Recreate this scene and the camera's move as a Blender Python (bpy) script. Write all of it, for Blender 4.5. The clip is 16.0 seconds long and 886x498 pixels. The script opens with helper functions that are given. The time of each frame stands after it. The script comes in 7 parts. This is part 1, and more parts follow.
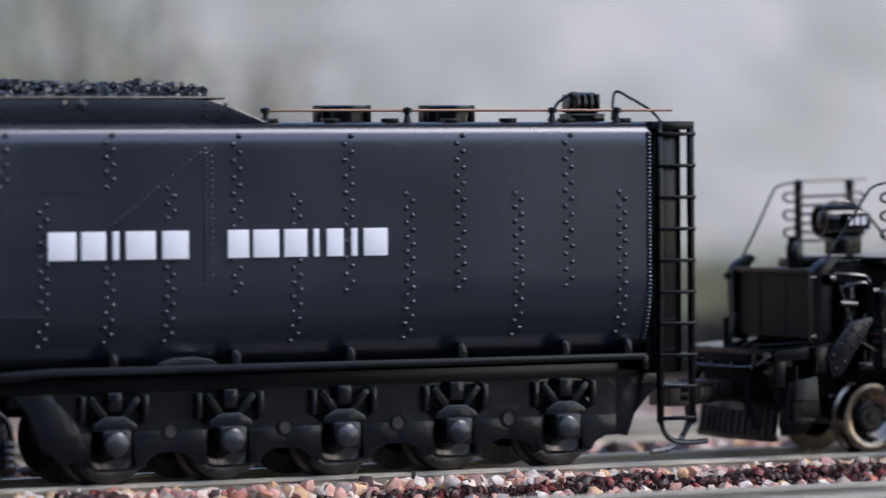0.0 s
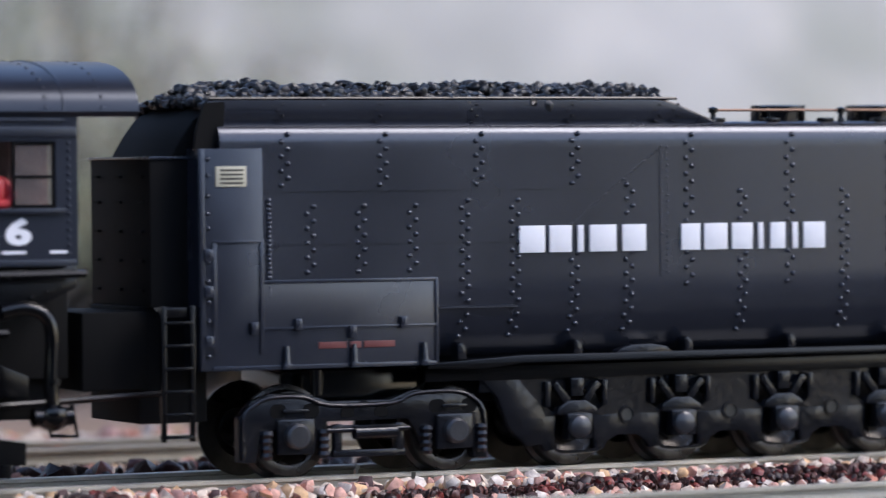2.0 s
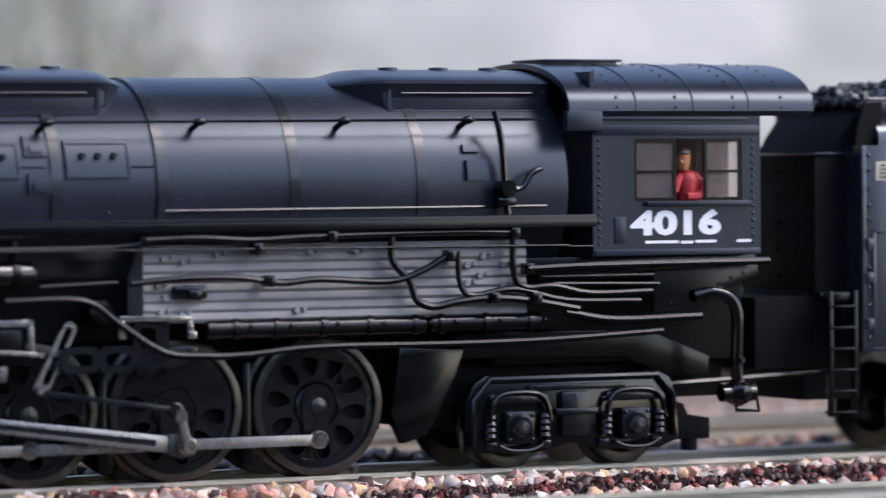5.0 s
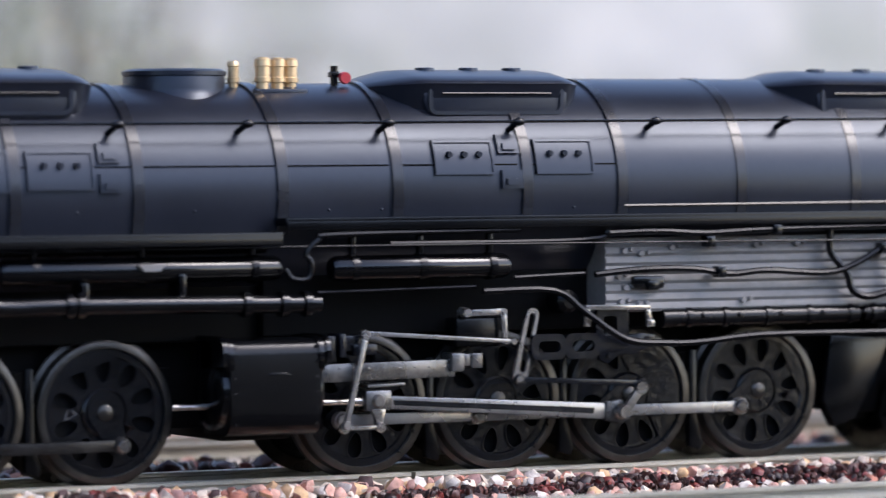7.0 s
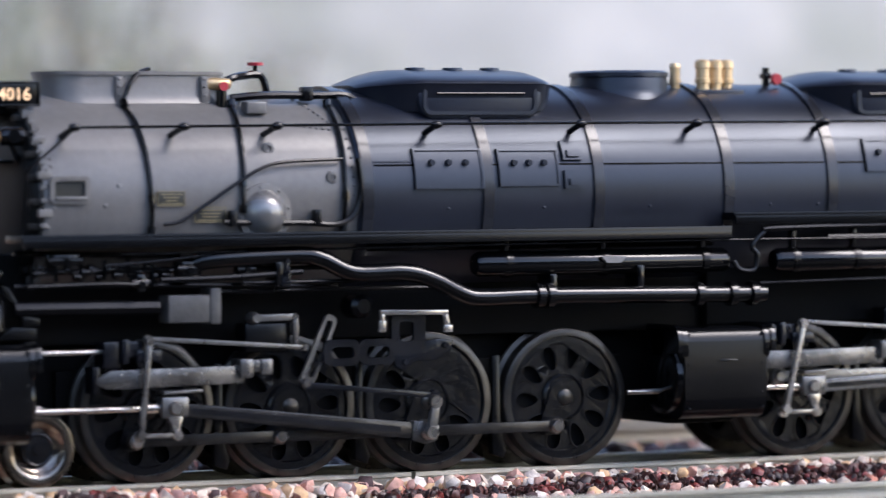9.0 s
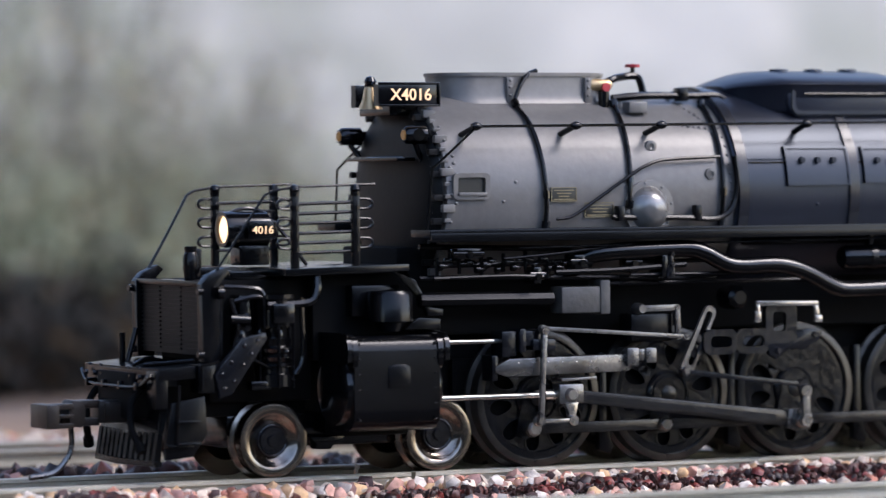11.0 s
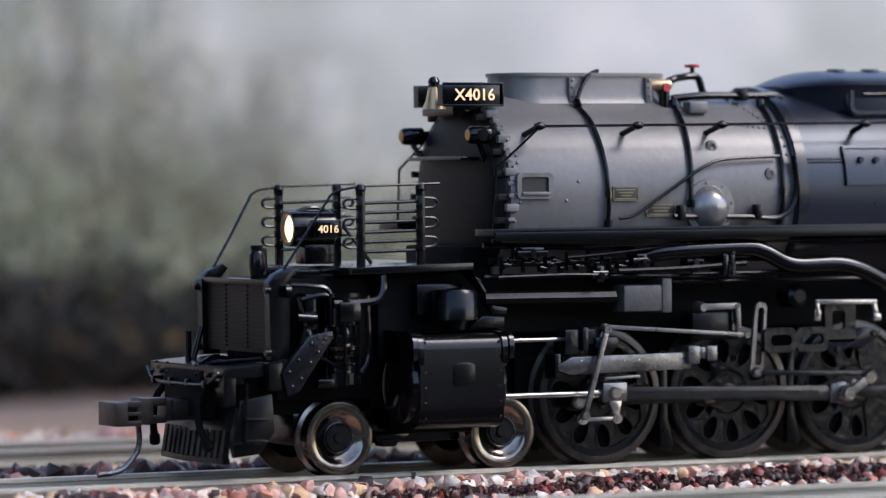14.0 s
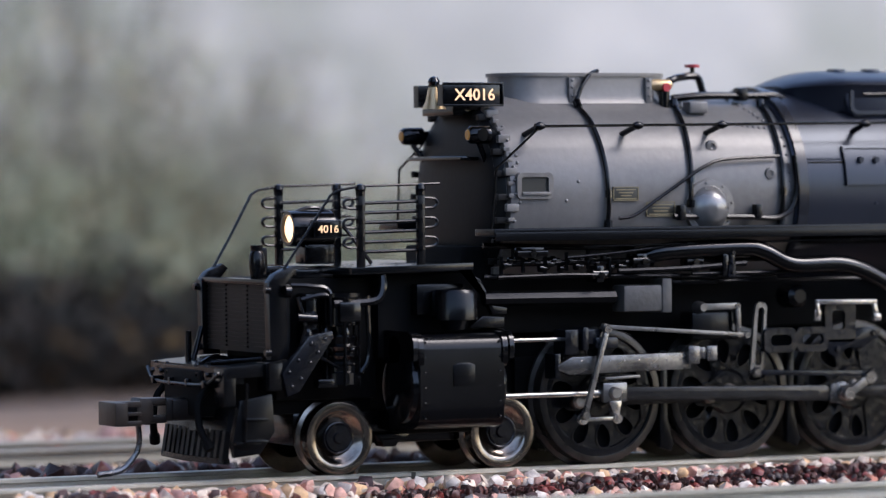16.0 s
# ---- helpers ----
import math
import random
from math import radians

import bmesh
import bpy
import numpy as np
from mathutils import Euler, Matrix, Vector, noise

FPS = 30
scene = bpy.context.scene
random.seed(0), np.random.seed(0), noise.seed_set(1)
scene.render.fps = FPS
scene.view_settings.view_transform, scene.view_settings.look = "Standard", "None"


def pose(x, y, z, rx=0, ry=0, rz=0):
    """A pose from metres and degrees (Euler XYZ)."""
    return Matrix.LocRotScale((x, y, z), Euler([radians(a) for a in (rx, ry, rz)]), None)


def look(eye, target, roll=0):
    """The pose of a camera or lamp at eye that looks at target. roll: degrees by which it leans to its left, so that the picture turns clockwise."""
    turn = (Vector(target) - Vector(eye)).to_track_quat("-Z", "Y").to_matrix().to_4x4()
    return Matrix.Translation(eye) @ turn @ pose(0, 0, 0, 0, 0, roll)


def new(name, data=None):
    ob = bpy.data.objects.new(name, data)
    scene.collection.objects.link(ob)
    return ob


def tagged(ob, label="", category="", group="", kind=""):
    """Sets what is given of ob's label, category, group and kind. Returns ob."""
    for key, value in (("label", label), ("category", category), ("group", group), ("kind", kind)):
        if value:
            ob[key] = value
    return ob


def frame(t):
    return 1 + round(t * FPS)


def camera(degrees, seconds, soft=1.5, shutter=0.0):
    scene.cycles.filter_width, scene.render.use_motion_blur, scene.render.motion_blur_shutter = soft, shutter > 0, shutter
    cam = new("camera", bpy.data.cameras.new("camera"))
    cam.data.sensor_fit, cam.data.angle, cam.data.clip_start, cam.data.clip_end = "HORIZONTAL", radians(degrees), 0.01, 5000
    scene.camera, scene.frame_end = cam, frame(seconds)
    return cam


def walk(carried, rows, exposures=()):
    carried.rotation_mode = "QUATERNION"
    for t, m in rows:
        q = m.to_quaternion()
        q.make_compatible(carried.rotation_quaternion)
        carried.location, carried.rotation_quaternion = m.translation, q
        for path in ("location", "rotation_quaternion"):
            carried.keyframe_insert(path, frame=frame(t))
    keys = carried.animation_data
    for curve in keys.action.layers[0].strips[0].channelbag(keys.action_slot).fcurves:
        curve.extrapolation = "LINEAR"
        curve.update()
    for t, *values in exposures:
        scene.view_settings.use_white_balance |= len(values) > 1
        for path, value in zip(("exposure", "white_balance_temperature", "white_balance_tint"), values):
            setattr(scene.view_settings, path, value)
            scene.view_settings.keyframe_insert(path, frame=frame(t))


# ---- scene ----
# All lengths below are millimetres of the model (1:87); MM turns them into metres.
MM = 0.001

cam = camera(11.98, 16.0, soft=1.25, shutter=0.32)
EYE = Vector((-0.2718, -0.5409, 0.0419))
AIM = EYE + Vector((math.sin(radians(26.40)) * math.cos(radians(1.036)), math.cos(radians(26.40)) * math.cos(radians(1.036)), -math.sin(radians(1.036))))
VIEW = look(EYE, AIM, -0.465)
walk(cam, [(0.0, VIEW), (16.0, VIEW)], [(0.0, -0.15, 6450, 17), (1.5, -0.05, 6450, 17), (3.5, 0.1, 6450, 17), (6.5, 0.27, 6450, 17), (9.0, 0.3, 6450, 17), (10.2, 0.27, 6450, 17), (12.4, 0.06, 6450, 17), (16.0, 0.06, 6450, 17)])
cam.data.dof.use_dof = True
cam.data.dof.focus_distance = 0.592
cam.data.dof.aperture_fstop = 20.0

# ---- light: a bright overcast day ----
world = bpy.data.worlds.new("overcast_sky")
scene.world = world
world.use_nodes = True
wn = world.node_tree
sky = wn.nodes.new("ShaderNodeTexSky")
sky.sky_type, sky.sun_disc = "NISHITA", False
sky.sun_elevation, sky.sun_rotation, sky.dust_density = radians(45), radians(126), 1.0
wn.links.new(sky.outputs[0], wn.nodes["Background"].inputs[0])
wn.nodes["Background"].inputs[1].default_value = 0.34
sun = new("sun", bpy.data.lights.new("sun", "SUN"))
sun.data.energy, sun.data.angle, sun.data.color = 2.1, radians(26), (1.0, 0.985, 0.96)
sun.matrix_world = look((0.90, -0.66, 1.12), (0, 0, 0))


# ---- materials ----
def ramp(nt, fac, stops, mode="LINEAR"):
    r = nt.nodes.new("ShaderNodeValToRGB")
    r.color_ramp.interpolation = mode
    while len(r.color_ramp.elements) < len(stops):
        r.color_ramp.elements.new(0.5)
    for e, (p, c) in zip(r.color_ramp.elements, stops):
        e.position, e.color = p, (*c, 1)
    nt.links.new(fac, r.inputs[0])
    return r.outputs[0]


def material(name, dark, light, rough=0.4, metal=0.0, grain=900.0, blotch=60.0, bump=0.02, emit=None, glow=0.0, spec=0.5):
    """Paint, plastic or metal: two scales of variation in colour and gloss, and a fine relief."""
    m = bpy.data.materials.new(name)
    m.use_nodes = True
    nt = m.node_tree
    b = nt.nodes["Principled BSDF"]
    co = nt.nodes.new("ShaderNodeTexCoord").outputs["Object"]
    big, fine = nt.nodes.new("ShaderNodeTexNoise"), nt.nodes.new("ShaderNodeTexNoise")
    for n, scale in ((big, blotch), (fine, grain)):
        n.inputs["Scale"].default_value, n.inputs["Detail"].default_value = scale, 4.0
        nt.links.new(co, n.inputs["Vector"])
    mix = nt.nodes.new("ShaderNodeMath")
    mix.operation = "MULTIPLY_ADD"
    nt.links.new(fine.outputs[0], mix.inputs[0])
    mix.inputs[1].default_value = 0.4
    nt.links.new(big.outputs[0], mix.inputs[2])
    nt.links.new(ramp(nt, mix.outputs[0], [(0.45, dark), (0.95, light)]), b.inputs["Base Color"])
    rr = nt.nodes.new("ShaderNodeMapRange")
    rr.inputs["To Min"].default_value, rr.inputs["To Max"].default_value = rough - 0.07, rough + 0.1
    nt.links.new(big.outputs[0], rr.inputs["Value"])
    nt.links.new(rr.outputs[0], b.inputs["Roughness"])
    b.inputs["Metallic"].default_value = metal
    b.inputs["Specular IOR Level"].default_value = spec
    if bump:
        bp = nt.nodes.new("ShaderNodeBump")
        bp.inputs["Strength"].default_value, bp.inputs["Distance"].default_value = bump, 0.0004
        nt.links.new(fine.outputs[0], bp.inputs["Height"])
        nt.links.new(bp.outputs[0], b.inputs["Normal"])
    if emit:
        b.inputs["Emission Color"].default_value = (*emit, 1)
        b.inputs["Emission Strength"].default_value = glow
    return m


def pebbles(name, stops, rough=0.8):
    """Loose stones: each island takes a colour of its own, with a fine mottle."""
    m = bpy.data.materials.new(name)
    m.use_nodes = True
    nt = m.node_tree
    b = nt.nodes["Principled BSDF"]
    geo = nt.nodes.new("ShaderNodeNewGeometry")
    col = ramp(nt, geo.outputs["Random Per Island"], stops, "CONSTANT")
    n = nt.nodes.new("ShaderNodeTexNoise")
    n.inputs["Scale"].default_value, n.inputs["Detail"].default_value = 900.0, 5.0
    co = nt.nodes.new("ShaderNodeTexCoord")
    nt.links.new(co.outputs["Object"], n.inputs["Vector"])
    mx = nt.nodes.new("ShaderNodeMix")
    mx.data_type, mx.blend_type = "RGBA", "MULTIPLY"
    mx.inputs["Factor"].default_value = 0.8
    nt.links.new(col, mx.inputs["A"])
    nt.links.new(ramp(nt, n.outputs[0], [(0.3, (0.55, 0.5, 0.48)), (0.7, (1.1, 1.08, 1.05))]), mx.inputs["B"])
    nt.links.new(mx.outputs["Result"], b.inputs["Base Color"])
    b.inputs["Roughness"].default_value = rough
    bp = nt.nodes.new("ShaderNodeBump")
    bp.inputs["Strength"].default_value, bp.inputs["Distance"].default_value = 0.5, 0.0005
    nt.links.new(n.outputs[0], bp.inputs["Height"])
    nt.links.new(bp.outputs[0], b.inputs["Normal"])
    return m


BLACK = material("satin_black_paint", (0.0012, 0.0013, 0.0018), (0.003, 0.0032, 0.0042), 0.22, spec=0.32, bump=0.02)
GLOSS = material("glossy_black_paint", (0.001, 0.0011, 0.0015), (0.0024, 0.0026, 0.0034), 0.15, spec=0.5, bump=0.015)
TENDER_BLACK = material("tender_black_paint", (0.0118, 0.0136, 0.0200), (0.0170, 0.0191, 0.0272), 0.24, spec=0.85, bump=0.012)
# the tint puts the sky's blue into the tender's reflections
TENDER_BLACK.node_tree.nodes["Principled BSDF"].inputs["Specular Tint"].default_value = (0.84, 0.9, 1.0, 1)
RIM = material("bronze_brown_wheel_rims", (0.16, 0.137, 0.116), (0.38, 0.33, 0.28), 0.18, 1.0, blotch=200)
JACKET = material("boiler_jacket_paint", (0.0076, 0.0090, 0.0148), (0.0130, 0.0151, 0.0240), 0.31, spec=0.55, bump=0.02)
# blue of sky highlights, tinted into the jacket's reflections
JACKET.node_tree.nodes["Principled BSDF"].inputs["Specular Tint"].default_value = (0.8, 0.88, 1.0, 1)
TRUCK = material("truck_plastic", (0.003, 0.0034, 0.0046), (0.0085, 0.0095, 0.0135), 0.2, bump=0.15, spec=0.45, blotch=120)
SMOKE = material("graphite_smokebox_paint", (0.130, 0.123, 0.116), (0.196, 0.186, 0.176), 0.34, 0.17, bump=0.06)
FIREBOX = material("grey_firebox_paint", (0.16, 0.155, 0.15), (0.27, 0.26, 0.25), 0.6, bump=0.06)
ROD = material("dull_nickel_rods", (0.09, 0.086, 0.083), (0.30, 0.287, 0.275), 0.26, 0.85, grain=1400, blotch=220, bump=0.08)
ROD_DARK = material("oily_dark_rods", (0.018, 0.017, 0.0165), (0.085, 0.08, 0.077), 0.22, 0.75, grain=1400, blotch=160, bump=0.06)
NICKEL = material("plain_nickel_rods", (0.26, 0.25, 0.24), (0.44, 0.42, 0.405), 0.26, 0.8, grain=900, blotch=110, bump=0.06)
PIPE = material("black_pipe_enamel", (0.0025, 0.0025, 0.003), (0.005, 0.005, 0.006), 0.25, spec=0.3, bump=0.015)
BAND = material("boiler_band_paint", (0.008, 0.009, 0.013), (0.014, 0.0155, 0.021), 0.24, spec=0.55, bump=0.01)
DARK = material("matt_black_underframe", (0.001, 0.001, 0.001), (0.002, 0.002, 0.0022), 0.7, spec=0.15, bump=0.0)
MATT = material("matt_black_casting", (0.0025, 0.0025, 0.0027), (0.006, 0.006, 0.0066), 0.5, spec=0.25, bump=0.06)
IRON = material("browned_coupler_iron", (0.012, 0.0095, 0.008), (0.034, 0.027, 0.023), 0.36, 0.3, bump=0.08, blotch=200)
LID = material("worn_journal_lids", (0.016, 0.0175, 0.0215), (0.036, 0.039, 0.046), 0.3, spec=0.6, bump=0.15, blotch=250)
SILVER = material("polished_cover", (0.20, 0.194, 0.188), (0.30, 0.292, 0.283), 0.27, 0.6, bump=0.05)
GUN = material("gunmetal_casting", (0.05, 0.049, 0.048), (0.10, 0.097, 0.094), 0.42, 0.2, bump=0.2, blotch=200)
BRIGHT = material("bright_nickel", (0.30, 0.275, 0.25), (0.62, 0.58, 0.535), 0.18, 0.85, blotch=160)
TYRE = material("blackened_tyre_steel", (0.035, 0.032, 0.029), (0.10, 0.092, 0.082), 0.28, 0.75, blotch=200, bump=0.05)
WHEEL = material("wheel_centre_black", (0.003, 0.0033, 0.0044), (0.008, 0.0088, 0.0116), 0.19, bump=0.22, spec=0.36, blotch=140)
RAIL = material("nickel_silver_rail", (0.36, 0.335, 0.27), (0.58, 0.545, 0.45), 0.42, 0.3, 700, 40, 0.08)
BRASS = material("brass", (0.55, 0.37, 0.18), (0.78, 0.57, 0.33), 0.36, 0.65)
RED = material("red_paint", (0.35, 0.02, 0.03), (0.5, 0.04, 0.05), 0.4)
WHITE = material("white_lettering", (0.72, 0.72, 0.74), (0.82, 0.82, 0.84), 0.5)
CREAM = material("cream_lettering", (0.42, 0.39, 0.28), (0.6, 0.56, 0.42), 0.5)
RUST_INK = material("dull_red_lettering", (0.10, 0.022, 0.02), (0.15, 0.035, 0.03), 0.5)
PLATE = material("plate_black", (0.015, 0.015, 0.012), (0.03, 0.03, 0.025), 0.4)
LAMP = material("lit_lamp_lens", (0.9, 0.8, 0.6), (1.0, 0.9, 0.7), 0.3, emit=(1.0, 0.66, 0.36), glow=1.9)
LIT = material("lit_numerals", (0.45, 0.34, 0.2), (0.55, 0.43, 0.28), 0.4, emit=(1.0, 0.64, 0.36), glow=0.8)
GOLD_INK = material("dull_gold_lettering", (0.16, 0.13, 0.07), (0.26, 0.22, 0.13), 0.45, 0.3)
AMBER = material("amber_lamp", (0.35, 0.16, 0.03), (0.5, 0.26, 0.06), 0.3, emit=(1.0, 0.5, 0.12), glow=0.05)
INSIDE = material("cab_interior_brown", (0.05, 0.03, 0.026), (0.22, 0.13, 0.11), 0.6, grain=600, blotch=220)
COAL = pebbles("coal", [(0.0, (0.006, 0.006, 0.007)), (0.4, (0.012, 0.012, 0.014)), (0.75, (0.02, 0.02, 0.024)), (0.93, (0.034, 0.034, 0.039))], 0.34)
BALLAST = pebbles("pink_granite_ballast", [(0.0, (0.72, 0.42, 0.34)), (0.22, (0.80, 0.68, 0.56)), (0.42, (0.62, 0.27, 0.19)),
                  (0.54, (0.78, 0.71, 0.64)), (0.70, (0.76, 0.50, 0.28)), (0.82, (0.52, 0.31, 0.28)), (0.94, (0.10, 0.06, 0.06))])
CINDER = pebbles("dark_cinders", [(0.0, (0.028, 0.012, 0.011)), (0.35, (0.055, 0.022, 0.019)), (0.7, (0.10, 0.034, 0.028)), (0.9, (0.24, 0.05, 0.042))], 0.42)
TIE = material("dark_brown_ties", (0.03, 0.022, 0.018), (0.07, 0.05, 0.04), 0.8, bump=0.2)
SOIL = material("dry_soil", (0.29, 0.17, 0.095), (0.45, 0.28, 0.17), 0.9, grain=300, blotch=9, bump=0.4)
# soil coloured dark along the tracks to darken the tank's reflection; dry brown behind
_nt = SOIL.node_tree
_bs = _nt.nodes["Principled BSDF"]
_tan = _bs.inputs["Base Color"].links[0].from_socket
_sep = _nt.nodes.new("ShaderNodeSeparateXYZ")
_nt.links.new(_nt.nodes.new("ShaderNodeTexCoord").outputs["Object"], _sep.inputs[0])
_mr = _nt.nodes.new("ShaderNodeMapRange")
_mr.inputs["From Min"].default_value, _mr.inputs["From Max"].default_value = 0.09, 0.17
_nt.links.new(_sep.outputs["Y"], _mr.inputs["Value"])
_mx = _nt.nodes.new("ShaderNodeMix")
_mx.data_type = "RGBA"
_nt.links.new(_mr.outputs[0], _mx.inputs["Factor"])
_dark_soil = _nt.nodes.new("ShaderNodeTexNoise")
_dark_soil.inputs["Scale"].default_value, _dark_soil.inputs["Detail"].default_value = 140.0, 4.0
_nt.links.new(ramp(_nt, _dark_soil.outputs[0], [(0.35, (0.02, 0.019, 0.018)), (0.7, (0.05, 0.047, 0.044))]), _mx.inputs["A"])
_nt.links.new(_tan, _mx.inputs["B"])
_nt.links.new(_mx.outputs["Result"], _bs.inputs["Base Color"])
GLASS = material("smoky_window_glass", (0.55, 0.5, 0.49), (0.68, 0.62, 0.60), 0.06, bump=0.0, spec=0.2)
GLASS.node_tree.nodes["Principled BSDF"].inputs["Transmission Weight"].default_value = 0.93
# leaves of the front row: shade below the bushes put into the colour
SHADED_LEAF = pebbles("shaded_foliage", [(0.0, (0.045, 0.044, 0.036)), (0.4, (0.07, 0.064, 0.052)), (0.75, (0.11, 0.085, 0.065)), (0.93, (0.26, 0.17, 0.07))], 0.8)
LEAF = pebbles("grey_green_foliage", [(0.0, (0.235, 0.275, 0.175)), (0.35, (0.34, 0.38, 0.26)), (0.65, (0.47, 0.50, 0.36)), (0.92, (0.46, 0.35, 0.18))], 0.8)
DOLL = material("painted_doll", (0.3, 0.02, 0.03), (0.42, 0.04, 0.05), 0.5)
_nt = DOLL.node_tree
_co = _nt.nodes.new("ShaderNodeTexCoord")
_sep = _nt.nodes.new("ShaderNodeSeparateXYZ")
_nt.links.new(_co.outputs["Object"], _sep.inputs[0])
_mr = _nt.nodes.new("ShaderNodeMapRange")
_mr.inputs["From Min"].default_value, _mr.inputs["From Max"].default_value = 0.037, 0.046
_nt.links.new(_sep.outputs["Z"], _mr.inputs["Value"])
_nt.links.new(ramp(_nt, _mr.outputs[0], [(0.0, (0.36, 0.012, 0.016)), (0.55, (0.42, 0.17, 0.07)), (0.8, (0.05, 0.03, 0.02))], "CONSTANT"), _nt.nodes["Principled BSDF"].inputs["Base Color"])
BARK = material("brown_twigs", (0.04, 0.03, 0.025), (0.09, 0.07, 0.055), 0.9)


# ---- building kit ----
def part(name, bm, mat, parent=None, label="", at=(0, 0, 0), smooth=40):
    me = bpy.data.meshes.new(name)
    bmesh.ops.recalc_face_normals(bm, faces=bm.faces)
    bm.transform(Matrix.Scale(MM, 4))
    bm.to_mesh(me)
    bm.free()
    me.materials.append(mat)
    for f in me.polygons:
        f.use_smooth = True
    me.set_sharp_from_angle(angle=radians(75 if name in ("rivet_row", "stud_row") else smooth))
    ob = new(name, me)
    ob.parent = parent
    ob.location = Vector(at) * MM
    if label:
        tagged(ob, label)
    if name in SMALL:
        tagged(ob, kind="stuff")
    return ob


SMALL = ("rivet_row", "stud_row", "staybolt_row", "clamp", "plate_bars", "small_lettering", "lubricator_row", "deck_cleat", "latch_row", "pin_cap", "number_bars", "hole_shade", "seam_strip", "pipe_union")


def B():
    return bmesh.new()


def box(bm, x0, x1, y0, y1, z0, z1, b=0.0):
    vs = [bm.verts.new((x, y, z)) for x in (x0, x1) for y in (y0, y1) for z in (z0, z1)]
    fs = [bm.faces.new([vs[i] for i in q]) for q in ((0, 1, 3, 2), (4, 6, 7, 5), (0, 4, 5, 1), (2, 3, 7, 6), (0, 2, 6, 4), (1, 5, 7, 3))]
    if b:
        es = list({e for f in fs for e in f.edges})
        bmesh.ops.bevel(bm, geom=es, offset=b, segments=2, affect="EDGES", profile=0.6)
    return bm


def rings(bm, loops, caps=True, closed=True):
    """Skins a row of loops of equal length."""
    rows = [[bm.verts.new(p) for p in lp] for lp in loops]
    n = len(rows[0])
    for a, b in zip(rows, rows[1:]):
        for i in range(n if closed else n - 1):
            j = (i + 1) % n
            bm.faces.new((a[i], a[j], b[j], b[i]))
    if caps and closed:
        bm.faces.new(rows[0][::-1])
        bm.faces.new(rows[-1])
    return bm


def frame_of(d):
    d = Vector(d).normalized()
    u = d.cross(Vector((0, 0, 1)) if abs(d.z) < 0.9 else Vector((0, 1, 0))).normalized()
    return d, u, d.cross(u)


def rod(bm, p, q, r, r2=None, seg=12):
    p, q = Vector(p), Vector(q)
    d, u, v = frame_of(q - p)
    r2 = r if r2 is None else r2
    return rings(bm, [[c + (u * math.cos(a) + v * math.sin(a)) * k for a in [2 * math.pi * i / seg for i in range(seg)]] for c, k in ((p, r), (q, r2))])


def smoothed(pts, n=5):
    pts = [Vector(p) for p in pts]
    if len(pts) < 3:
        return pts
    out, ext = [], [2 * pts[0] - pts[1], *pts, 2 * pts[-1] - pts[-2]]
    for a, b, c, d in zip(ext, ext[1:], ext[2:], ext[3:]):
        for k in range(n):
            t = k / n
            out.append(0.5 * ((2 * b) + (c - a) * t + (2 * a - 5 * b + 4 * c - d) * t * t + (3 * b - a - 3 * c + d) * t ** 3))
    return [*out, pts[-1]]


def pipe(bm, pts, r, seg=8, soft=5):
    pts = smoothed(pts, soft) if soft else [Vector(p) for p in pts]
    loops, u = [], None
    for i, p in enumerate(pts):
        d = (pts[min(i + 1, len(pts) - 1)] - pts[max(i - 1, 0)]).normalized()
        if u is None:
            _, u, v = frame_of(d)
        u = (u - d * u.dot(d)).normalized()
        v = d.cross(u)
        loops.append([p + (u * math.cos(a) + v * math.sin(a)) * r for a in [2 * math.pi * k / seg for k in range(seg)]])
    return rings(bm, loops)


def turn(bm, prof, c=(0, 0, 0), axis="y", seg=32, caps=True):
    """Lathes a profile of (height along the axis, radius)."""
    c = Vector(c)
    loops = []
    for h, r in prof:
        lp = []
        for i in range(seg):
            a = 2 * math.pi * i / seg
            s, k = math.sin(a) * r, math.cos(a) * r
            lp.append(c + Vector({"x": (h, k, s), "y": (k, h, s), "z": (k, s, h)}[axis]))
        loops.append(lp)
    return rings(bm, loops, caps)


def slab(bm, poly, y0, y1, b=0.0):
    """A plate with the outline poly in x and z, from y0 to y1."""
    f0 = bm.faces.new([bm.verts.new((x, y0, z)) for x, z in poly])
    r = bmesh.ops.extrude_face_region(bm, geom=[f0])
    vs = [g for g in r["geom"] if isinstance(g, bmesh.types.BMVert)]
    bmesh.ops.translate(bm, vec=(0, y1 - y0, 0), verts=vs)
    if b:
        front = [e for e in f0.edges]
        bmesh.ops.bevel(bm, geom=front, offset=b, segments=2, affect="EDGES", profile=0.6)
    return bm


def holed(bm, outer, inner, y0, y1):
    """A plate in x and z with one opening; both outlines have as many points."""
    k = len(outer)
    v = {(y, n): [bm.verts.new((x, y, z)) for x, z in lp] for y in (y0, y1) for n, lp in (("o", outer), ("i", inner))}
    for i in range(k):
        j = (i + 1) % k
        for y in (y0, y1):
            bm.faces.new((v[y, "o"][i], v[y, "o"][j], v[y, "i"][j], v[y, "i"][i]))
        for n in ("o", "i"):
            bm.faces.new((v[y0, n][i], v[y0, n][j], v[y1, n][j], v[y1, n][i]))
    return bm


def rounded(x0, x1, z0, z1, r, n=4):
    """Outline of a rectangle with round corners, 4 (n + 1) points from the upper right on."""
    return [p for cx, cz, a in ((x1 - r, z1 - r, 0), (x0 + r, z1 - r, 90), (x0 + r, z0 + r, 180), (x1 - r, z0 + r, 270)) for p in arc(cx, cz, r, a, a + 90, n)]


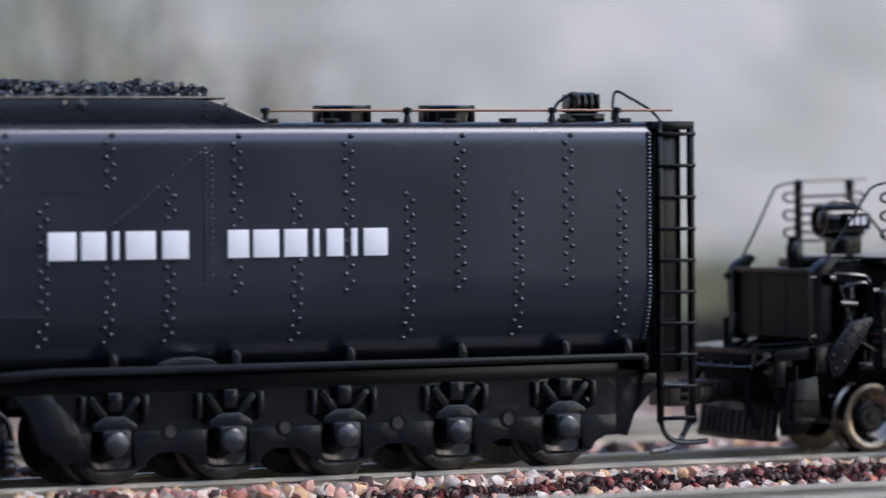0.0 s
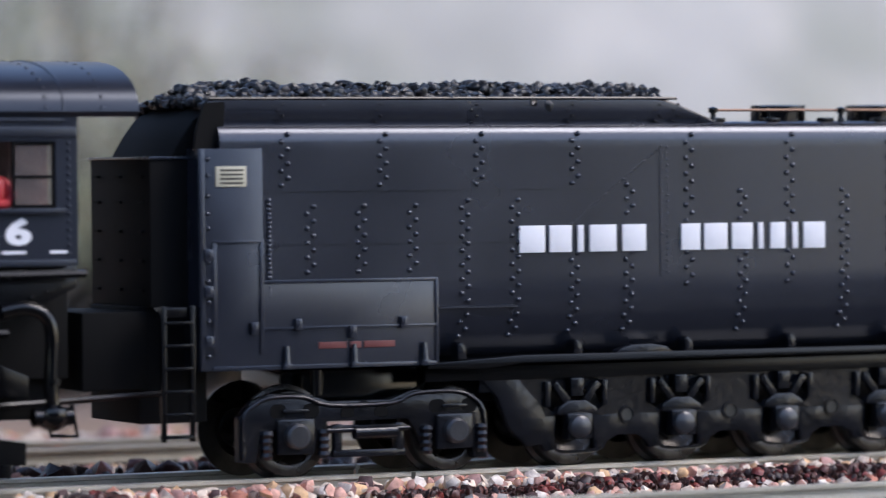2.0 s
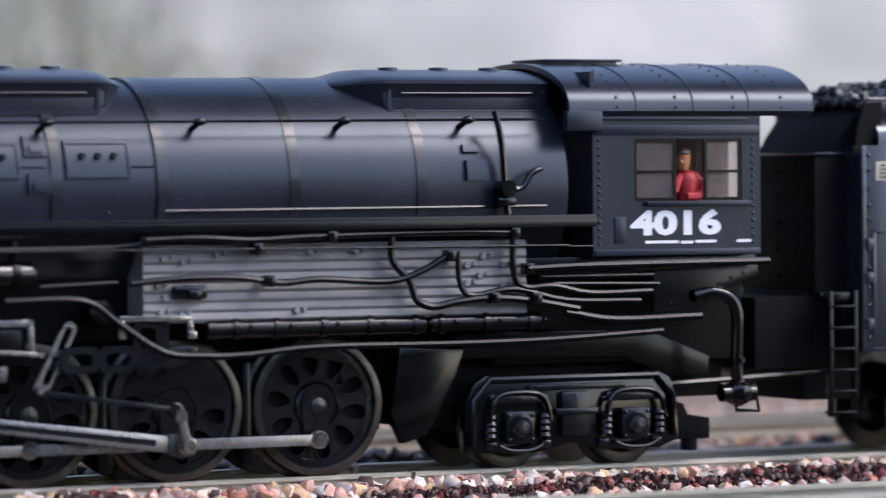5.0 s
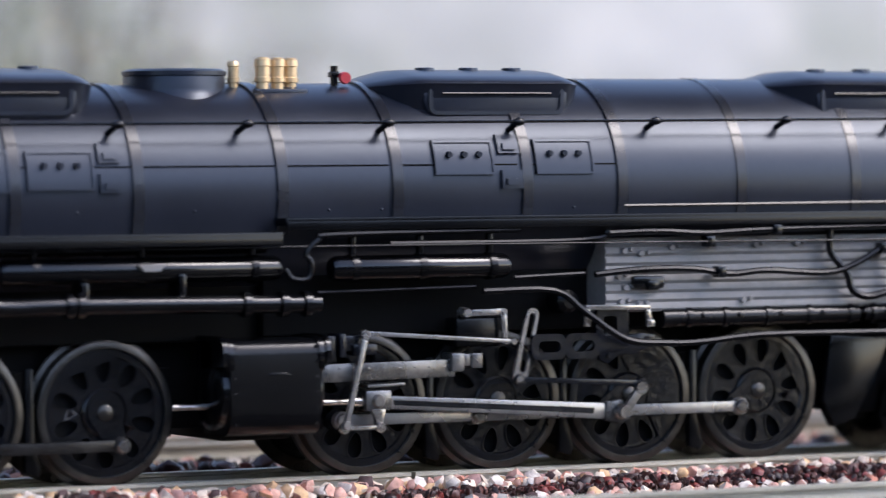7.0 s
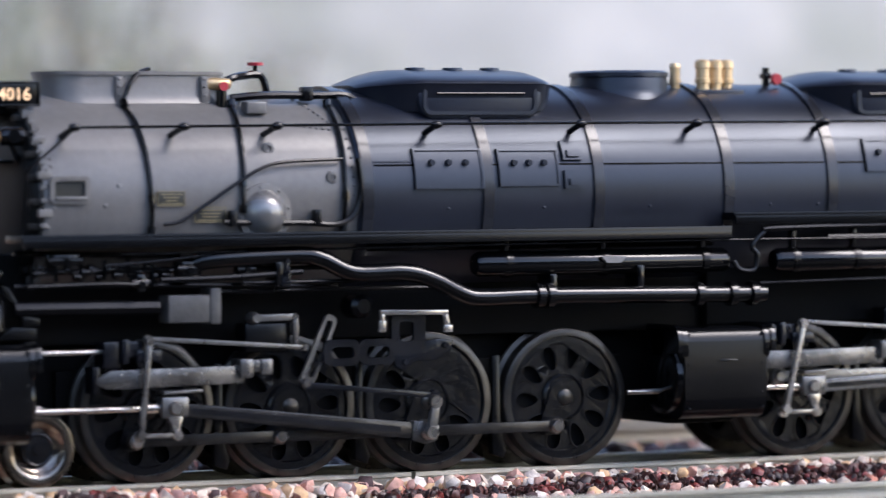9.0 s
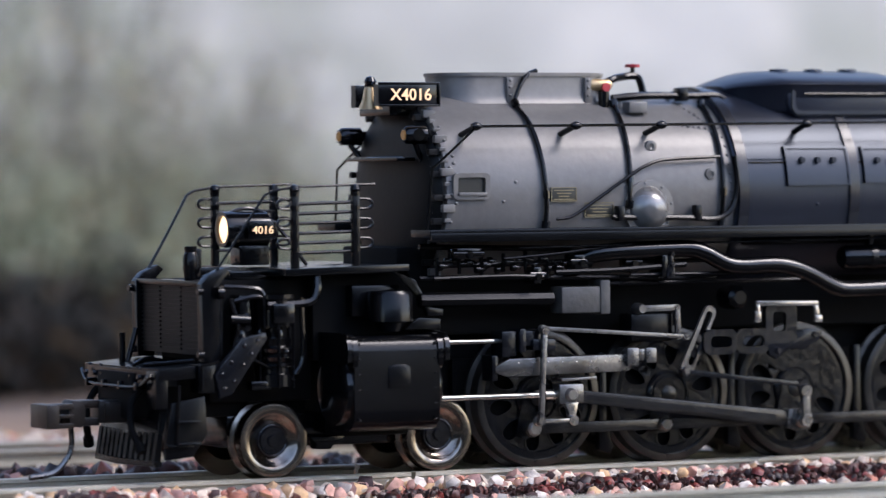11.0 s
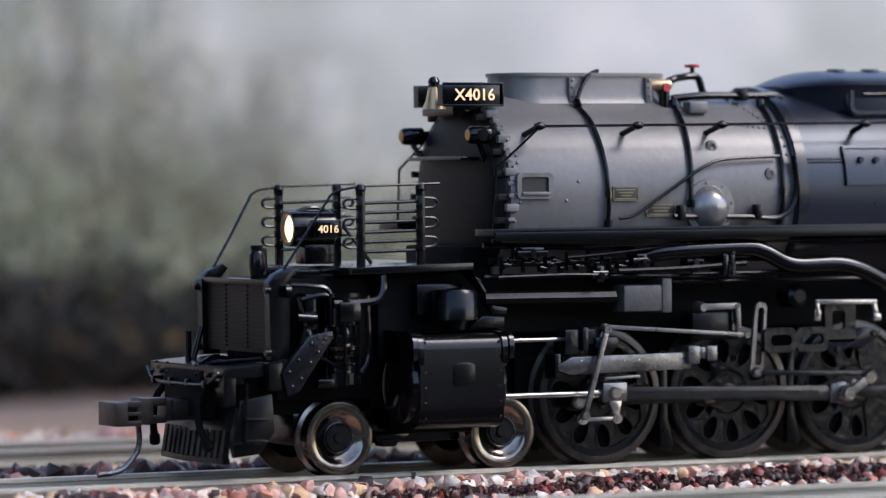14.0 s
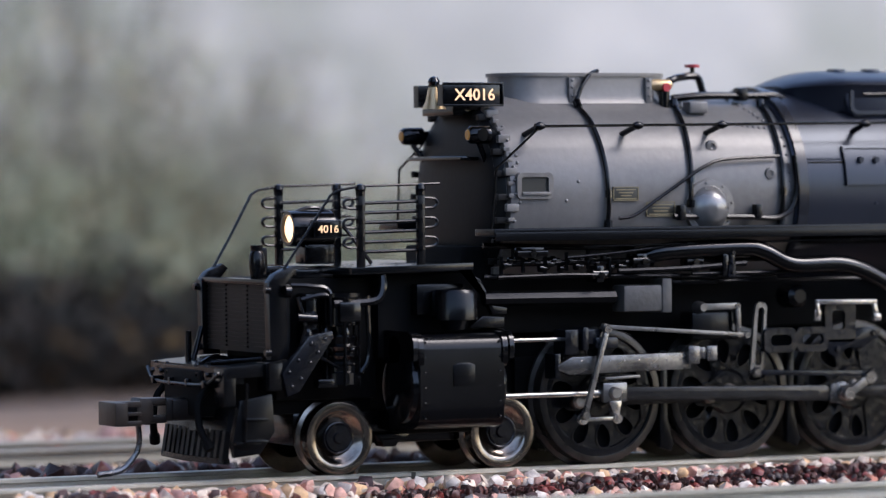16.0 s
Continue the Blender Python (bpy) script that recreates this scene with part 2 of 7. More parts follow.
def extrude_x(bm, poly, x0, x1):
    """A body with the cross-section poly in y and z, from x0 to x1."""
    return rings(bm, [[(x, y, z) for y, z in poly] for x in (x0, x1)])


def rivet(bm, p, r=0.32, axis="y", seg=8):
    if axis == "z":
        return turn(bm, [(-0.1, r), (r * 0.35, r * 0.9), (r * 0.7, r * 0.55), (r * 0.82, r * 0.15)], p, axis, seg)
    return turn(bm, [(0.1, r), (-r * 0.35, r * 0.9), (-r * 0.7, r * 0.55), (-r * 0.82, r * 0.15)], p, axis, seg)


def arc(cx, cz, r, a0, a1, n):
    return [(cx + r * math.cos(radians(a0 + (a1 - a0) * i / n)), cz + r * math.sin(radians(a0 + (a1 - a0) * i / n))) for i in range(n + 1)]


def holder(name, label, category, at=(0, 0, 0), group="", kind=""):
    ob = new(name)
    ob.location = Vector(at) * MM
    ob.empty_display_size = 0.01
    return tagged(ob, label, category, group, kind)


def lettering(name, text, mat, parent, x, y, z, height, width, weight=0.0, tilt=0.0):
    """Raised characters on a plate that faces -y; x is the left end, z the foot, in millimetres."""
    cu = bpy.data.curves.new(name, "FONT")
    cu.body, cu.size, cu.extrude, cu.offset, cu.resolution_u = text, 1.0, 0.03, weight, 3
    tmp = new("text_blank", cu)
    bpy.context.view_layer.update()
    me = bpy.data.meshes.new_from_object(tmp.evaluated_get(bpy.context.evaluated_depsgraph_get()))
    bpy.data.objects.remove(tmp)
    lo = Vector([min(v.co[i] for v in me.vertices) for i in range(3)])
    hi = Vector([max(v.co[i] for v in me.vertices) for i in range(3)])
    for v in me.vertices:
        u, w, e = (v.co.x - lo.x) / (hi.x - lo.x), (v.co.y - lo.y) / (hi.y - lo.y), v.co.z * 2
        v.co = Vector((x + u * width, y - e, z + w * height)) * MM
    me.materials.clear()
    me.materials.append(mat)
    ob = new(name, me)
    ob.parent = parent
    return ob


# ---- ground, tracks, distance ----
def stones(name, mat, boxes, seed, label, category):
    """Loose angular stones strewn in boxes (x0, x1, y0, y1, z0, z1, size, count): one mesh of kind stuff."""
    rng = np.random.default_rng(seed)
    g = (1 + 5 ** 0.5) / 2
    base = np.array([(-1, g, 0), (1, g, 0), (-1, -g, 0), (1, -g, 0), (0, -1, g), (0, 1, g), (0, -1, -g), (0, 1, -g), (g, 0, -1), (g, 0, 1), (-g, 0, -1), (-g, 0, 1)]) / 1.9
    tris = [(0, 11, 5), (0, 5, 1), (0, 1, 7), (0, 7, 10), (0, 10, 11), (1, 5, 9), (5, 11, 4), (11, 10, 2), (10, 7, 6), (7, 1, 8),
            (3, 9, 4), (3, 4, 2), (3, 2, 6), (3, 6, 8), (3, 8, 9), (4, 9, 5), (2, 4, 11), (6, 2, 10), (8, 6, 7), (9, 8, 1)]
    vs, fs = [], []
    for x0, x1, y0, y1, z0, z1, size, count in boxes:
        for _ in range(count):
            q, _r = np.linalg.qr(rng.normal(size=(3, 3)))
            r = size * (0.5 + 0.95 * rng.random() ** 1.5)
            p = (base * rng.uniform(0.8, 1.17, (12, 1))) * (r * rng.uniform(0.7, 1.1, 3)) @ q
            p = p + (rng.uniform(x0, x1), rng.uniform(y0, y1), rng.uniform(z0, z1))
            k = len(vs) * 12
            vs.append(p)
            fs.extend((a + k, b + k, c + k) for a, b, c in tris)
    me = bpy.data.meshes.new(name)
    me.from_pydata((np.concatenate(vs) * MM).tolist(), [], fs)
    me.materials.append(mat)
    me.polygons.foreach_set("use_smooth", [True] * len(me.polygons))
    me.set_sharp_from_angle(angle=radians(47))
    return tagged(new(name, me), label, category, kind="stuff")


def rail_line(bm, y, x0, x1):
    """Flat-bottomed rail, head at z = 0."""
    prof = [(-0.95, -0.12), (-0.8, 0), (0.8, 0), (0.95, -0.12), (0.95, -0.55), (0.4, -0.75), (0.35, -1.9), (1.25, -2.2), (1.3, -2.5),
            (-1.3, -2.5), (-1.25, -2.2), (-0.35, -1.9), (-0.4, -0.75), (-0.95, -0.55)]
    return extrude_x(bm, [(y + a, b) for a, b in prof], x0, x1)


def build_track(name, yc, label, cut=None):
    tr = holder(name, label, "track", (0, yc, 0), kind="structure")
    for side in (-9.2, 9.2):
        if cut is None:
            part("rail", rail_line(B(), side, -900, 1400), RAIL, tr)
        else:
            part("rail", rail_line(B(), side, -900, cut - 0.35), RAIL, tr)
            part("rail", rail_line(B(), side, cut + 0.35, 1400), RAIL, tr)
    first = part("tie", box(B(), -1.2, 1.2, -14.5, 14.5, -4.6, -2.5, 0.15), TIE, tr, at=(-160, 0, 0))
    for i in range(1, 60):
        o = new("tie", first.data)
        o.parent, o.location = tr, Vector((-160 + i * 7.6, 0, 0)) * MM
    return tr


def build_ground():
    bm = B()
    n = 60
    # one sheet out to the horizon, finer and slightly uneven near the tracks
    ticks = [math.copysign(abs(u) ** 5.0 * 60000 + abs(u) * 900, u) for u in [i / (n / 2) - 1 for i in range(n + 1)]]
    # unseen drop in front, added so that the train's sides reflect the slab below
    grid = [[bm.verts.new((x, y, -4.6 - min(21.0, max(0.0, y - 215) * 0.042) - min(400.0, max(0.0, -230 - y)) + (0.8 * noise.noise((x * 0.02, y * 0.02, 0)) if abs(x) < 900 and 120 < y < 900 else 0))) for y in ticks] for x in ticks]
    for a, b in zip(grid, grid[1:]):
        for i in range(n):
            bm.faces.new((a[i], b[i], b[i + 1], a[i + 1]))
    tagged(part("ground", bm, SOIL), "dry brown soil under and around the tracks", "ground", kind="structure")


def build_distance():
    """A pale, mottled hillside far behind the tracks."""
    m = bpy.data.materials.new("hazy_hillside")
    m.use_nodes = True
    nt = m.node_tree
    b = nt.nodes["Principled BSDF"]
    co = nt.nodes.new("ShaderNodeTexCoord").outputs["Object"]
    a, c = nt.nodes.new("ShaderNodeTexNoise"), nt.nodes.new("ShaderNodeTexNoise")
    for nd, sc in ((a, 9.0), (c, 30.0)):
        nd.inputs["Scale"].default_value, nd.inputs["Detail"].default_value = sc, 3.0
        nt.links.new(co, nd.inputs["Vector"])
    mix = nt.nodes.new("ShaderNodeMix")
    mix.data_type = "RGBA"
    mix.inputs["Factor"].default_value = 0.45
    nt.links.new(ramp(nt, a.outputs[0], [(0.36, (0.215, 0.226, 0.175)), (0.5, (0.335, 0.329, 0.29)), (0.64, (0.425, 0.41, 0.37))]), mix.inputs["A"])
    nt.links.new(ramp(nt, c.outputs[0], [(0.35, (0.26, 0.25, 0.235)), (0.55, (0.345, 0.336, 0.31)), (0.70, (0.47, 0.42, 0.36))]), mix.inputs["B"])
    nt.links.new(mix.outputs["Result"], b.inputs["Base Color"])
    b.inputs["Roughness"].default_value = 0.95
    bm = B()
    loops = []
    for i in range(41):
        x = -2500 + i * 150
        loops.append([(x, 1900 + 250 * math.sin(i * 0.21) + 60 * noise.noise((i * 0.4, j * 0.6, 2)) + j * 70, -60 + j * 90) for j in range(13)])
    rings(bm, loops, closed=False)
    tagged(part("backdrop", bm, m), "pale grey-green hazy hillside behind the tracks", "backdrop", kind="structure")


def shrub(name, x, y, w, h, count, seed, label, leaves):
    """A low bush: twigs, and a crown of many small leaves with gaps."""
    rng = random.Random(seed)
    ob = holder(name, label, "shrub", (x, y, -5.2 - min(21.0, max(0.0, y - 215) * 0.042)), group="scrub behind the tracks")
    tw = B()
    tips = []
    for _ in range(26):
        a, k = rng.uniform(0, 6.28), rng.uniform(0.2, 1.0)
        tip = Vector((math.cos(a) * w * 0.5 * k, math.sin(a) * w * 0.35 * k, h * rng.uniform(0.15, 1.0) * (1.15 - 0.5 * k)))
        mid = tip * 0.5 + Vector((rng.uniform(-2, 2), rng.uniform(-2, 2), 3))
        pipe(tw, [(rng.uniform(-2, 2), rng.uniform(-2, 2), 0), mid, tip], 0.5, 5, 3)
        tips.append((tip, mid))
    part("stem", tw, BARK, ob)
    vs, fs = [], []
    for _ in range(count):
        tip, mid = rng.choice(tips)
        c = mid.lerp(tip, rng.uniform(-0.2, 1.1)) + Vector((rng.gauss(0, w * 0.09), rng.gauss(0, w * 0.07), rng.gauss(0, h * 0.09)))
        c.z = max(c.z, 0.8)
        u = Vector((rng.gauss(0, 1), rng.gauss(0, 1), rng.gauss(0, 1))).normalized()
        v = u.cross(Vector((rng.gauss(0, 1), rng.gauss(0, 1), rng.gauss(0, 1)))).normalized()
        s = rng.uniform(1.4, 3.4)
        k = len(vs)
        vs += [(c - u * s) * MM, (c + v * s * 0.5) * MM, (c + u * s) * MM, (c - v * s * 0.5) * MM]
        fs.append((k, k + 1, k + 2, k + 3))
    me = bpy.data.meshes.new("crown")
    me.from_pydata(vs, [], fs)
    me.materials.append(leaves)
    cr = new("crown", me)
    cr.parent = ob
    return ob


build_ground()
build_track("track_main", 0, "nickel-silver model rails on dark ties in pink ballast", cut=-13.2)
build_track("track_back", 76, "second model track with grey rails in pink ballast")
build_track("track_front", -69, "model track nearest the camera with a dull grey rail")
stones("ballast", BALLAST, [(-110, 130, -15.2, -11.0, -3.4, -1.35, 1.15, 1700), (-110, 150, -8.0, 8.0, -4.4, -3.0, 1.0, 1500),
                            (-110, 200, 10.9, 20, -3.8, -1.8, 1.15, 1300), (-140, 260, 20, 64, -4.4, -2.8, 1.3, 3200),
                            (-140, 300, 70, 140, -4.2, -2.6, 1.5, 4200), (-110, 130, -24, -15.5, -4.6, -3.2, 1.1, 1300)], 3,
       "mixed pink, cream and rust granite ballast beside the rails", "ballast")
stones("cinders", CINDER, [(-22, 110, -21, -15.2, -3.8, -2.2, 0.66, 3800), (8, 24, -19.5, -15.8, -2.6, -1.5, 0.8, 140), (34, 60, -19.5, -15.8, -2.6, -1.4, 0.85, 260), (75, 100, -19.5, -15.8, -2.6, -1.6, 0.85, 160), (-68, -60, -20, -13.5, -3.0, -0.9, 0.9, 160),
                           (-140, 40, 28, 42, -4.0, -1.5, 1.8, 420), (40, 240, 26, 40, -4.0, -2.0, 1.6, 300)], 5,
       "dark brown cinder lumps lying along the ballast", "cinders")
build_distance()
# Unseen slab below the tracks, added to brighten reflections in the train's sides.
REFLECTOR = material("grey_reflector", (0.17, 0.175, 0.185), (0.25, 0.255, 0.265), 0.85, grain=120, blotch=3, bump=0.2)
tagged(part("pavement", box(B(), -6000, 9000, -9000, -640, -420, -394), REFLECTOR), "unseen grey slab, added for the train's sides to reflect", "pavement", kind="structure")
# Unseen walls, added to darken reflections in the train's side and front faces.
BLOCKER = material("dark_blocker_wall", (0.030, 0.029, 0.027), (0.06, 0.057, 0.053), 0.9, grain=80, blotch=4, bump=0.3)
tagged(part("blocker_south", box(B(), -2600, 1040, -1850, -1700, -400, 430), BLOCKER), "unseen dark wall, added to darken reflections in the train's side", "wall", kind="structure")
tagged(part("blocker_west", box(B(), -1750, -1600, -600, 1500, -6, 1300), BLOCKER), "unseen dark wall, added to darken reflections in forward faces", "wall", kind="structure")
# Unseen board and posts, added overhead to block sky light and darken upward reflections.
blocker_wood = material("blocker_boards", (0.05, 0.045, 0.04), (0.10, 0.09, 0.08), 0.8, grain=60, blotch=5, bump=0.2)
tagged(part("overhead_blocker", box(B(), -900, 1200, -128, 205, 500, 515), blocker_wood), "unseen dark board above the tracks, added to block sky light", "awning", kind="structure")
for px, py in ((-880, -110), (-880, 188), (1180, -110), (1180, 188)):
    tagged(part("blocker_post", box(B(), px - 12, px + 12, py - 12, py + 12, -6, 500, 2), blocker_wood), "unseen dark post, added under the overhead blocker", "post", kind="structure")
rs = random.Random(11)
for row, (yc, x0, x1, n, top) in enumerate(((430, 60, 330, 17, 42), (640, 130, 420, 16, 72), (900, 180, 600, 20, 168))):
    for i in range(n):
        sx = x0 + (x1 - x0) * i / (n - 1) + rs.uniform(-8, 8)
        sy = yc + rs.uniform(-45, 45)
        lean = max(0.0, min(1.0, 1.15 - (sx - x0) / (x1 - x0) * 1.5))
        # row 0 takes the leaves with shade in their colour
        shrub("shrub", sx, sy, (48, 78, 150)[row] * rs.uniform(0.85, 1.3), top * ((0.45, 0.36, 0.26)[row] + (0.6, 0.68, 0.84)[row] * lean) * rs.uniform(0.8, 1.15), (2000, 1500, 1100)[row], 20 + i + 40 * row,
              "low shrub with dull brown-green leaves, darkened in colour for shade" if row == 0 else "grey-green dry shrub with small leaves beside the tracks", SHADED_LEAF if row == 0 else LEAF)


# ---- locomotive ----
AXLE_Z, DRIVER_R, THROW = 9.8, 9.77, 4.67
FRONT_X, REAR_X = (16.7, 38.0, 59.3, 80.9), (119.3, 140.5, 161.8, 183.1)
FRONT_PHASE, REAR_PHASE = 187.0, 104.0
moving = []          # (object, kind, numbers) for motions()


def driver(parent, x, phase, main):
    """A pair of spoked driving wheels on an axle; the crank pin stands at the given angle."""
    ax = part("driving_wheel", rod(B(), (0, -7, 0), (0, 7, 0), 1.6), WHEEL, parent, at=(x, 0, AXLE_Z))
    for sgn in (-1, 1):
        c = B()
        y = -9.6 * sgn
        y0, y1 = sorted((y, y + 1.5 * sgn))
        turn(c, [(y0, 3.3), (y0 - 0.25, 3.0), (y1, 3.4)], seg=24)
        # ten cast sectors, each with an egg-shaped opening
        for i in range(10):
            mid = radians(phase + 36 * i + 18)
            out, egg = [], []
            for k in range(20):
                u = 2 * math.pi * k / 20
                cu, su = math.cos(u), math.sin(u)
                m = max(abs(cu), abs(su))
                rad, ang = 5.75 + 2.85 * cu / m, mid + radians(18) * su / m
                out.append((rad * math.cos(ang), rad * math.sin(ang)))
                rad, side_ = 5.85 + 1.75 * cu, (1.02 + 0.28 * cu) * su
                egg.append((rad * math.cos(mid) - side_ * math.sin(mid), rad * math.sin(mid) + side_ * math.cos(mid)))
            holed(c, out, egg, y0 + 0.3, y1 - 0.3)
        bmesh.ops.remove_doubles(c, verts=c.verts, dist=0.005)
        egg = [(5.85 + 1.75 * math.cos(u), (1.02 + 0.28 * math.cos(u)) * math.sin(u)) for u in [2 * math.pi * k / 20 for k in range(20)]]
        rim_data = None
        for i in range(10):
            if rim_data is None:
                ob = part("opening_rim", holed(B(), [(x + (x - 5.85) * 0.17, z * 1.17) for x, z in egg], egg, y0 + 0.12, y0 + 0.4), WHEEL, ax)
                rim_data = ob.data
            else:
                ob = new("opening_rim", rim_data)
                ob.parent = ax
            ob.rotation_euler = (0, -radians(phase + 36 * i + 18), 0)
        # dished rim in front of the disc behind the spokes
        turn(c, [(y0 + 0.95, 8.9), (y0 + 0.15, 8.85), (y0 + 0.1, 7.75), (y0 + 0.4, 7.45), (y0 + 0.95, 7.4)], seg=40, caps=False)
        part("wheel_centre", c, WHEEL, ax)
        # matt black disc, added behind the openings to make them look dark
        dark_backing = B()
        turn(dark_backing, [(y1 - 0.25, 8.2), (y1 - 0.1, 8.2)], seg=32)
        part("dark_backing", dark_backing, DARK, ax)
        # counterweight opposite to the crank
        half = 78 if main else 36
        cw = B()
        rim = [(7.9 * math.cos(radians(phase + 180 + t)), 7.9 * math.sin(radians(phase + 180 + t))) for t in np.linspace(-half, half, 18)]
        slab(cw, rim, y0 - 0.05, y1 - 0.2)
        part("counterweight", cw, WHEEL, ax)
        boss = B()
        px, pz = THROW * math.cos(radians(phase)), THROW * math.sin(radians(phase))
        slab(boss, arc(0, 0, 2.5, phase + 60, phase + 300, 10) + arc(px, pz, 1.5, phase - 60, phase + 60, 6), y0 - 0.3, y1)
        rod(boss, (px, y0 - 0.2, pz), (px, y0 - (2.2 if sgn > 0 else -0.2), pz), 0.75)
        turn(boss, [(y0 - 0.55, 0.0001), (y0 - 0.55, 1.0), (y0 - 0.2, 1.05)], seg=14)
        part("crank_boss", boss, WHEEL, ax)
        hc = B()
        turn(hc, [(y0 - 0.62 if sgn > 0 else y1 + 0.4, 0.001), (y0 - 0.62 if sgn > 0 else y1 + 0.4, 1.0), (y0 - 0.5 if sgn > 0 else y1 + 0.3, 1.15), (y0 if sgn > 0 else y1, 1.2)], seg=14, caps=False)
        part("axle_cap", hc, TYRE, ax)
        t = B()
        yo = -10.0 * sgn
        prof = [(yo, 8.75), (yo, 9.55), (yo + 0.1 * sgn, 9.75), (yo + 2.1 * sgn, 9.85), (yo + 2.3 * sgn, 10.5), (yo + 2.8 * sgn, 10.55), (yo + 2.9 * sgn, 8.75)]
        turn(t, prof + prof[:1], seg=56, caps=False)
        part("tyre", t, TYRE, ax)
    moving.append((ax, "wheel", (x, AXLE_Z, DRIVER_R)))
    return ax


def small_wheels(parent, x, r, mat_rim, bright=False, name="wheelset"):
    ax = part(name, rod(B(), (0, -7, 0), (0, 7, 0), 1.1), WHEEL, parent, at=(x, 0, r))
    for sgn in (-1, 1):
        yo = -9.6 * sgn
        d = B()
        prof = [(yo + 0.3 * sgn, 0.001), (yo + 0.3 * sgn, r * 0.36), (yo + 0.45 * sgn, r * 0.37), (yo + 0.35 * sgn, r * 0.41), (yo + 0.4 * sgn, r * 0.44), (yo + 1.0 * sgn, r * 0.46), (yo + 1.0 * sgn, r * 0.6)]
        turn(d, prof, seg=36, caps=False)
        turn(d, [(yo - 0.05 * sgn, 0.001), (yo - 0.05 * sgn, r * 0.15), (yo + 0.6 * sgn, r * 0.18)], seg=14, caps=False)
        part("wheel_disc", d, WHEEL if not bright else TRUCK, ax)
        t = B()
        prof = [(yo + 0.95 * sgn, r * 0.46), (yo + 0.8 * sgn, r * 0.56), (yo + 0.3 * sgn, r * 0.68), (yo + 0.12 * sgn, r * 0.72), (yo + 0.05 * sgn, r * 0.76), (yo, r * 0.9), (yo + 0.05 * sgn, r * 0.97),
                (yo + 0.3 * sgn, r), (yo + 2.0 * sgn, r * 1.01), (yo + 2.2 * sgn, r * 1.12), (yo + 2.7 * sgn, r * 1.13), (yo + 2.8 * sgn, r * 0.7), (yo + 0.95 * sgn, r * 0.46)]
        turn(t, prof, seg=48, caps=False)
        part("rim", t, mat_rim, ax)
    moving.append((ax, "wheel", (x, r, r)))
    return ax


def cylinder_block(parent, x0, x1, label, front):
    """Steam cylinder with its jacket, end covers and, above it, the valve chest."""
    w = B()
    ring = [(-10, 19.5), (-17.2, 19.5), (-18.3, 19.2), (-18.9, 18.5), (-19.1, 17.4), (-19.1, 9.4), (-18.8, 7.9), (-18.0, 6.9), (-16.6, 6.4), (-10, 6.4)]
    extrude_x(w, ring, x0 + 1.2, x1 - 1.2)
    cyl = part("cylinder", w, BLACK, parent, label, smooth=50)
    part("cylinder", extrude_x(B(), [(-y, z) for y, z in ring], x0 + 1.2, x1 - 1.2), BLACK, parent, label, smooth=50)
    e = B()
    for s in (-1, 1):
        for za, ra in ((12.2, 5.3), (17.4, 2.5)):
            turn(e, [(x0, 0.001), (x0, ra * 0.75), (x0 + 0.5, ra * 0.95), (x0 + 1.3, ra)], (0, s * 13.4, za), "x", 28, False)
            turn(e, [(x1 - 1.3, ra), (x1 - 0.5, ra * 0.95), (x1, ra * 0.8), (x1, 0.001)], (0, s * 13.4, za), "x", 28, False)
    part("end_cover", e, GLOSS, cyl)
    for xa in (x0 + 0.9, x1 - 1.5):
        fl = B()
        extrude_x(fl, [(-10, 19.8), (-17.2, 19.8), (-18.5, 19.5), (-19.15, 18.7), (-19.4, 17.4), (-19.3, 15.6), (-18.6, 14.9), (-10, 14.9)], xa, xa + 0.8)
        extrude_x(fl, [(-10, 20.0), (-17.2, 20.0), (-18.7, 19.6), (-19.35, 18.8), (-19.6, 17.4), (-19.4, 16.0), (-10, 15.4)], xa + (1.0 if xa > x0 + 2 else -0.9), xa + (1.7 if xa > x0 + 2 else -0.2))
        part("chest_flange", fl, GLOSS, cyl, smooth=50)
    d = B()
    for i in range(6):
        z = 8.0 + i * 2.1
        rivet(d, (x0 + 1.9, -19.1, z), 0.22)
        rivet(d, (x1 - 1.9, -19.1, z), 0.22)
    for i in range(5):
        rivet(d, (x0 + 1.9 + i * 0.9, -18.5, 18.9), 0.2)
    if front:
        slab(d, [(x0 + 6.3, 12.4), (x0 + 9.6, 12.4), (x0 + 9.6, 15.2), (x0 + 8.8, 15.6), (x0 + 7.0, 15.6), (x0 + 6.3, 15.2)], -19.3, -19.0, 0.1)
    else:
        slab(d, [(x0 + 6.5, 14.6), (x0 + 10.2, 14.6), (x0 + 9.4, 15.0), (x0 + 7.3, 15.0)], -19.3, -19.0, 0.1)
    part("rivet_row", d, BLACK, cyl)
    s = B()
    box(s, x0 + 2.5, x1 - 2.5, -12, 12, 5.5, 18.5, 0.6)
    part("saddle", s, DARK, cyl)
    return cyl


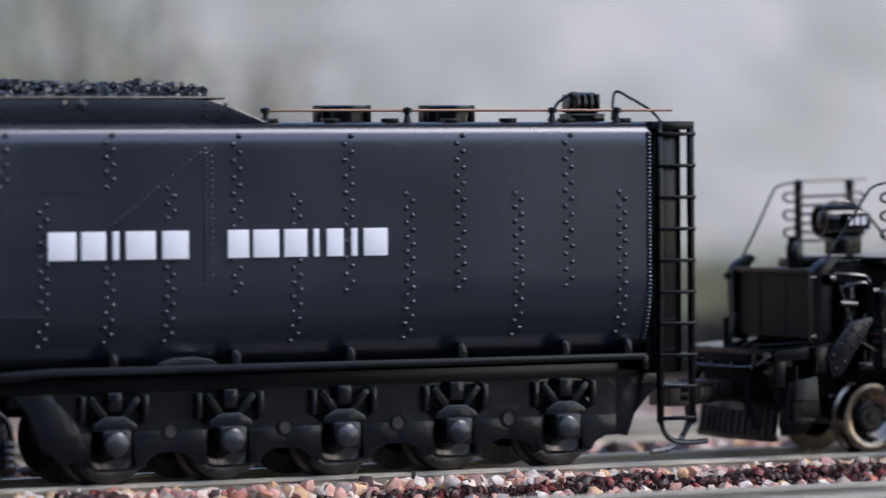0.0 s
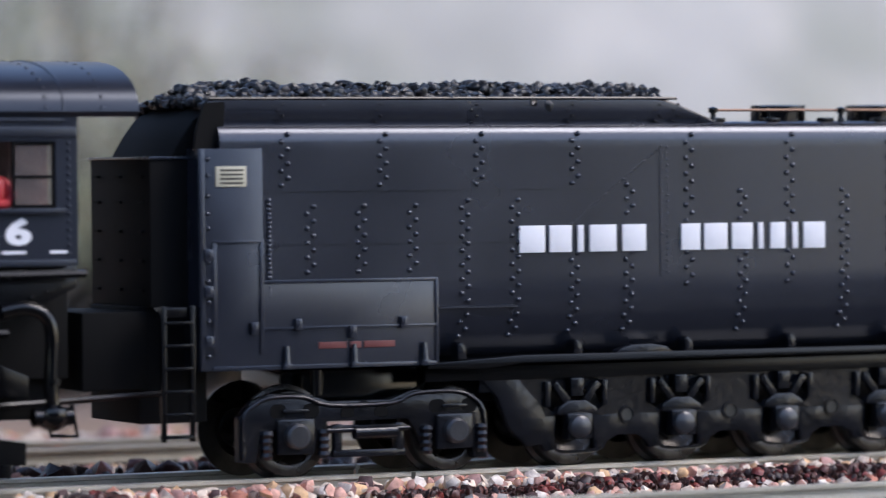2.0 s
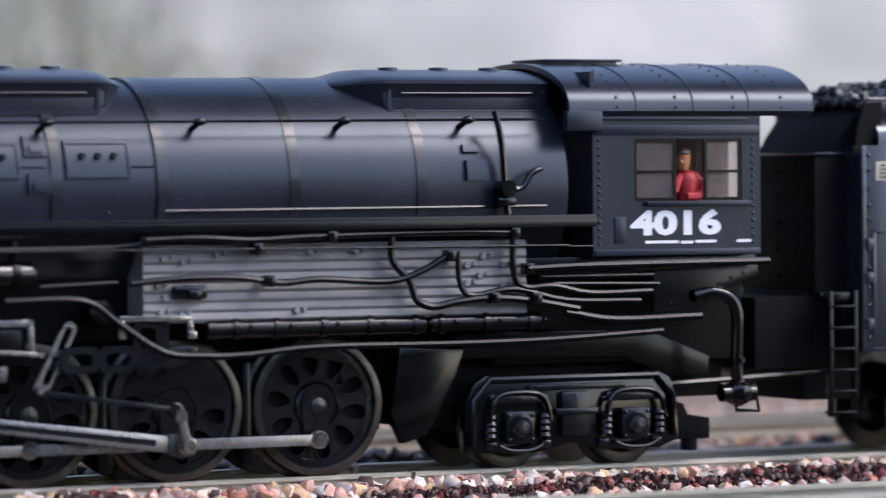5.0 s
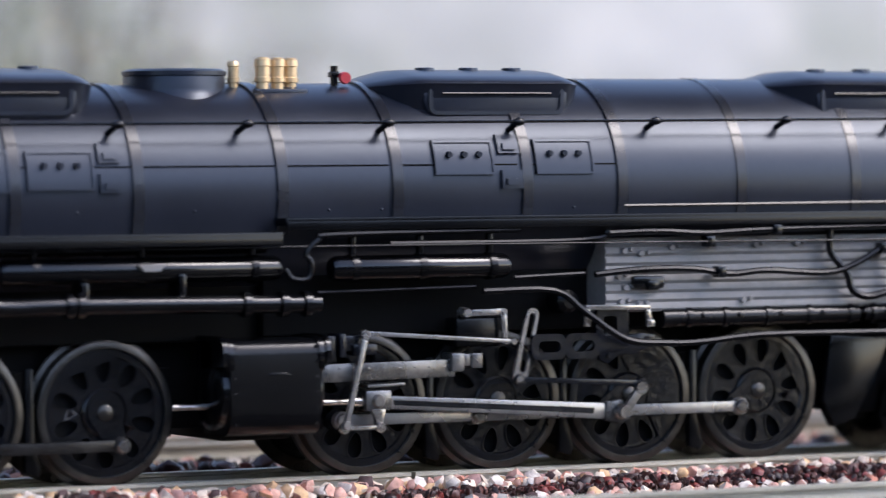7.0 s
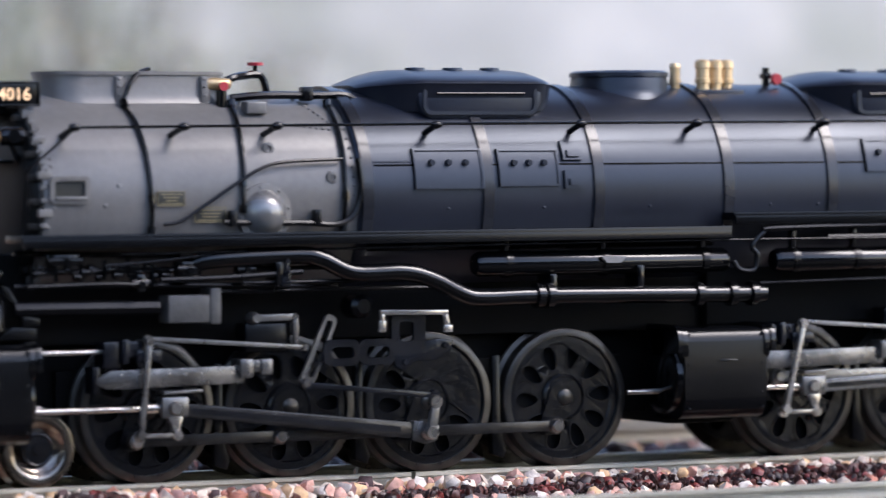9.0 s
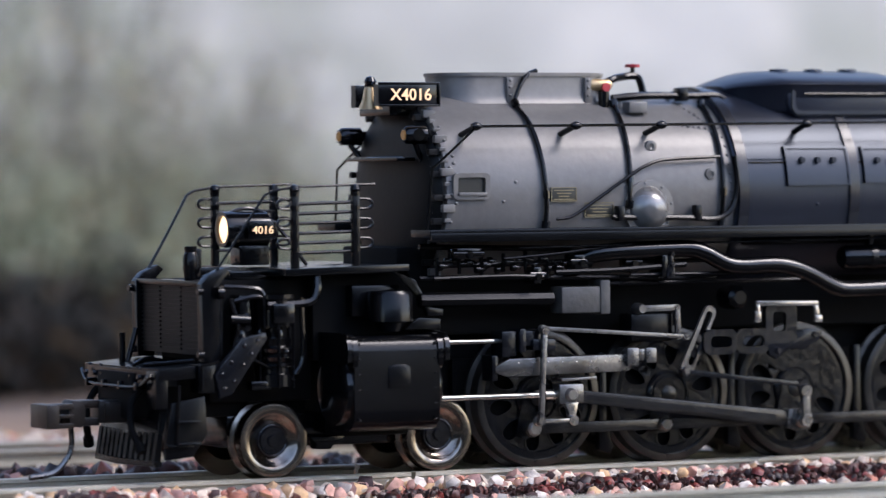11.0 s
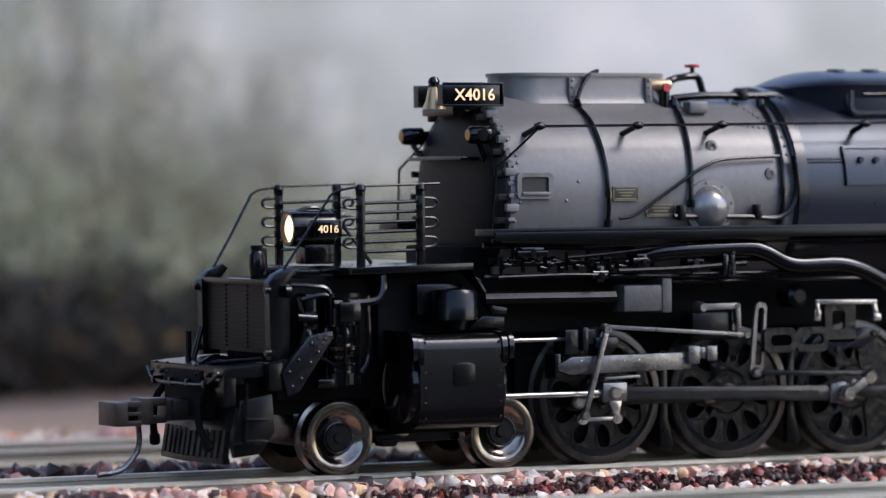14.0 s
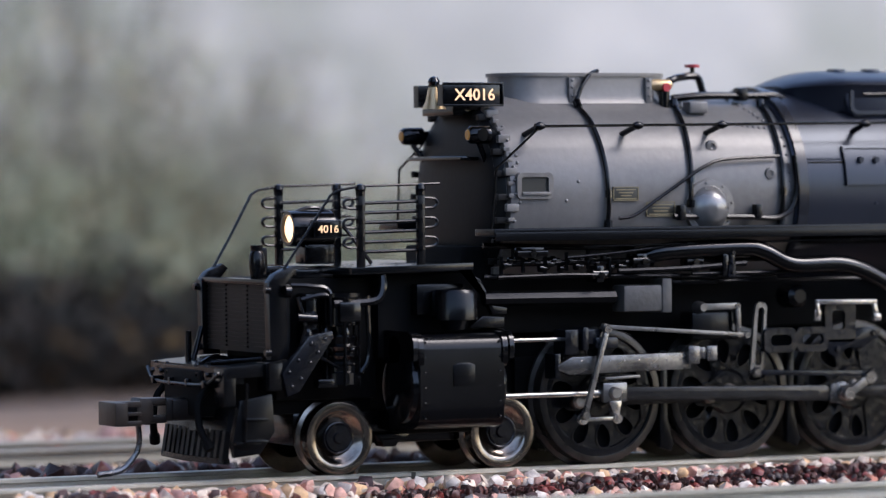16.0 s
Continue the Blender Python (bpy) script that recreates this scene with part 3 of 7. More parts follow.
def flat_rod(bm, x0, z0, x1, z1, y0, y1, h, eye=1.2):
    """A bar with round eyes at both ends and a milled flute."""
    d = Vector((x1 - x0, 0, z1 - z0))
    a = math.atan2(d.z, d.x)
    c, s = math.cos(a), math.sin(a)
    n = [(-s * h / 2, c * h / 2), (s * h / 2, -c * h / 2)]
    slab(bm, [(x0 + n[0][0], z0 + n[0][1]), (x0 + n[1][0], z0 + n[1][1]), (x1 + n[1][0], z1 + n[1][1]), (x1 + n[0][0], z1 + n[0][1])], y0, y1, 0.12)
    for x, z in ((x0, z0), (x1, z1)):
        if eye:
            turn(bm, [(y0 - 0.15, 0.001), (y0 - 0.15, eye * 0.9), (y0, eye), (y1 + 0.1, eye), (y1 + 0.1, 0.001)], (x, 0, z), "y", 18, False)
    return bm


def running_gear(parent, xs, phase, off, rods, fine):
    """Drivers, rods, crosshead and valve gear of one engine unit; off: its shift from the leading unit."""
    for i, x in enumerate(xs):
        driver(parent, x, phase, i == 2)
    sr = B()
    for a, b in zip(xs, xs[1:]):
        flat_rod(sr, a - xs[2], 0, b - xs[2], 0, -12.2, -11.4, 1.5, 1.25)
    side = part("side_rod", sr, rods, parent, "dull nickel coupling rod", at=(xs[2], 0, AXLE_Z))
    caps = B()
    for x in xs:
        turn(caps, [(-12.9, 0.001), (-12.9, 0.75), (-12.7, 1.0), (-12.2, 1.1)], (x - xs[2], 0, 0), "y", 8, False)
    part("pin_cap", caps, ROD, side)
    moving.append((side, "side", (xs[2], phase)))
    mr = B()
    flat_rod(mr, 0, 0, 38.6, 0, -14.4, -13.4, 1.7, 0)
    slab(mr, [(0, 0.9), (0, -0.9), (20, -1.0), (38, -1.15), (38, 1.15), (20, 1.0)], -14.3, -13.5, 0.15)
    main = part("main_rod", mr, rods, parent, "dull nickel main rod")
    be = B()
    slab(be, [(36.3, 1.3), (36.3, -1.3), (38.6, -1.7), (40.3, -1.0), (40.3, 1.0), (38.6, 1.7)], -14.7, -13.0, 0.2)
    turn(be, [(-15.7, 0.001), (-15.7, 0.9), (-15.4, 1.15), (-14.6, 1.25)], (38.6, 0, 0), "y", 10, False)
    part("big_end", be, ROD, main)
    fl = B()
    slab(fl, [(3, 0.35), (3, -0.35), (34.5, -0.42), (34.5, 0.42)], -14.42, -14.2)
    part("flute", fl, TRUCK, main)
    moving.append((main, "main", (xs[2], phase)))
    # crosshead on its piston rod, with the drop arm and union link
    ch = B()
    box(ch, -1.6, 2.3, -15.0, -12.6, -1.2, 1.6, 0.3)
    slab(ch, [(-1.5, 2.0), (4.2, 2.2), (4.2, 2.6), (-1.5, 2.4)], -15.4, -12.4, 0.1)
    turn(ch, [(-15.7, 0.001), (-15.7, 0.7), (-15.4, 0.95), (-14.9, 1.0)], (0.2, 0, 0.1), "y", 12, False)
    cross = part("crosshead", ch, ROD, parent, "dull nickel crosshead")
    pr = B()
    rod(pr, (-30, -13.6, 0.1), (-1, -13.6, 0.1), 0.42)
    rod(pr, (-3.4, -13.6, 0.1), (-1, -13.6, 0.1), 0.75)
    part("piston_rod", pr, BRIGHT, cross)
    dr = B()
    slab(dr, [(-0.9, -1.0), (1.3, -1.0), (1.0, -2.6), (0.9, -3.4), (-0.1, -3.4), (-0.2, -2.4)], -15.2, -14.2, 0.15)
    flat_rod(dr, -5.1, -3.5, 0.4, -3.5, -15.6, -15.0, 0.6, 0.75)
    turn(dr, [(-15.9, 0.001), (-15.9, 0.35), (-15.7, 0.4)], (0.4, 0, -3.5), "y", 10, False)
    part("union_link", dr, BRIGHT, cross, "bright metal union link")
    moving.append((cross, "cross", (xs[2], phase)))
    cl = B()
    flat_rod(cl, 0, 0, 0, -12.7, -16.3, -15.7, 0.75, 0.65)
    lever = part("combination_lever", cl, fine, parent)
    moving.append((lever, "lever", (14.6 + off, 19.6, xs[2], phase)))
    ec = B()
    flat_rod(ec, 0, 0, 19.7, 0, -15.6, -15.0, 0.75, 0.8)
    ecc = part("eccentric_rod", ec, TRUCK, parent)
    moving.append((ecc, "ecc", (xs[2], phase, off)))
    cr = B()
    flat_rod(cr, 0, 0, 4.3, 0, -16.3, -15.5, 1.2, 0.95)
    crank = part("eccentric_crank", cr, ROD, parent)
    moving.append((crank, "crank", (xs[2], phase)))
    lk = B()
    outer = arc(0, 4.3, 1.0, 0, 180, 6) + arc(-0.3, -4.6, 1.1, 180, 360, 6)
    inner = arc(0.0, 4.0, 0.5, 0, 180, 6) + arc(-0.1, -3.4, 0.5, 180, 360, 6)
    for y in (-15.5, -15.0):
        vo = [lk.verts.new((a, y, b)) for a, b in outer]
        vi = [lk.verts.new((a, y, b)) for a, b in inner]
        for i in range(len(vo)):
            j = (i + 1) % len(vo)
            lk.faces.new((vo[i], vo[j], vi[j], vi[i]))
    lk.verts.ensure_lookup_table()
    k = len(outer)
    for i in range(k):
        j = (i + 1) % k
        lk.faces.new((lk.verts[i], lk.verts[j], lk.verts[2 * k + j], lk.verts[2 * k + i]))
        lk.faces.new((lk.verts[k + i], lk.verts[k + j], lk.verts[3 * k + j], lk.verts[3 * k + i]))
    turn(lk, [(-15.9, 0.001), (-15.9, 0.5), (-15.5, 0.6)], (-0.4, 0, -4.9), "y", 10, False)
    link = part("expansion_link", lk, fine, parent)
    moving.append((link, "link", (40.0 + off, 17.6, xs[2], phase)))
    # fixed pieces of the valve gear
    g = B()
    slab(g, [(7.3 + off, 13.8), (9.0 + off, 13.2), (28.8 + off, 13.5), (28.8 + off, 15.9), (9.5 + off, 15.7), (7.3 + off, 14.6)], -15.0, -14.1, 0.15)
    gd = part("crosshead_guide", g, ROD, parent, "worn nickel crosshead guide with rivets")
    gr = B()
    for i in range(8):
        rivet(gr, (11 + i * 2.3 + off, -15.0, 15.1 - 0.03 * i), 0.16)
    part("rivet_row", gr, BRIGHT, gd)
    br = B()
    box(br, 28.0 + off, 29.9 + off, -15.8, -12.5, 14.2, 16.8, 0.25)
    box(br, 29.9 + off, 31.4 + off, -15.2, -12.5, 14.9, 16.6, 0.2)
    box(br, 31.2 + off, 32.9 + off, -15.5, -12.5, 14.6, 16.7, 0.2)
    part("guide_bracket", br, ROD, parent)
    vs = B()
    box(vs, 8.3 + off, 10.6 + off, -15.2, -11.5, 16.0, 19.6, 0.25)
    box(vs, 10.8 + off, 11.7 + off, -15.9, -11.5, 16.6, 19.9, 0.2)
    box(vs, 11.7 + off, 14.5 + off, -15.0, -11.5, 17.4, 19.6, 0.3)
    box(vs, 13.0 + off, 16.6 + off, -15.6, -12.5, 16.8, 18.4, 0.3)
    box(vs, 6.9 + off, 7.8 + off, -14.8, -11.5, 12.6, 16.2, 0.2)
    part("valve_crosshead", vs, TRUCK, parent)
    v = B()
    rod(v, (-3 + off, -13.6, 18.2), (9 + off, -13.6, 18.2), 0.35)
    part("valve_stem", v, BRIGHT, parent)
    rr = B()
    flat_rod(rr, 14.4 + off, 19.9, 37.6 + off, 18.2, -16.0, -15.4, 0.6, 0.5)
    part("radius_rod", rr, fine, parent, "plain nickel radius rod")
    rv = B()
    flat_rod(rv, 29.9 + off, 22.3, 36.4 + off, 22.4, -15.8, -15.2, 0.9, 0.0)
    turn(rv, [(-16.1, 0.001), (-16.1, 0.6), (-15.1, 0.85), (-14, 0.85)], (30.4 + off, 0, 22.3), "y", 14, False)
    flat_rod(rv, 36.2 + off, 22.4, 36.4 + off, 18.2, -15.8, -15.3, 0.8, 0.45)
    part("lifting_arm", rv, fine, parent)
    lb = B()
    o = off
    for x0, x1 in ((40.2, 45.6), (45.6, 51.0)):
        holed(lb, rounded(x0 + o, x1 + o, 15.5, 19.1, 1.0), rounded(x0 + 1.1 + o, x1 - 0.8 + o, 16.5, 18.1, 0.7), -16.4, -15.6)
    part("link_bracket", lb, TRUCK, parent)
    mb = B()
    holed(mb, rounded(50.6 + o, 55.8 + o, 16.8, 22.4, 0.6), rounded(51.8 + o, 54.0 + o, 18.6, 21.4, 0.5), -16.2, -15.4)
    slab(mb, [(50.6 + o, 17.4), (51.2 + o, 15.2), (52.4 + o, 14.6), (54.4 + o, 15.9), (57.0 + o, 15.9), (59.6 + o, 17.2), (60.2 + o, 18.6), (58.0 + o, 18.9), (55.6 + o, 18.6), (55.6 + o, 17.4)], -16.2, -15.4, 0.2)
    for x, z in ((52.6, 15.8), (58.8, 18.0)):
        turn(mb, [(-16.6, 0.001), (-16.6, 0.4), (-16.1, 0.5)], (x + o, 0, z), "y", 10, False)
    part("gear_hanger", mb, TRUCK, parent)
    hr = B()
    slab(hr, [(48.4 + o, 22.4), (58.8 + o, 22.2), (58.8 + o, 22.9), (48.4 + o, 23.1)], -17.3, -16.7, 0.1)
    box(hr, 48.4 + o, 49.0 + o, -17.3, -16.7, 20.6, 22.6, 0.1)
    slab(hr, [(57.9 + o, 22.4), (58.7 + o, 22.4), (59.2 + o, 20.4), (58.5 + o, 20.2)], -17.3, -16.7, 0.1)
    box(hr, 48.2 + o, 49.2 + o, -17.3, -16.6, 20.0, 21.6, 0.1)
    box(hr, 58.2 + o, 59.4 + o, -17.4, -16.6, 19.8, 20.8, 0.1)
    part("bright_linkage", hr, BRIGHT, parent, "bright bent metal linkage")
    tp = B()
    turn(tp, [(-16.0, 0.001), (-16.0, 1.0), (-15.4, 1.7), (-14, 1.8), (-12, 1.8)], (46.5 + o, 0, 23.6), "y", 10, False)
    box(tp, 29.2 + o, 36 + o, -14.8, -11, 17.6, 21.6, 0.4)
    part("gear_box", tp, BLACK, parent)
    # frame with pedestals and brake hangers between the wheels
    fr = B()
    for y in (-6.6, 5.6):
        box(fr, xs[0] - 12, xs[3] + 11, y, y + 1.0, 6.0, 15.5, 0.2)
    part("engine_frame", fr, DARK, parent)
    for a, b in zip(xs, xs[1:]):
        bh = B()
        mx = (a + b) / 2
        slab(bh, [(mx - 0.5, 16), (mx + 0.5, 16), (mx + 0.6, 6), (mx + 1.6, 2.4), (mx + 1.2, 1.4), (mx - 0.6, 2.0), (mx - 0.7, 6)], -9.6, -8.4, 0.15)
        part("brake_hanger", bh, BLACK, parent)


def barrel(bm, secs, seg=64):
    """Round boiler courses: sections of x, height of the centre, radius."""
    return rings(bm, [[(x, r * math.cos(2 * math.pi * i / seg), zc + r * math.sin(2 * math.pi * i / seg)) for i in range(seg)] for x, zc, r in secs])


def boiler_at(x):
    """Centre height and radius of the jacket."""
    t = max(0.0, min(1.0, (x - 48) / 120))
    return 38.6 + 1.0 * t, 15.3 + 0.25 * t


def on_jacket(x, z, lift=0.0):
    zc, r = boiler_at(x) if x > 47 else (38.4, 14.6)
    r += lift
    return -math.sqrt(max(0.01, r * r - (z - zc) ** 2))


def curved_plate(bm, x0, x1, z0, z1, lift, n=6):
    """A plate that lies on the boiler's flank."""
    zs = [z0 + (z1 - z0) * k / n for k in range(n + 1)]
    return rings(bm, [[(x, on_jacket(x, z, lift), z) for z in zs] + [(x, on_jacket(x, z, lift) + 0.9, z) for z in zs[::-1]] for x in (x0, x1)])


def hoop(bm, x, r_lift, w, a0=-20, a1=200, n=40):
    """A band round the boiler."""
    zc, r = boiler_at(x) if x > 47 else (38.4, 14.6)
    loops = []
    for i in range(n + 1):
        a = radians(a0 + (a1 - a0) * i / n)
        c, s = math.cos(a), math.sin(a)
        loops.append([(x - w / 2, c * (r - 0.2), zc + s * (r - 0.2)), (x - w / 2, c * (r + r_lift), zc + s * (r + r_lift)), (x + w / 2, c * (r + r_lift), zc + s * (r + r_lift)), (x + w / 2, c * (r - 0.2), zc + s * (r - 0.2))])
    return rings(bm, loops)


def sand_dome(parent, x0, x1, cab_end=False):
    """Long sand box astride the boiler, rounded above, with flat flanks and flared skirts."""
    d = B()
    secs = []
    for x, k in ((x0 - 6.5, 0.0), (x0 - 5.4, 0.3), (x0 - 3.0, 0.66), (x0 - 0.6, 0.93), (x0 + 1.5, 1.0), (x1 - 1.5, 1.0), (x1 + 0.3, 0.93), (x1 + 2.2, 0.66), (x1 + 3.6, 0.3), (x1 + 4.4, 0.0)):
        w = 4.5 + 7.4 * k
        half = [(-w + 1.2, 50.5), (-w + 0.3, 53.4 + 0.5 * k), (-w, 53.8 + 0.6 * k), (-w + 0.3, 54.0 + 0.75 * k), (-w * 0.72, 54.2 + 1.4 * k), (-w * 0.4, 54.3 + 2.0 * k), (-w * 0.15, 54.3 + 2.25 * k)]
        secs.append([(x, y, z) for y, z in half] + [(x, -y, z) for y, z in half[::-1]])
    rings(d, secs)
    dome = part("sand_dome", d, JACKET, parent, smooth=35)
    for s in (-1, 1):
        f = B()
        y0, y1 = sorted((s * 8.0, s * 11.2))
        slab(f, [(x0 + 0.2, 54.2), (x0 + 0.2, 51.6), (x0 + 0.8, 50.3), (x0 + 2.0, 49.5), (x1 - 2.0, 49.5), (x1 - 0.8, 50.3), (x1 - 0.2, 51.6), (x1 - 0.2, 54.2)], y0, y1, 0.5 if s < 0 else 0.0)
        flank = part("flank", f, JACKET, dome, smooth=50)
        part("flank_rim", holed(B(), rounded(x0 + 0.9, x1 - 0.9, 50.0, 54.2, 1.2), rounded(x0 + 1.5, x1 - 1.5, 50.5, 53.9, 0.9), *sorted((s * 11.0, s * 11.45))), JACKET, flank)
    e = B()
    pipe(e, [(x0 + 3, -11.5, 53.0), (x1 - 3, -11.5, 53.0)], 0.16, 6, 0)
    part("hinge_rod", e, BLACK, dome)
    l = B()
    for i in range(3):
        xc = x0 + (x1 - x0) * (0.2 + 0.3 * i)
        turn(l, [(56.3, 1.5), (56.8, 1.4), (56.9, 0.001)], (xc, -2.5, 0), "z", 16, False)
    part("hatch", l, JACKET, dome)
    return dome


def boiler(loco):
    sb = B()
    turn(sb, [(-1.4, 0.001), (-1.4, 11.0), (-1.1, 12.6), (-0.6, 13.2), (0.2, 13.4), (0.3, 14.4), (1.2, 14.6), (46.8, 14.6), (46.8, 13)], (0, 0, 38.4), "x", 72, False)
    smoke = part("smokebox", sb, SMOKE, loco, "graphite-grey smokebox with rivets and fittings")
    fr = B()
    turn(fr, [(-2.3, 0.001), (-2.3, 5.5), (-2.0, 9.0), (-1.5, 11.6), (-0.9, 13.1), (0.0, 13.6), (0.15, 12)], (0, 0, 38.4), "x", 60, False)
    front = part("smokebox_front", fr, MATT, smoke)
    dog = None
    for i in range(26):
        a = 2 * math.pi * i / 26
        if dog is None:
            dog = part("door_clamp", box(B(), -1.6, 0.9, -0.45, 0.45, -0.45, 0.45, 0.15), MATT, front)
        else:
            ob = new("door_clamp", dog.data)
            ob.parent = front
            ob.location = (0, math.cos(a) * 13.7 * MM, (38.4 + math.sin(a) * 13.7) * MM)
    dog.location = (0, 13.7 * MM, 38.4 * MM)
    lug = B()
    for i in range(20):
        a = radians(118 + i * 6.8)
        y, z = math.cos(a) * 14.35, 38.4 + math.sin(a) * 14.35
        box(lug, -0.1, 0.9, y - 0.3, y + 0.3, z - 0.28, z + 0.28, 0.1)
        if i % 3 == 1:
            box(lug, -0.5, 1.4, y - 0.45, y + 0.45, z - 0.55, z + 0.55, 0.15)
    part("clamp", lug, SMOKE, smoke)
    # oval double-stack housing
    st = B()
    loops = []
    for z, g in ((50.0, 1.2), (52.0, 0.35), (53.0, 0.0), (55.6, 0.0), (55.6, 0.25), (56.1, 0.25), (56.1, -0.5), (54.0, -0.6)):
        lp = []
        for i in range(40):
            a = 2 * math.pi * i / 40
            cx = 27.0 if math.cos(a) > 0 else 9.6
            lp.append((cx + math.cos(a) * (4.8 + g), math.sin(a) * (5.6 + g), z))
        loops.append(lp)
    rings(st, loops, caps=False)
    part("stack_housing", st, SMOKE, smoke)
    so = B()
    loops = [[((27.0 if math.cos(a) > 0 else 9.6) + math.cos(a) * 4.3, math.sin(a) * 5.1, z) for a in [2 * math.pi * i / 40 for i in range(40)]] for z in (54.0, 54.3)]
    rings(so, loops)
    part("stack_floor", so, GLOSS, smoke)
    bt = B()
    for x in (14.6, 27.2):
        box(bt, x - 0.5, x + 0.5, -6.1, -5.3, 51.8, 55.4, 0.1)
        for z in (52.8, 54.0, 55.0):
            rivet(bt, (x, -6.1, z), 0.25)
    part("housing_strap", bt, SMOKE, smoke)
    # pipes draped over the smokebox, with screwed joints
    for xa, xb, zb in ((14.8, 15.7, 34.4), (30.7, 28.9, 37.2), (45.2, 44.2, 34.6)):
        p = B()
        pts = []
        if xa == 14.8:
            pts += [(19.6, -4.4, 56.4), (17.6, -5.6, 55.8), (16.0, -6.6, 54.4), (15.4, -6.7, 53.2)]
        for k in range(9):
            z = 51.6 - (51.6 - zb) * k / 8
            pts.append((xa + (xb - xa) * (k / 8) ** 0.6, on_jacket(20, min(z, 52.4), 0.45), z))
        pipe(p, pts, 0.34, 8, 4)
        tube = part("pipe", p, BLACK, smoke, "thin black pipe over the smokebox")
        for q, w in ((len(pts) - 1, 0.62), (len(pts) - 9, 0.6), (len(pts) - 3, 0.5)):
            c = Vector(pts[q])
            d = (Vector(pts[min(q + 1, len(pts) - 1)]) - Vector(pts[q - 1])).normalized()
            part("joint", rod(B(), c - d * 0.55, c + d * 0.55, w, seg=8), GLOSS, tube)
    p = B()
    pipe(p, [(17.2, -15.0, 35.2), (19.6, -15.2, 35.6), (23.0, -15.2, 37.6), (28.5, -15.2, 41.0), (31.5, -15.0, 42.6), (35, -14.7, 43.5), (44, -14.5, 43.9)], 0.26, 7)
    pipe(p, [(26.0, -15.2, 35.4), (30, -15.3, 35.3), (38.0, -15.3, 35.2), (43.0, -15.3, 35.0), (45.6, -15.2, 36.5), (46.6, -15.2, 40), (46.2, -15.0, 44)], 0.42, 7)
    for x in (27.2, 39.8):
        box(p, x - 0.5, x + 0.5, -15.9, -14.6, 34.8, 37.0, 0.15)
    part("pipe", p, PIPE, smoke)
    dc = B()
    yj = on_jacket(20, 37.0)
    turn(dc, [(yj + 0.4, 4.1), (yj - 0.35, 4.0), (yj - 0.45, 3.3), (yj - 0.5, 0.001)], (32.2, 0, 36.6), "y", 32, False)
    for i in range(8):
        a = radians(i * 45 + 10)
        rivet(dc, (32.2 + 3.6 * math.cos(a), yj - 0.4, 36.6 + 3.6 * math.sin(a)), 0.22)
    flange = part("steam_pipe_cover", dc, SMOKE, smoke, "round flanged grey cover")
    part("cover_cone", turn(B(), [(yj - 0.4, 3.2), (yj - 0.9, 2.9), (yj - 1.9, 2.0), (yj - 2.3, 1.3), (yj - 2.4, 0.001)], (32.2, 0, 36.6), "y", 32, False), SILVER, flange, "bright worn cone of the cover")
    sp = B()
    y = on_jacket(10, 40.0)
    holed(sp, rounded(1.0, 6.7, 38.1, 41.8, 0.7), rounded(1.7, 6.0, 38.9, 41.2, 0.4), y - 0.5, y + 0.5)
    box(sp, 1.7, 6.2, y - 0.8, y + 0.2, 38.6, 39.1, 0.15)
    part("inset_step", sp, SMOKE, smoke)
    # dark panel within the step's rim stands in for the shade of a recess
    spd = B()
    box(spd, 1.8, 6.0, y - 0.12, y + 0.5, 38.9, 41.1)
    part("step_shade", spd, PLATE, smoke)
    rv = B()
    for x, z in ((1.6, 44.2), (1.6, 43.2), (9.0, 37.8), (1.6, 37.6), (11.0, 40.5), (33.6, 45.6), (43.0, 41.5)):
        rivet(rv, (x, on_jacket(x, z), z), 0.28)
    for i in range(9):
        rivet(rv, (36.5 + i * 0.9, on_jacket(36, 48.8 - i * 0.1), 48.8 - i * 0.1), 0.3)
        rivet(rv, (44.6, on_jacket(36, 37.0 + i * 1.3), 37.0 + i * 1.3), 0.26)
        rivet(rv, (45.9, on_jacket(36, 37.6 + i * 1.3), 37.6 + i * 1.3), 0.26)
    for i in range(8):
        rivet(rv, (41.0 + 0.42 * i, on_jacket(36, 52.2 - i * 0.45), 52.2 - i * 0.45), 0.3)
        rivet(rv, (30.2 + i * 0.35, on_jacket(36, 49.6 + i * 0.32), 49.6 + i * 0.32), 0.26)
        rivet(rv, (0.9, on_jacket(5, 35.0 + i * 1.9), 35.0 + i * 1.9), 0.26)
    for x, z in ((33.6, 45.4), (42.6, 41.4)):
        yy = on_jacket(30, z)
        turn(rv, [(yy + 0.3, 0.9), (yy - 0.3, 0.85), (yy - 0.35, 0.45), (yy - 0.1, 0.4), (yy - 0.1, 0.001)], (x, 0, z), "y", 16, False)
    box(rv, 32.0, 35.0, -9.6, -7.5, 50.2, 51.9, 0.2)
    part("rivet_row", rv, SMOKE, smoke)
    for x0, x1, z0, z1 in ((16.4, 20.5, 37.7, 39.7), (21.9, 26.6, 35.4, 37.5)):
        pl = B()
        zc = (z0 + z1) / 2
        yy = on_jacket(20, z0, 0.25)
        box(pl, x0, x1, yy, yy + 0.8, z0, z1, 0.12)
        plate = part("builder_plate", pl, PLATE, smoke, "small black builder plate with brass edge")
        tx = B()
        for i in range(4):
            z = z1 - 0.35 - i * (z1 - z0 - 0.3) / 4
            ins = (0.5, 0.9, 1.2, 0.4)[i]
            box(tx, x0 + ins, x1 - ins, yy - 0.06, yy + 0.02, z - 0.16, z)
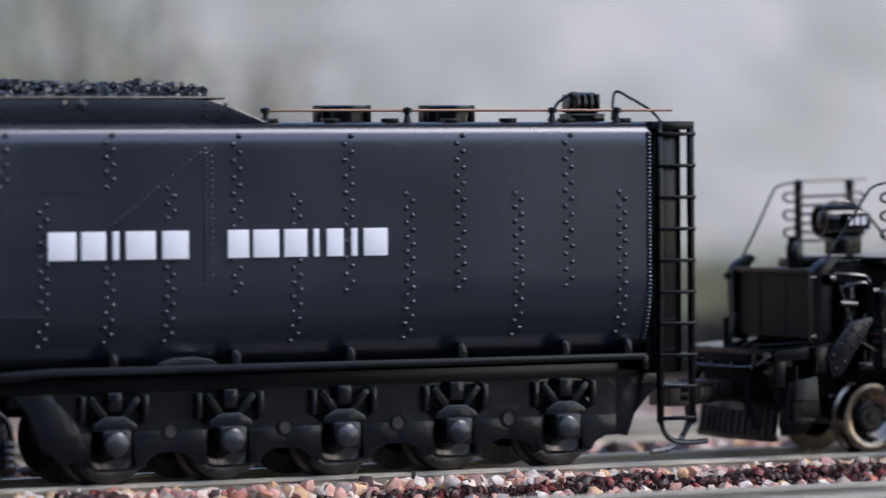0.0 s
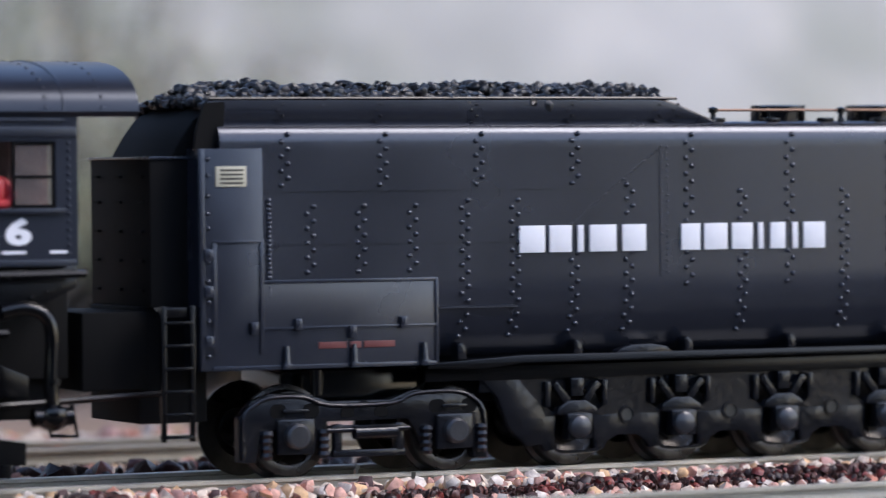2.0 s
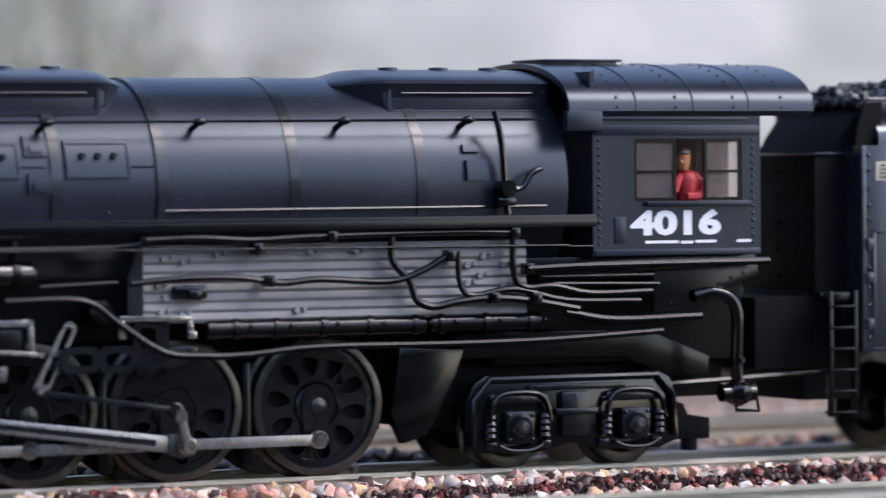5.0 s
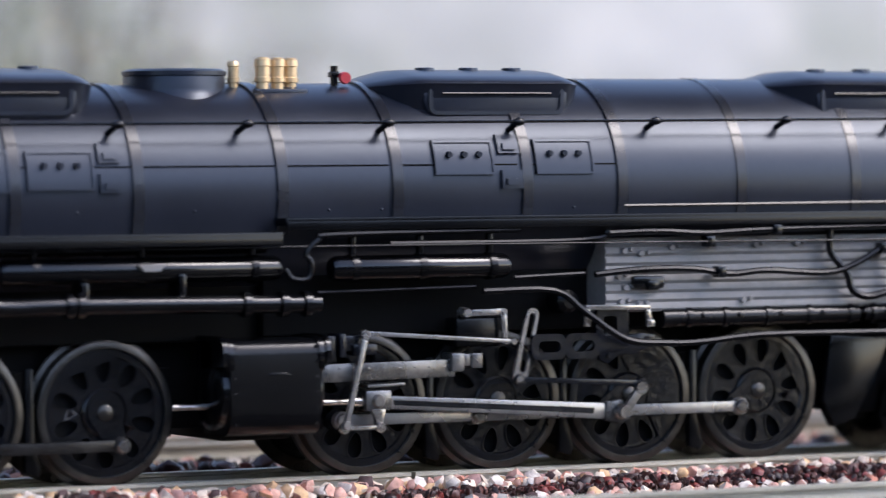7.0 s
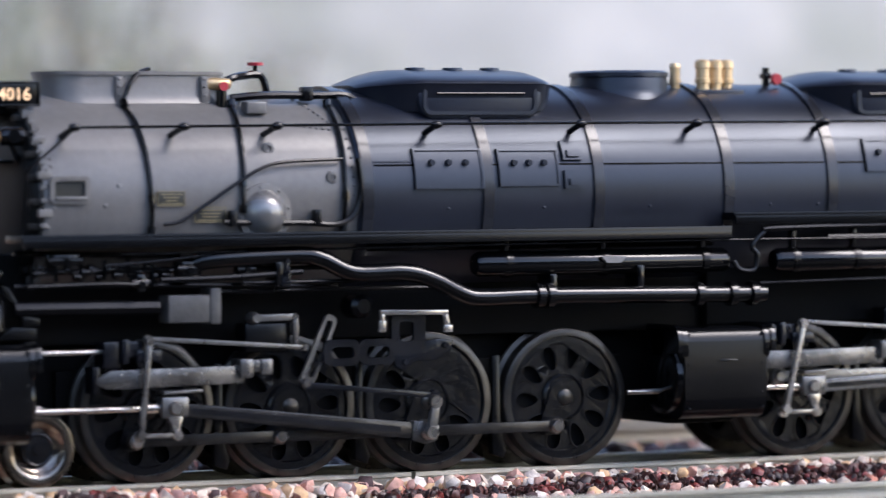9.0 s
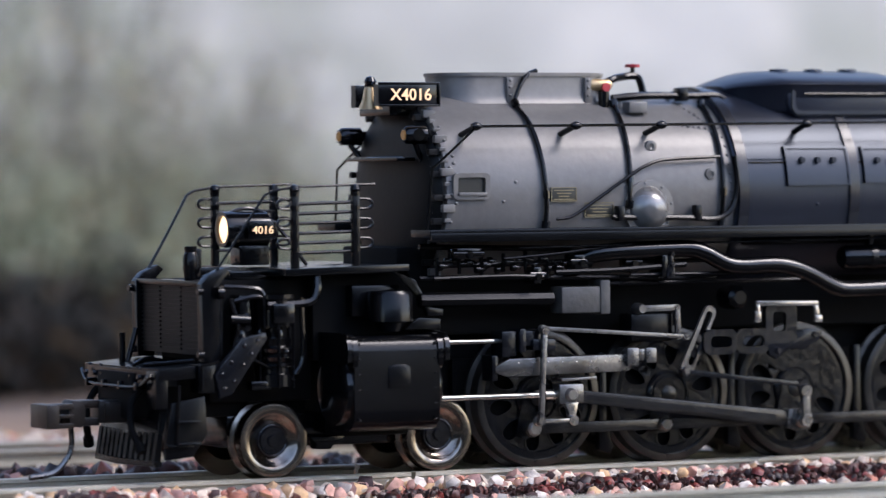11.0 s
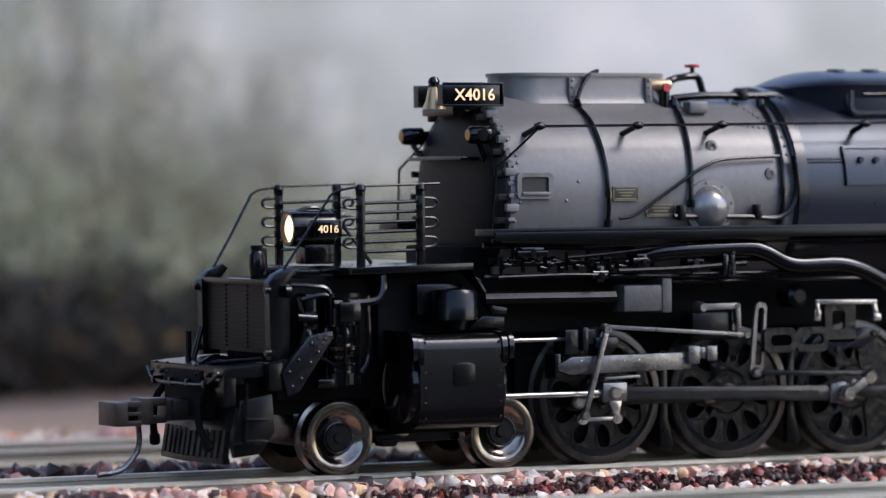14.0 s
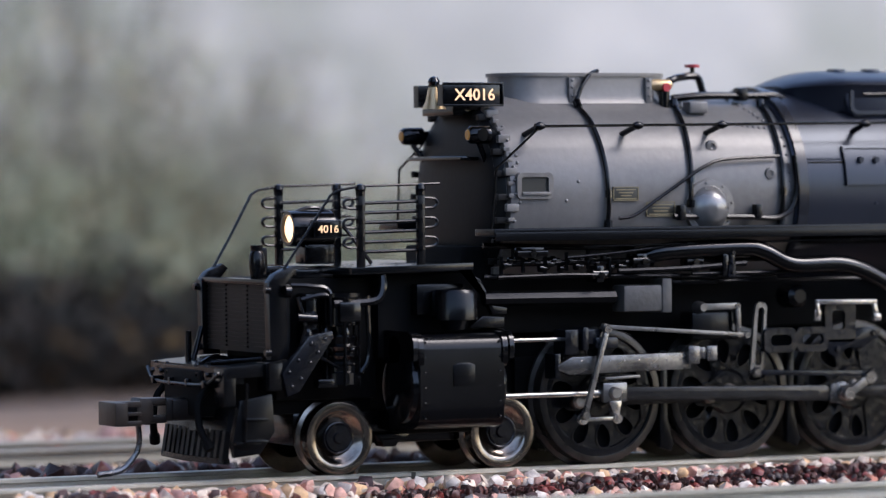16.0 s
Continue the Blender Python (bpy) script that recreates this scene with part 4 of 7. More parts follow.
        for a, b, c, d in ((x0, x1, z0, z0 + 0.12), (x0, x1, z1 - 0.12, z1), (x0, x0 + 0.12, z0, z1), (x1 - 0.12, x1, z0, z1)):
            box(tx, a, b, yy - 0.08, yy + 0.02, c, d)
        part("plate_bars", tx, GOLD_INK, plate)
    # boiler jacket with bands
    bj = B()
    secs = [(46.5, 38.6, 13.0), (46.5, 38.6, 15.0), (47.2, 38.6, 15.3), (48.0, *boiler_at(48))]
    for x in (70, 100, 130, 157.0):
        secs.append((x, *boiler_at(x)))
    secs += [(158.0, *boiler_at(158))]
    zc, r = boiler_at(168)
    secs += [(158.2, zc + 0.1, r + 0.15), (159.0, zc + 0.1, r + 0.15), (218.5, zc + 0.1, r + 0.15), (219.5, zc + 0.1, r + 0.1)]
    barrel(bj, secs)
    jack = part("boiler", bj, JACKET, loco, "satin black boiler jacket with bands")
    for x in (47.6, 66.2, 83.8, 105.0, 122.4, 142.6, 157.8, 177.3, 196.6):
        part("boiler_band", hoop(B(), x, 0.34, 1.6), BAND, jack)
    seam = B()
    for a, b in ((48, 66), (66, 84), (84, 105), (105, 122), (122, 142), (142, 158), (158, 177), (177, 196), (196, 210)):
        z = 43.0
        y = on_jacket((a + b) / 2, z, 0.12)
        box(seam, a + 0.8, b - 0.8, y, y + 0.5, z - 0.1, z + 0.1)
    part("seam", seam, BLACK, jack)
    for x0, x1, z0, z1 in ((54.8, 65.4, 39.6, 45.3), (67.9, 77.4, 39.9, 45.2), (128.2, 137.4, 41.6, 46.4), (144.0, 153.2, 41.6, 46.5)):
        pan = part("washout_panel", curved_plate(B(), x0, x1, z0, z1, 0.28), JACKET, jack)
        ed = B()
        for a, b, c, d in ((x0, x1, z0, z0 + 0.3), (x0, x1, z1 - 0.3, z1), (x0, x0 + 0.3, z0, z1), (x1 - 0.3, x1, z0, z1)):
            curved_plate(ed, a, b, c, d, 0.5, 4)
        for i in range(3):
            x = x0 + (x1 - x0) * (0.25 + 0.25 * i)
            turn(ed, [(on_jacket(x, z1 - 2) - 0.9, 0.001), (on_jacket(x, z1 - 2) - 0.9, 0.42), (on_jacket(x, z1 - 2), 0.5)], (x, 0, z1 - 2.0), "y", 8, False)
        part("panel_edge", ed, JACKET, pan)
    for x0, z0 in ((78.2, 39.5), (78.2, 43.6), (138.5, 39.6), (138.3, 44.6)):
        h = B()
        curved_plate(h, x0, x0 + 3.2, z0, z0 + 2.6, 0.5, 4)
        cover = part("inspection_cover", h, JACKET, jack)
        k = B()
        curved_plate(k, x0 + 0.6, x0 + 2.6, z0 + 0.5, z0 + 1.4, 0.85, 3)
        part("cover_boss", k, JACKET, cover)
    st = B()
    for x in (60, 75, 92, 112, 120, 150, 164, 172, 188, 194, 203):
        rivet(st, (x, on_jacket(x, 36.9), 36.9), 0.24)
    for i in range(14):
        rivet(st, (48.8 + i * 0.45, on_jacket(49, 43.4), 43.4), 0.18)
    part("stud_row", st, JACKET, jack)
    # domes, safety valves, whistle
    sand_dome(jack, 57.2, 77.0)
    sand_dome(jack, 128.4, 151.5)
    sand_dome(jack, 192.5, 219.0)
    sd = B()
    turn(sd, [(51.5, 8.4), (53.0, 7.3), (53.8, 7.1), (55.2, 7.1), (56.0, 6.8), (56.35, 6.0), (56.4, 0.001)], (95.5, 0, 0), "z", 48, False)
    part("steam_dome", sd, JACKET, jack)
    dl = B()
    turn(dl, [(55.6, 7.25), (56.2, 7.25), (56.5, 6.6)], (95.5, 0, 0), "z", 48, False)
    part("dome_lid", dl, JACKET, jack)
    for x, y, h, k in ((103.0, -3.4, 57.6, 0.75), (106.6, -5.2, 58.1, 1.0), (109.3, -4.2, 58.1, 1.0), (111.7, -3.2, 58.1, 1.0)):
        sv = B()
        turn(sv, [(53.6, k * 0.9), (54.6, k * 0.9), (54.7, k * 1.15), (55.3, k * 1.15), (55.4, k), (56.8, k), (56.9, k * 1.15), (h - 0.3, k * 1.1), (h, k * 0.8), (h, 0.001)], (x, y, 0), "z", 14, False)
        part("safety_valve", sv, BRASS, jack, "brass safety valve")
    hb = B()
    box(hb, 105, 113, -6.4, -2.0, 52.8, 53.7, 0.2)
    part("valve_base", hb, JACKET, jack)
    wv = B()
    rod(wv, (118.6, -3, 53.5), (118.6, -3, 57.0), 0.55)
    box(wv, 117.9, 119.2, -3.7, -2.3, 55.4, 56.2, 0.15)
    part("valve_stem", wv, BLACK, jack)
    hw = B()
    turn(hw, [(-4.4, 0.001), (-4.4, 0.8), (-3.8, 0.9), (-3.6, 0.4)], (119.8, 0, 55.3), "y", 14, False)
    part("hand_wheel", hw, RED, jack)
    ft = B()
    pipe(ft, [(30.0, -4.5, 51.6), (30.4, -4.6, 54.2), (32.0, -4.6, 55.2), (34.5, -3.4, 55.6), (37.0, -3.0, 55.6), (38.0, -3.0, 53.2)], 0.55, 8)
    pipe(ft, [(31.0, -6.2, 52.4), (36, -6.4, 52.8), (44, -6.4, 52.8), (48, -6.2, 52.9), (50, -6, 52.2)], 0.55, 8)
    rod(ft, (36.2, -3.0, 55.2), (36.2, -3.0, 57.2), 0.35)
    box(ft, 41.6, 43.2, -7.2, -5.4, 52.0, 54.0, 0.3)
    rod(ft, (29.5, -6.5, 50.2), (29.5, -6.5, 53.4), 0.8)
    part("turret_pipe", ft, BLACK, smoke)
    fb = B()
    turn(fb, [(27.6, 0.5), (28.2, 0.9), (31.2, 0.8), (31.6, 0.4)], (0, -5.0, 54.4), "x", 10)
    part("brass_valve", fb, BRASS, smoke, "brass turret valve")
    fw = B()
    turn(fw, [(57.0, 0.001), (57.0, 1.1), (57.4, 1.1), (57.5, 0.001)], (36.2, -3.0, 0), "z", 14, False)
    turn(fw, [(-6.5, 0.001), (-6.5, 0.65), (-6.1, 0.65), (-6.0, 0.3)], (30.0, 0, 54.0), "y", 14, False)
    part("hand_wheel", fw, RED, smoke)
    # handrail on stanchions
    hr = B()
    yr = -15.5
    pipe(hr, [(-3.2, -15.2, 33.8), (-2.6, -15.6, 42.4), (4.5, yr, 48.3), (60, yr, 48.7), (120, yr, 48.9), (216, yr, 49.3)], 0.2, 6, 0)
    pipe(hr, [(-3.2, 15.2, 33.8), (-2.6, 15.6, 42.4), (3.6, -yr, 48.3), (60, -yr, 48.7)], 0.2, 6, 0)
    part("handrail", hr, BLACK, loco, "thin black wire handrail")
    for x in (4.3, 20.1, 33.9, 58.1, 80.9, 99.8, 121.1, 141.3, 163.3, 184.9, 203.9):
        s = B()
        zr = 48.3 + 1.0 * x / 216
        rod(s, (x - 0.5, on_jacket(x, zr - 1.2) + 0.4, zr - 1.3), (x, yr, zr), 0.42)
        turn(s, [(-0.75, 0.001), (-0.7, 0.4), (0, 0.65), (0.7, 0.4), (0.75, 0.001)], (x, yr, zr), "x", 10, False)
        part("stanchion", s, BLACK, loco)


def walkways(loco):
    rb = B()
    box(rb, -4.5, 103.6, -18.6, -12.5, 32.9, 34.0, 0.15)
    box(rb, 104.0, 222.5, -18.6, -12.5, 34.8, 35.9, 0.15)
    box(rb, -4.5, 222.5, 12.5, 18.6, 33.6, 34.8, 0.15)
    run = part("running_board", rb, BLACK, loco, "black running board along the boiler")
    ed = B()
    box(ed, -4.4, 103.4, -18.9, -18.5, 32.3, 33.5, 0.1)
    box(ed, 104.1, 222.4, -18.9, -18.5, 34.2, 35.4, 0.1)
    pipe(ed, [(158.0, -15.6, 37.0), (216, -15.7, 37.1)], 0.25, 6, 0)
    part("edge", ed, BLACK, run)
    # long tanks and pipes under the boards
    for x0, x1, z, r, y in ((63.5, 104.0, 29.1, 1.75, -16.0), (111.5, 138.6, 28.9, 1.75, -16.6)):
        t = B()
        turn(t, [(x0, 0.001), (x0, r * 0.8), (x0 + 0.7, r), (x1 - 0.7, r), (x1, r * 0.8), (x1, 0.001)], (0, y, z), "x", 24, False)
        tank = part("air_reservoir", t, GLOSS, loco, "long glossy black air tank")
        b = B()
        for k in (0.12, 0.5, 0.9):
            xx = x0 + (x1 - x0) * k
            turn(b, [(xx - 0.5, r + 0.2), (xx + 0.5, r + 0.2)], (0, y, z), "x", 20, False)
            box(b, xx - 0.4, xx + 0.4, y - 0.5, y + 0.5, z + r, z + r + 3.0, 0.1)
        part("tank_strap", b, BLACK, tank)
    ds = B()
    slab(ds, [(82.5, 29.9), (86.5, 29.9), (85.6, 29.0), (83.4, 29.0)], -18.4, -17.6)
    part("tank_plate", ds, FIREBOX, loco)
    sp = B()
    pipe(sp, [(20.5, -15.0, 29.2), (23.5, -16.6, 30.4), (35.9, -17.2, 30.8), (39.5, -17.6, 30.2), (44.0, -18.0, 28.3), (51.5, -18.2, 28.3), (56.0, -18.2, 27.2), (61.0, -18.2, 24.9), (64.5, -18.2, 24.5), (74, -18.2, 24.6), (109.0, -18.2, 24.2)], 1.25, 16)
    steam = part("steam_pipe", sp, GLOSS, loco, "thick glossy black bent steam pipe")
    for x in (72.4, 74.0, 98.0, 103.5, 107.0):
        part("pipe_flange", turn(B(), [(x - 0.5, 1.75), (x + 0.5, 1.75)], (0, -18.2, 24.6 - (x - 72) * 0.011), "x", 20), GLOSS, steam)
    for pts, r in (([(-4, -14, 27.2), (20, -14.6, 27.0), (43, -15.0, 26.4)], 0.4), ([(-4, -14.0, 24.2), (16.5, -14.6, 24.1)], 1.05), ([(24, -15, 26.0), (60, -15, 26.0)], 0.35),
                   ([(10, -17.5, 31.3), (60, -17.9, 31.8), (110, -18.4, 32.0), (218, -18.8, 31.6)], 0.16), ([(30, -15.5, 29.2), (34, -15.5, 29.0), (44, -15.5, 29.2)], 0.35),
                   ([(104.0, -18.2, 29.0), (105.0, -18.4, 27.7), (107.3, -18.4, 27.7), (107.8, -18.4, 29.8), (107.0, -18.4, 31.0), (109.0, -18.4, 33.0), (112, -18.4, 33.6), (140, -18.0, 33.9)], 0.42),
                   ([(134, -18.4, 25.4), (145, -18.4, 25.3), (150.0, -18.4, 22.2), (156.5, -18.4, 18.2), (163, -18.2, 17.5), (169, -18.0, 17.5), (180, -17.6, 18.3), (200, -17.2, 18.2), (216, -17.0, 18.4), (234, -16.6, 19.2)], 0.5),
                   ([(139, -18.2, 27.2), (150, -18.2, 27.6)], 0.35), ([(110, -15.5, 25.6), (134, -16.0, 26.0)], 0.3), ([(120, -17.8, 32.2), (150, -17.8, 32.3), (154, -18.4, 33.6)], 0.4),
                   ([(48, -14.0, 31.6), (103, -14.0, 31.6)], 0.5), ([(-4, -14.0, 31.6), (20, -14.0, 31.0)], 0.4)):
        p = B()
        pipe(p, pts, r, 8, 4)
        part("pipe", p, PIPE, loco)
    # power reverse, check valves and small gear under the leading board
    ml = B()
    box(ml, 17.3, 24.6, -16.2, -12.5, 21.9, 25.7, 0.4)
    box(ml, 23.4, 25.0, -16.4, -12.5, 21.7, 26.6, 0.3)
    part("reverse_cylinder", ml, GUN, loco, "dull grey reversing cylinder")
    sg = B()
    rng = random.Random(9)
    for i in range(22):
        x = -2 + i * 1.15
        zz = 28.6 + rng.uniform(-0.5, 1.2)
        r = rng.uniform(0.45, 1.0)
        turn(sg, [(x, r * 0.5), (x + 0.15, r), (x + 0.7, r), (x + 0.85, r * 0.55), (x + 1.5, r * 0.5)], (0, -15.4 + rng.uniform(-0.4, 0.6), zz), "x", 10)
        if i % 3 == 0:
            rod(sg, (x, -15.6, zz - 1.4), (x, -15.6, zz + 1.2), 0.28, seg=7)
    rod(sg, (-2, -15.2, 29.0), (22, -15.4, 29.2), 0.4, seg=8)
    for x, z in ((33.0, 28.4), (75, 26.0), (89, 27.0)):
        box(sg, x - 0.5, x + 0.5, -18.0, -14, z - 1.6, z + 1.6, 0.2)
    part("lubricator_row", sg, GLOSS, loco)
    for x, z, w, h in ((20.2, 29.2, 2.2, 2.0), (28.6, 29.0, 1.4, 3.0), (2.4, 30.6, 3.6, 1.6), (13.2, 27.4, 1.2, 2.4)):
        v = B()
        box(v, x - w / 2, x + w / 2, -16.8, -13.5, z - h / 2, z + h / 2, 0.25)
        turn(v, [(x - w / 2 - 0.8, 0.4), (x - w / 2 - 0.6, 0.75), (x + w / 2 + 0.6, 0.75), (x + w / 2 + 0.8, 0.4)], (0, -16.2, z), "x", 12)
        rod(v, (x, -16.9, z - 0.2), (x, -17.3, z - 0.2), 0.5, seg=10)
        part("valve_body", v, GLOSS, loco)
    hang = B()
    slab(hang, [(33.2, 26.6), (34.6, 26.6), (34.5, 28.0), (34.3, 29.4), (34.4, 30.8), (33.5, 30.8), (33.6, 29.2), (33.3, 28.0)], -18.2, -17.4, 0.15)
    for z in (27.3, 28.7, 30.1):
        rod(hang, (34.0, -18.2, z), (34.0, -18.5, z), 0.3, seg=9)
    part("reach_hanger", hang, TRUCK, loco)
    for pts, r in (([(8, -16.6, 29.8), (16, -17.0, 30.4), (25.5, -17.4, 31.4)], 0.22), ([(16.0, -16.8, 27.8), (26, -17.2, 28.0), (36.5, -17.6, 28.6)], 0.4), ([(28.0, -16.8, 27.2), (40, -17.0, 27.2), (52, -17.0, 27.2)], 0.28),
                   ([(-3, -16.6, 27.2), (8, -16.8, 27.4), (14, -16.8, 27.2)], 0.3)):
        part("pipe", pipe(B(), pts, r, 8, 4), PIPE, loco)
    # dark inner frame, ashpan and cross bearers behind the gear
    ft = B()
    box(ft, -5, 104, -9.0, 9.0, 19.0, 31.5, 0.5)
    box(ft, 104, 222, -10.5, 10.5, 19.5, 34, 0.5)
    box(ft, -8, 220, -5.2, 5.2, 7.0, 20, 0.3)
    part("main_frame", ft, DARK, loco)


def firebox(loco):
    fb = B()
    # corrugated grey firebox side
    sec = []
    for i in range(25):
        z = 21.9 + i * 0.44
        sec.append((-16.2 + (0.26 if i % 3 == 0 else -0.04 if i % 3 == 1 else 0.02), z))
    extrude_x(fb, sec + [(-10, 32.4), (-10, 21.9)], 154.6, 212.5)
    fire = part("firebox", fb, FIREBOX, loco, "grey firebox side with fine horizontal ribs")
    st = B()
    for x0, z0 in ((157.5, 30.6), (160.2, 30.2), (165.2, 31.0), (171.5, 31.2), (179, 31.2), (186, 31.3), (156.6, 27.0), (157.6, 25.4), (157, 23.4), (160, 23.0), (203, 26.5), (203, 29.0), (205, 27.6), (199, 29.6), (177, 23.3), (205.5, 30.2), (208.6, 26.0), (208.6, 29.0)):
        rod(st, (x0, -15.8, z0), (x0, -16.7, z0), 0.55, 0.42, 10)
        rod(st, (x0 + 1.2, -15.8, z0 + 0.2), (x0 + 1.2, -16.6, z0 + 0.2), 0.4, 0.3, 10)
    part("staybolt_row", st, FIREBOX, fire)
    dp = B()
    box(dp, 158.6, 163.6, -17.2, -15.8, 25.2, 27.0, 0.4)
    box(dp, 160.6, 162.4, -17.8, -16.8, 25.0, 26.4, 0.3)
    part("injector", dp, GLOSS, loco)
    at = B()
    rod(at, (163.8, -15.6, 20.9), (196.5, -15.6, 20.9), 1.35, seg=20)
    rod(at, (197.5, -15.6, 21.0), (214.5, -15.6, 21.0), 1.25, seg=20)
    for x in (168, 174, 181, 188, 195, 199, 206, 213):
        turn(at, [(x - 0.4, 1.6), (x + 0.4, 1.6)], (0, -15.6, 20.9), "x", 16)
        rivet(at, (x + 2, -16.9, 21.2), 0.4)
    part("air_tube", at, PIPE, loco)
    for pts, r in (([(152, -17.8, 27.4), (160, -17.9, 28.0), (168, -17.9, 27.9), (174, -17.9, 27.1), (180, -17.9, 27.5), (190, -17.9, 27.0), (195, -17.9, 28.2), (199.6, -17.9, 30.6)], 0.48),
                   ([(154, -18.0, 33.2), (162, -18.0, 33.4), (170, -18.0, 33.0), (180, -18.0, 33.4), (200, -18.0, 33.7), (209.5, -18.0, 33.5)], 0.5),
                   ([(190.8, -17.6, 33.4), (191.0, -17.6, 29.8), (193.6, -17.6, 27.0), (194.6, -17.6, 24.4), (197.2, -17.6, 23.4), (201, -17.6, 24.0), (206, -17.6, 24.4), (212, -17.6, 24.0), (220, -17.6, 22.6)], 0.55),
                   ([(201.0, -17.6, 31.0), (201.4, -17.6, 26.4), (203.4, -17.6, 24.8), (210, -17.6, 25.6), (218, -17.6, 23.9), (230, -17.4, 23.6)], 0.45),
                   ([(209.6, -17.6, 33.2), (209.8, -17.6, 27.6), (211.6, -17.6, 25.8), (216, -17.6, 25.9), (222, -17.4, 24.8), (232, -17.2, 24.9)], 0.5),
                   ([(211.5, -18.4, 28.4), (222, -18.4, 28.7), (250.6, -18.4, 28.9)], 0.55), ([(214, -17.6, 27.2), (232, -17.6, 27.2)], 0.35), ([(216, -17.5, 26.2), (233, -17.5, 25.9)], 0.35),
                   ([(218, -17.4, 22.2), (226, -17.4, 21.0), (240, -17.2, 21.2)], 0.6), ([(160, -17.9, 31.9), (222, -18.2, 31.4)], 0.14)):
        p = B()
        pipe(p, pts, r, 8, 4)
        part("pipe", p, PIPE, loco)
    vb = B()
    for x, z in ((172.2, 27.4), (199.6, 30.4), (206.4, 24.4), (213.0, 24.2), (211.8, 28.4), (209.6, 33.4), (181.5, 33.3), (170.4, 31.8)):
        box(vb, x - 0.7, x + 0.7, -18.8, -16.8, z - 0.8, z + 0.8, 0.25)
    part("pipe_union", vb, GLOSS, loco)
    # fittings near the cab
    bk = B()
    pipe(bk, [(207.6, -16.4, 50.4), (208.3, -17.0, 46), (208.8, -17.0, 40), (209.2, -17.0, 36.0)], 0.5, 8)
    rod(bk, (208.8, -18.4, 39.6), (208.8, -15.5, 39.6), 1.2)
    pipe(bk, [(208.8, -17.4, 39.4), (211.4, -17.2, 39.8), (212.8, -17.2, 41.6), (214.5, -17.0, 42.4)], 0.45, 7)
    box(bk, 207.4, 210.2, -17.8, -15.8, 37.2, 38.4, 0.3)
    part("water_valve", bk, GLOSS, loco)
    bx = B()
    curved_plate(bx, 203.4, 206.6, 40.8, 43.6, 0.8, 4)
    curved_plate(bx, 203.2, 205.8, 44.8, 45.8, 0.7, 3)
    part("inspection_cover", bx, JACKET, loco)


def cab(loco):
    w = B()
    X0, X1, Z0, Z1, YW = 222.8, 250.2, 29.9, 50.4, -16.9
    def side(bm, a, b):
        outer = [(X0, Z0), (X1, Z0), (X1, Z1), (X0, Z1)]
        inner = [(229.5, 37.6), (247.1, 37.6), (247.1, 46.5), (229.5, 46.5)]
        v = {(y, k): [bm.verts.new((x, y, z)) for x, z in lp] for y in (a, b) for k, lp in (("o", outer), ("i", inner))}
        for i in range(4):
            j = (i + 1) % 4
            for y in (a, b):
                bm.faces.new((v[y, "o"][i], v[y, "o"][j], v[y, "i"][j], v[y, "i"][i]))
            for k in ("o", "i"):
                bm.faces.new((v[a, k][i], v[a, k][j], v[b, k][j], v[b, k][i]))
        return bm
    part("cab_wall", side(B(), -YW - 0.7, -YW), JACKET, loco)
    part("cab_front", box(w, X0, X0 + 0.7, YW + 0.7, -YW - 0.7, Z0, 56), JACKET, loco)
    wall = part("cab_wall", side(B(), YW, YW + 0.7), JACKET, loco, "black riveted cab side with open window")
    tr = B()
    box(tr, X0 + 0.2, X1 - 0.2, YW - 0.25, YW + 0.1, 47.0, 48.4, 0.12)
    box(tr, X0 + 1.5, X1 - 2, YW - 0.3, YW + 0.1, 49.1, 49.5, 0.1)
    box(tr, X0 + 0.2, X1 - 0.2, YW - 0.25, YW + 0.1, 29.9, 30.8, 0.12)
    box(tr, 231.2, 248.2, YW - 0.8, YW + 0.1, 36.9, 37.6, 0.12)
    box(tr, X0 + 0.2, 231.5, YW - 0.1, YW + 0.1, 36.6, 36.8)
    box(tr, 226.2, 228.0, YW - 0.15, YW + 0.1, 31.6, 35.4, 0.1)
    part("cab_trim", tr, JACKET, wall)
    rv = B()
    for i in range(15):
        z = 31.6 + i * 1.05
        rivet(rv, (X0 + 1.0, YW, z), 0.28)
        rivet(rv, (X1 - 1.3, YW, z), 0.28)
    part("rivet_row", rv, JACKET, wall)
    for x0, x1 in ((229.5, 236.4), (241.0, 247.1)):
        fr = B()
        for a, b, z0, z1 in ((x0, x1, 37.6, 38.1), (x0, x1, 46.0, 46.5), (x0, x0 + 0.45, 38.1, 46.0), (x1 - 0.45, x1, 38.1, 46.0), (x0, x1, 41.6, 42.0)):
            box(fr, a, b, YW + 0.15, YW + 0.6, z0, z1)
        sash = part("window_sash", fr, BLACK, wall)
        gl = part("pane", box(B(), x0 + 0.4, x1 - 0.4, YW + 0.3, YW + 0.42, 38.1, 46.0), GLASS, sash)
        gl.visible_shadow = False
    inn = B()
    box(inn, 228, 249, -9.0, -8.6, 37, 47.5)
    box(inn, 224, 250, -15.5, 15.5, 29.9, 31.0)
    part("cab_partition", inn, INSIDE, wall)
    sh = B()
    box(sh, 231, 238.5, -12.4, -12.0, 38, 46.4)
    box(sh, 242, 247.5, -12.4, -12.0, 38, 46.4)
    part("cab_curtain", sh, INSIDE, wall)
    # arched roof with ribs and a sloping rear overhang
    def section(x, drop=0.0, cut=0.0):
        pts = []
        for i in range(25):
            a = radians(180 - 180 * i / 24)
            pts.append((x, 17.6 * math.cos(a), 50.4 + 7.1 * math.sin(a) ** 0.85 - drop))
        return pts
    rf = B()
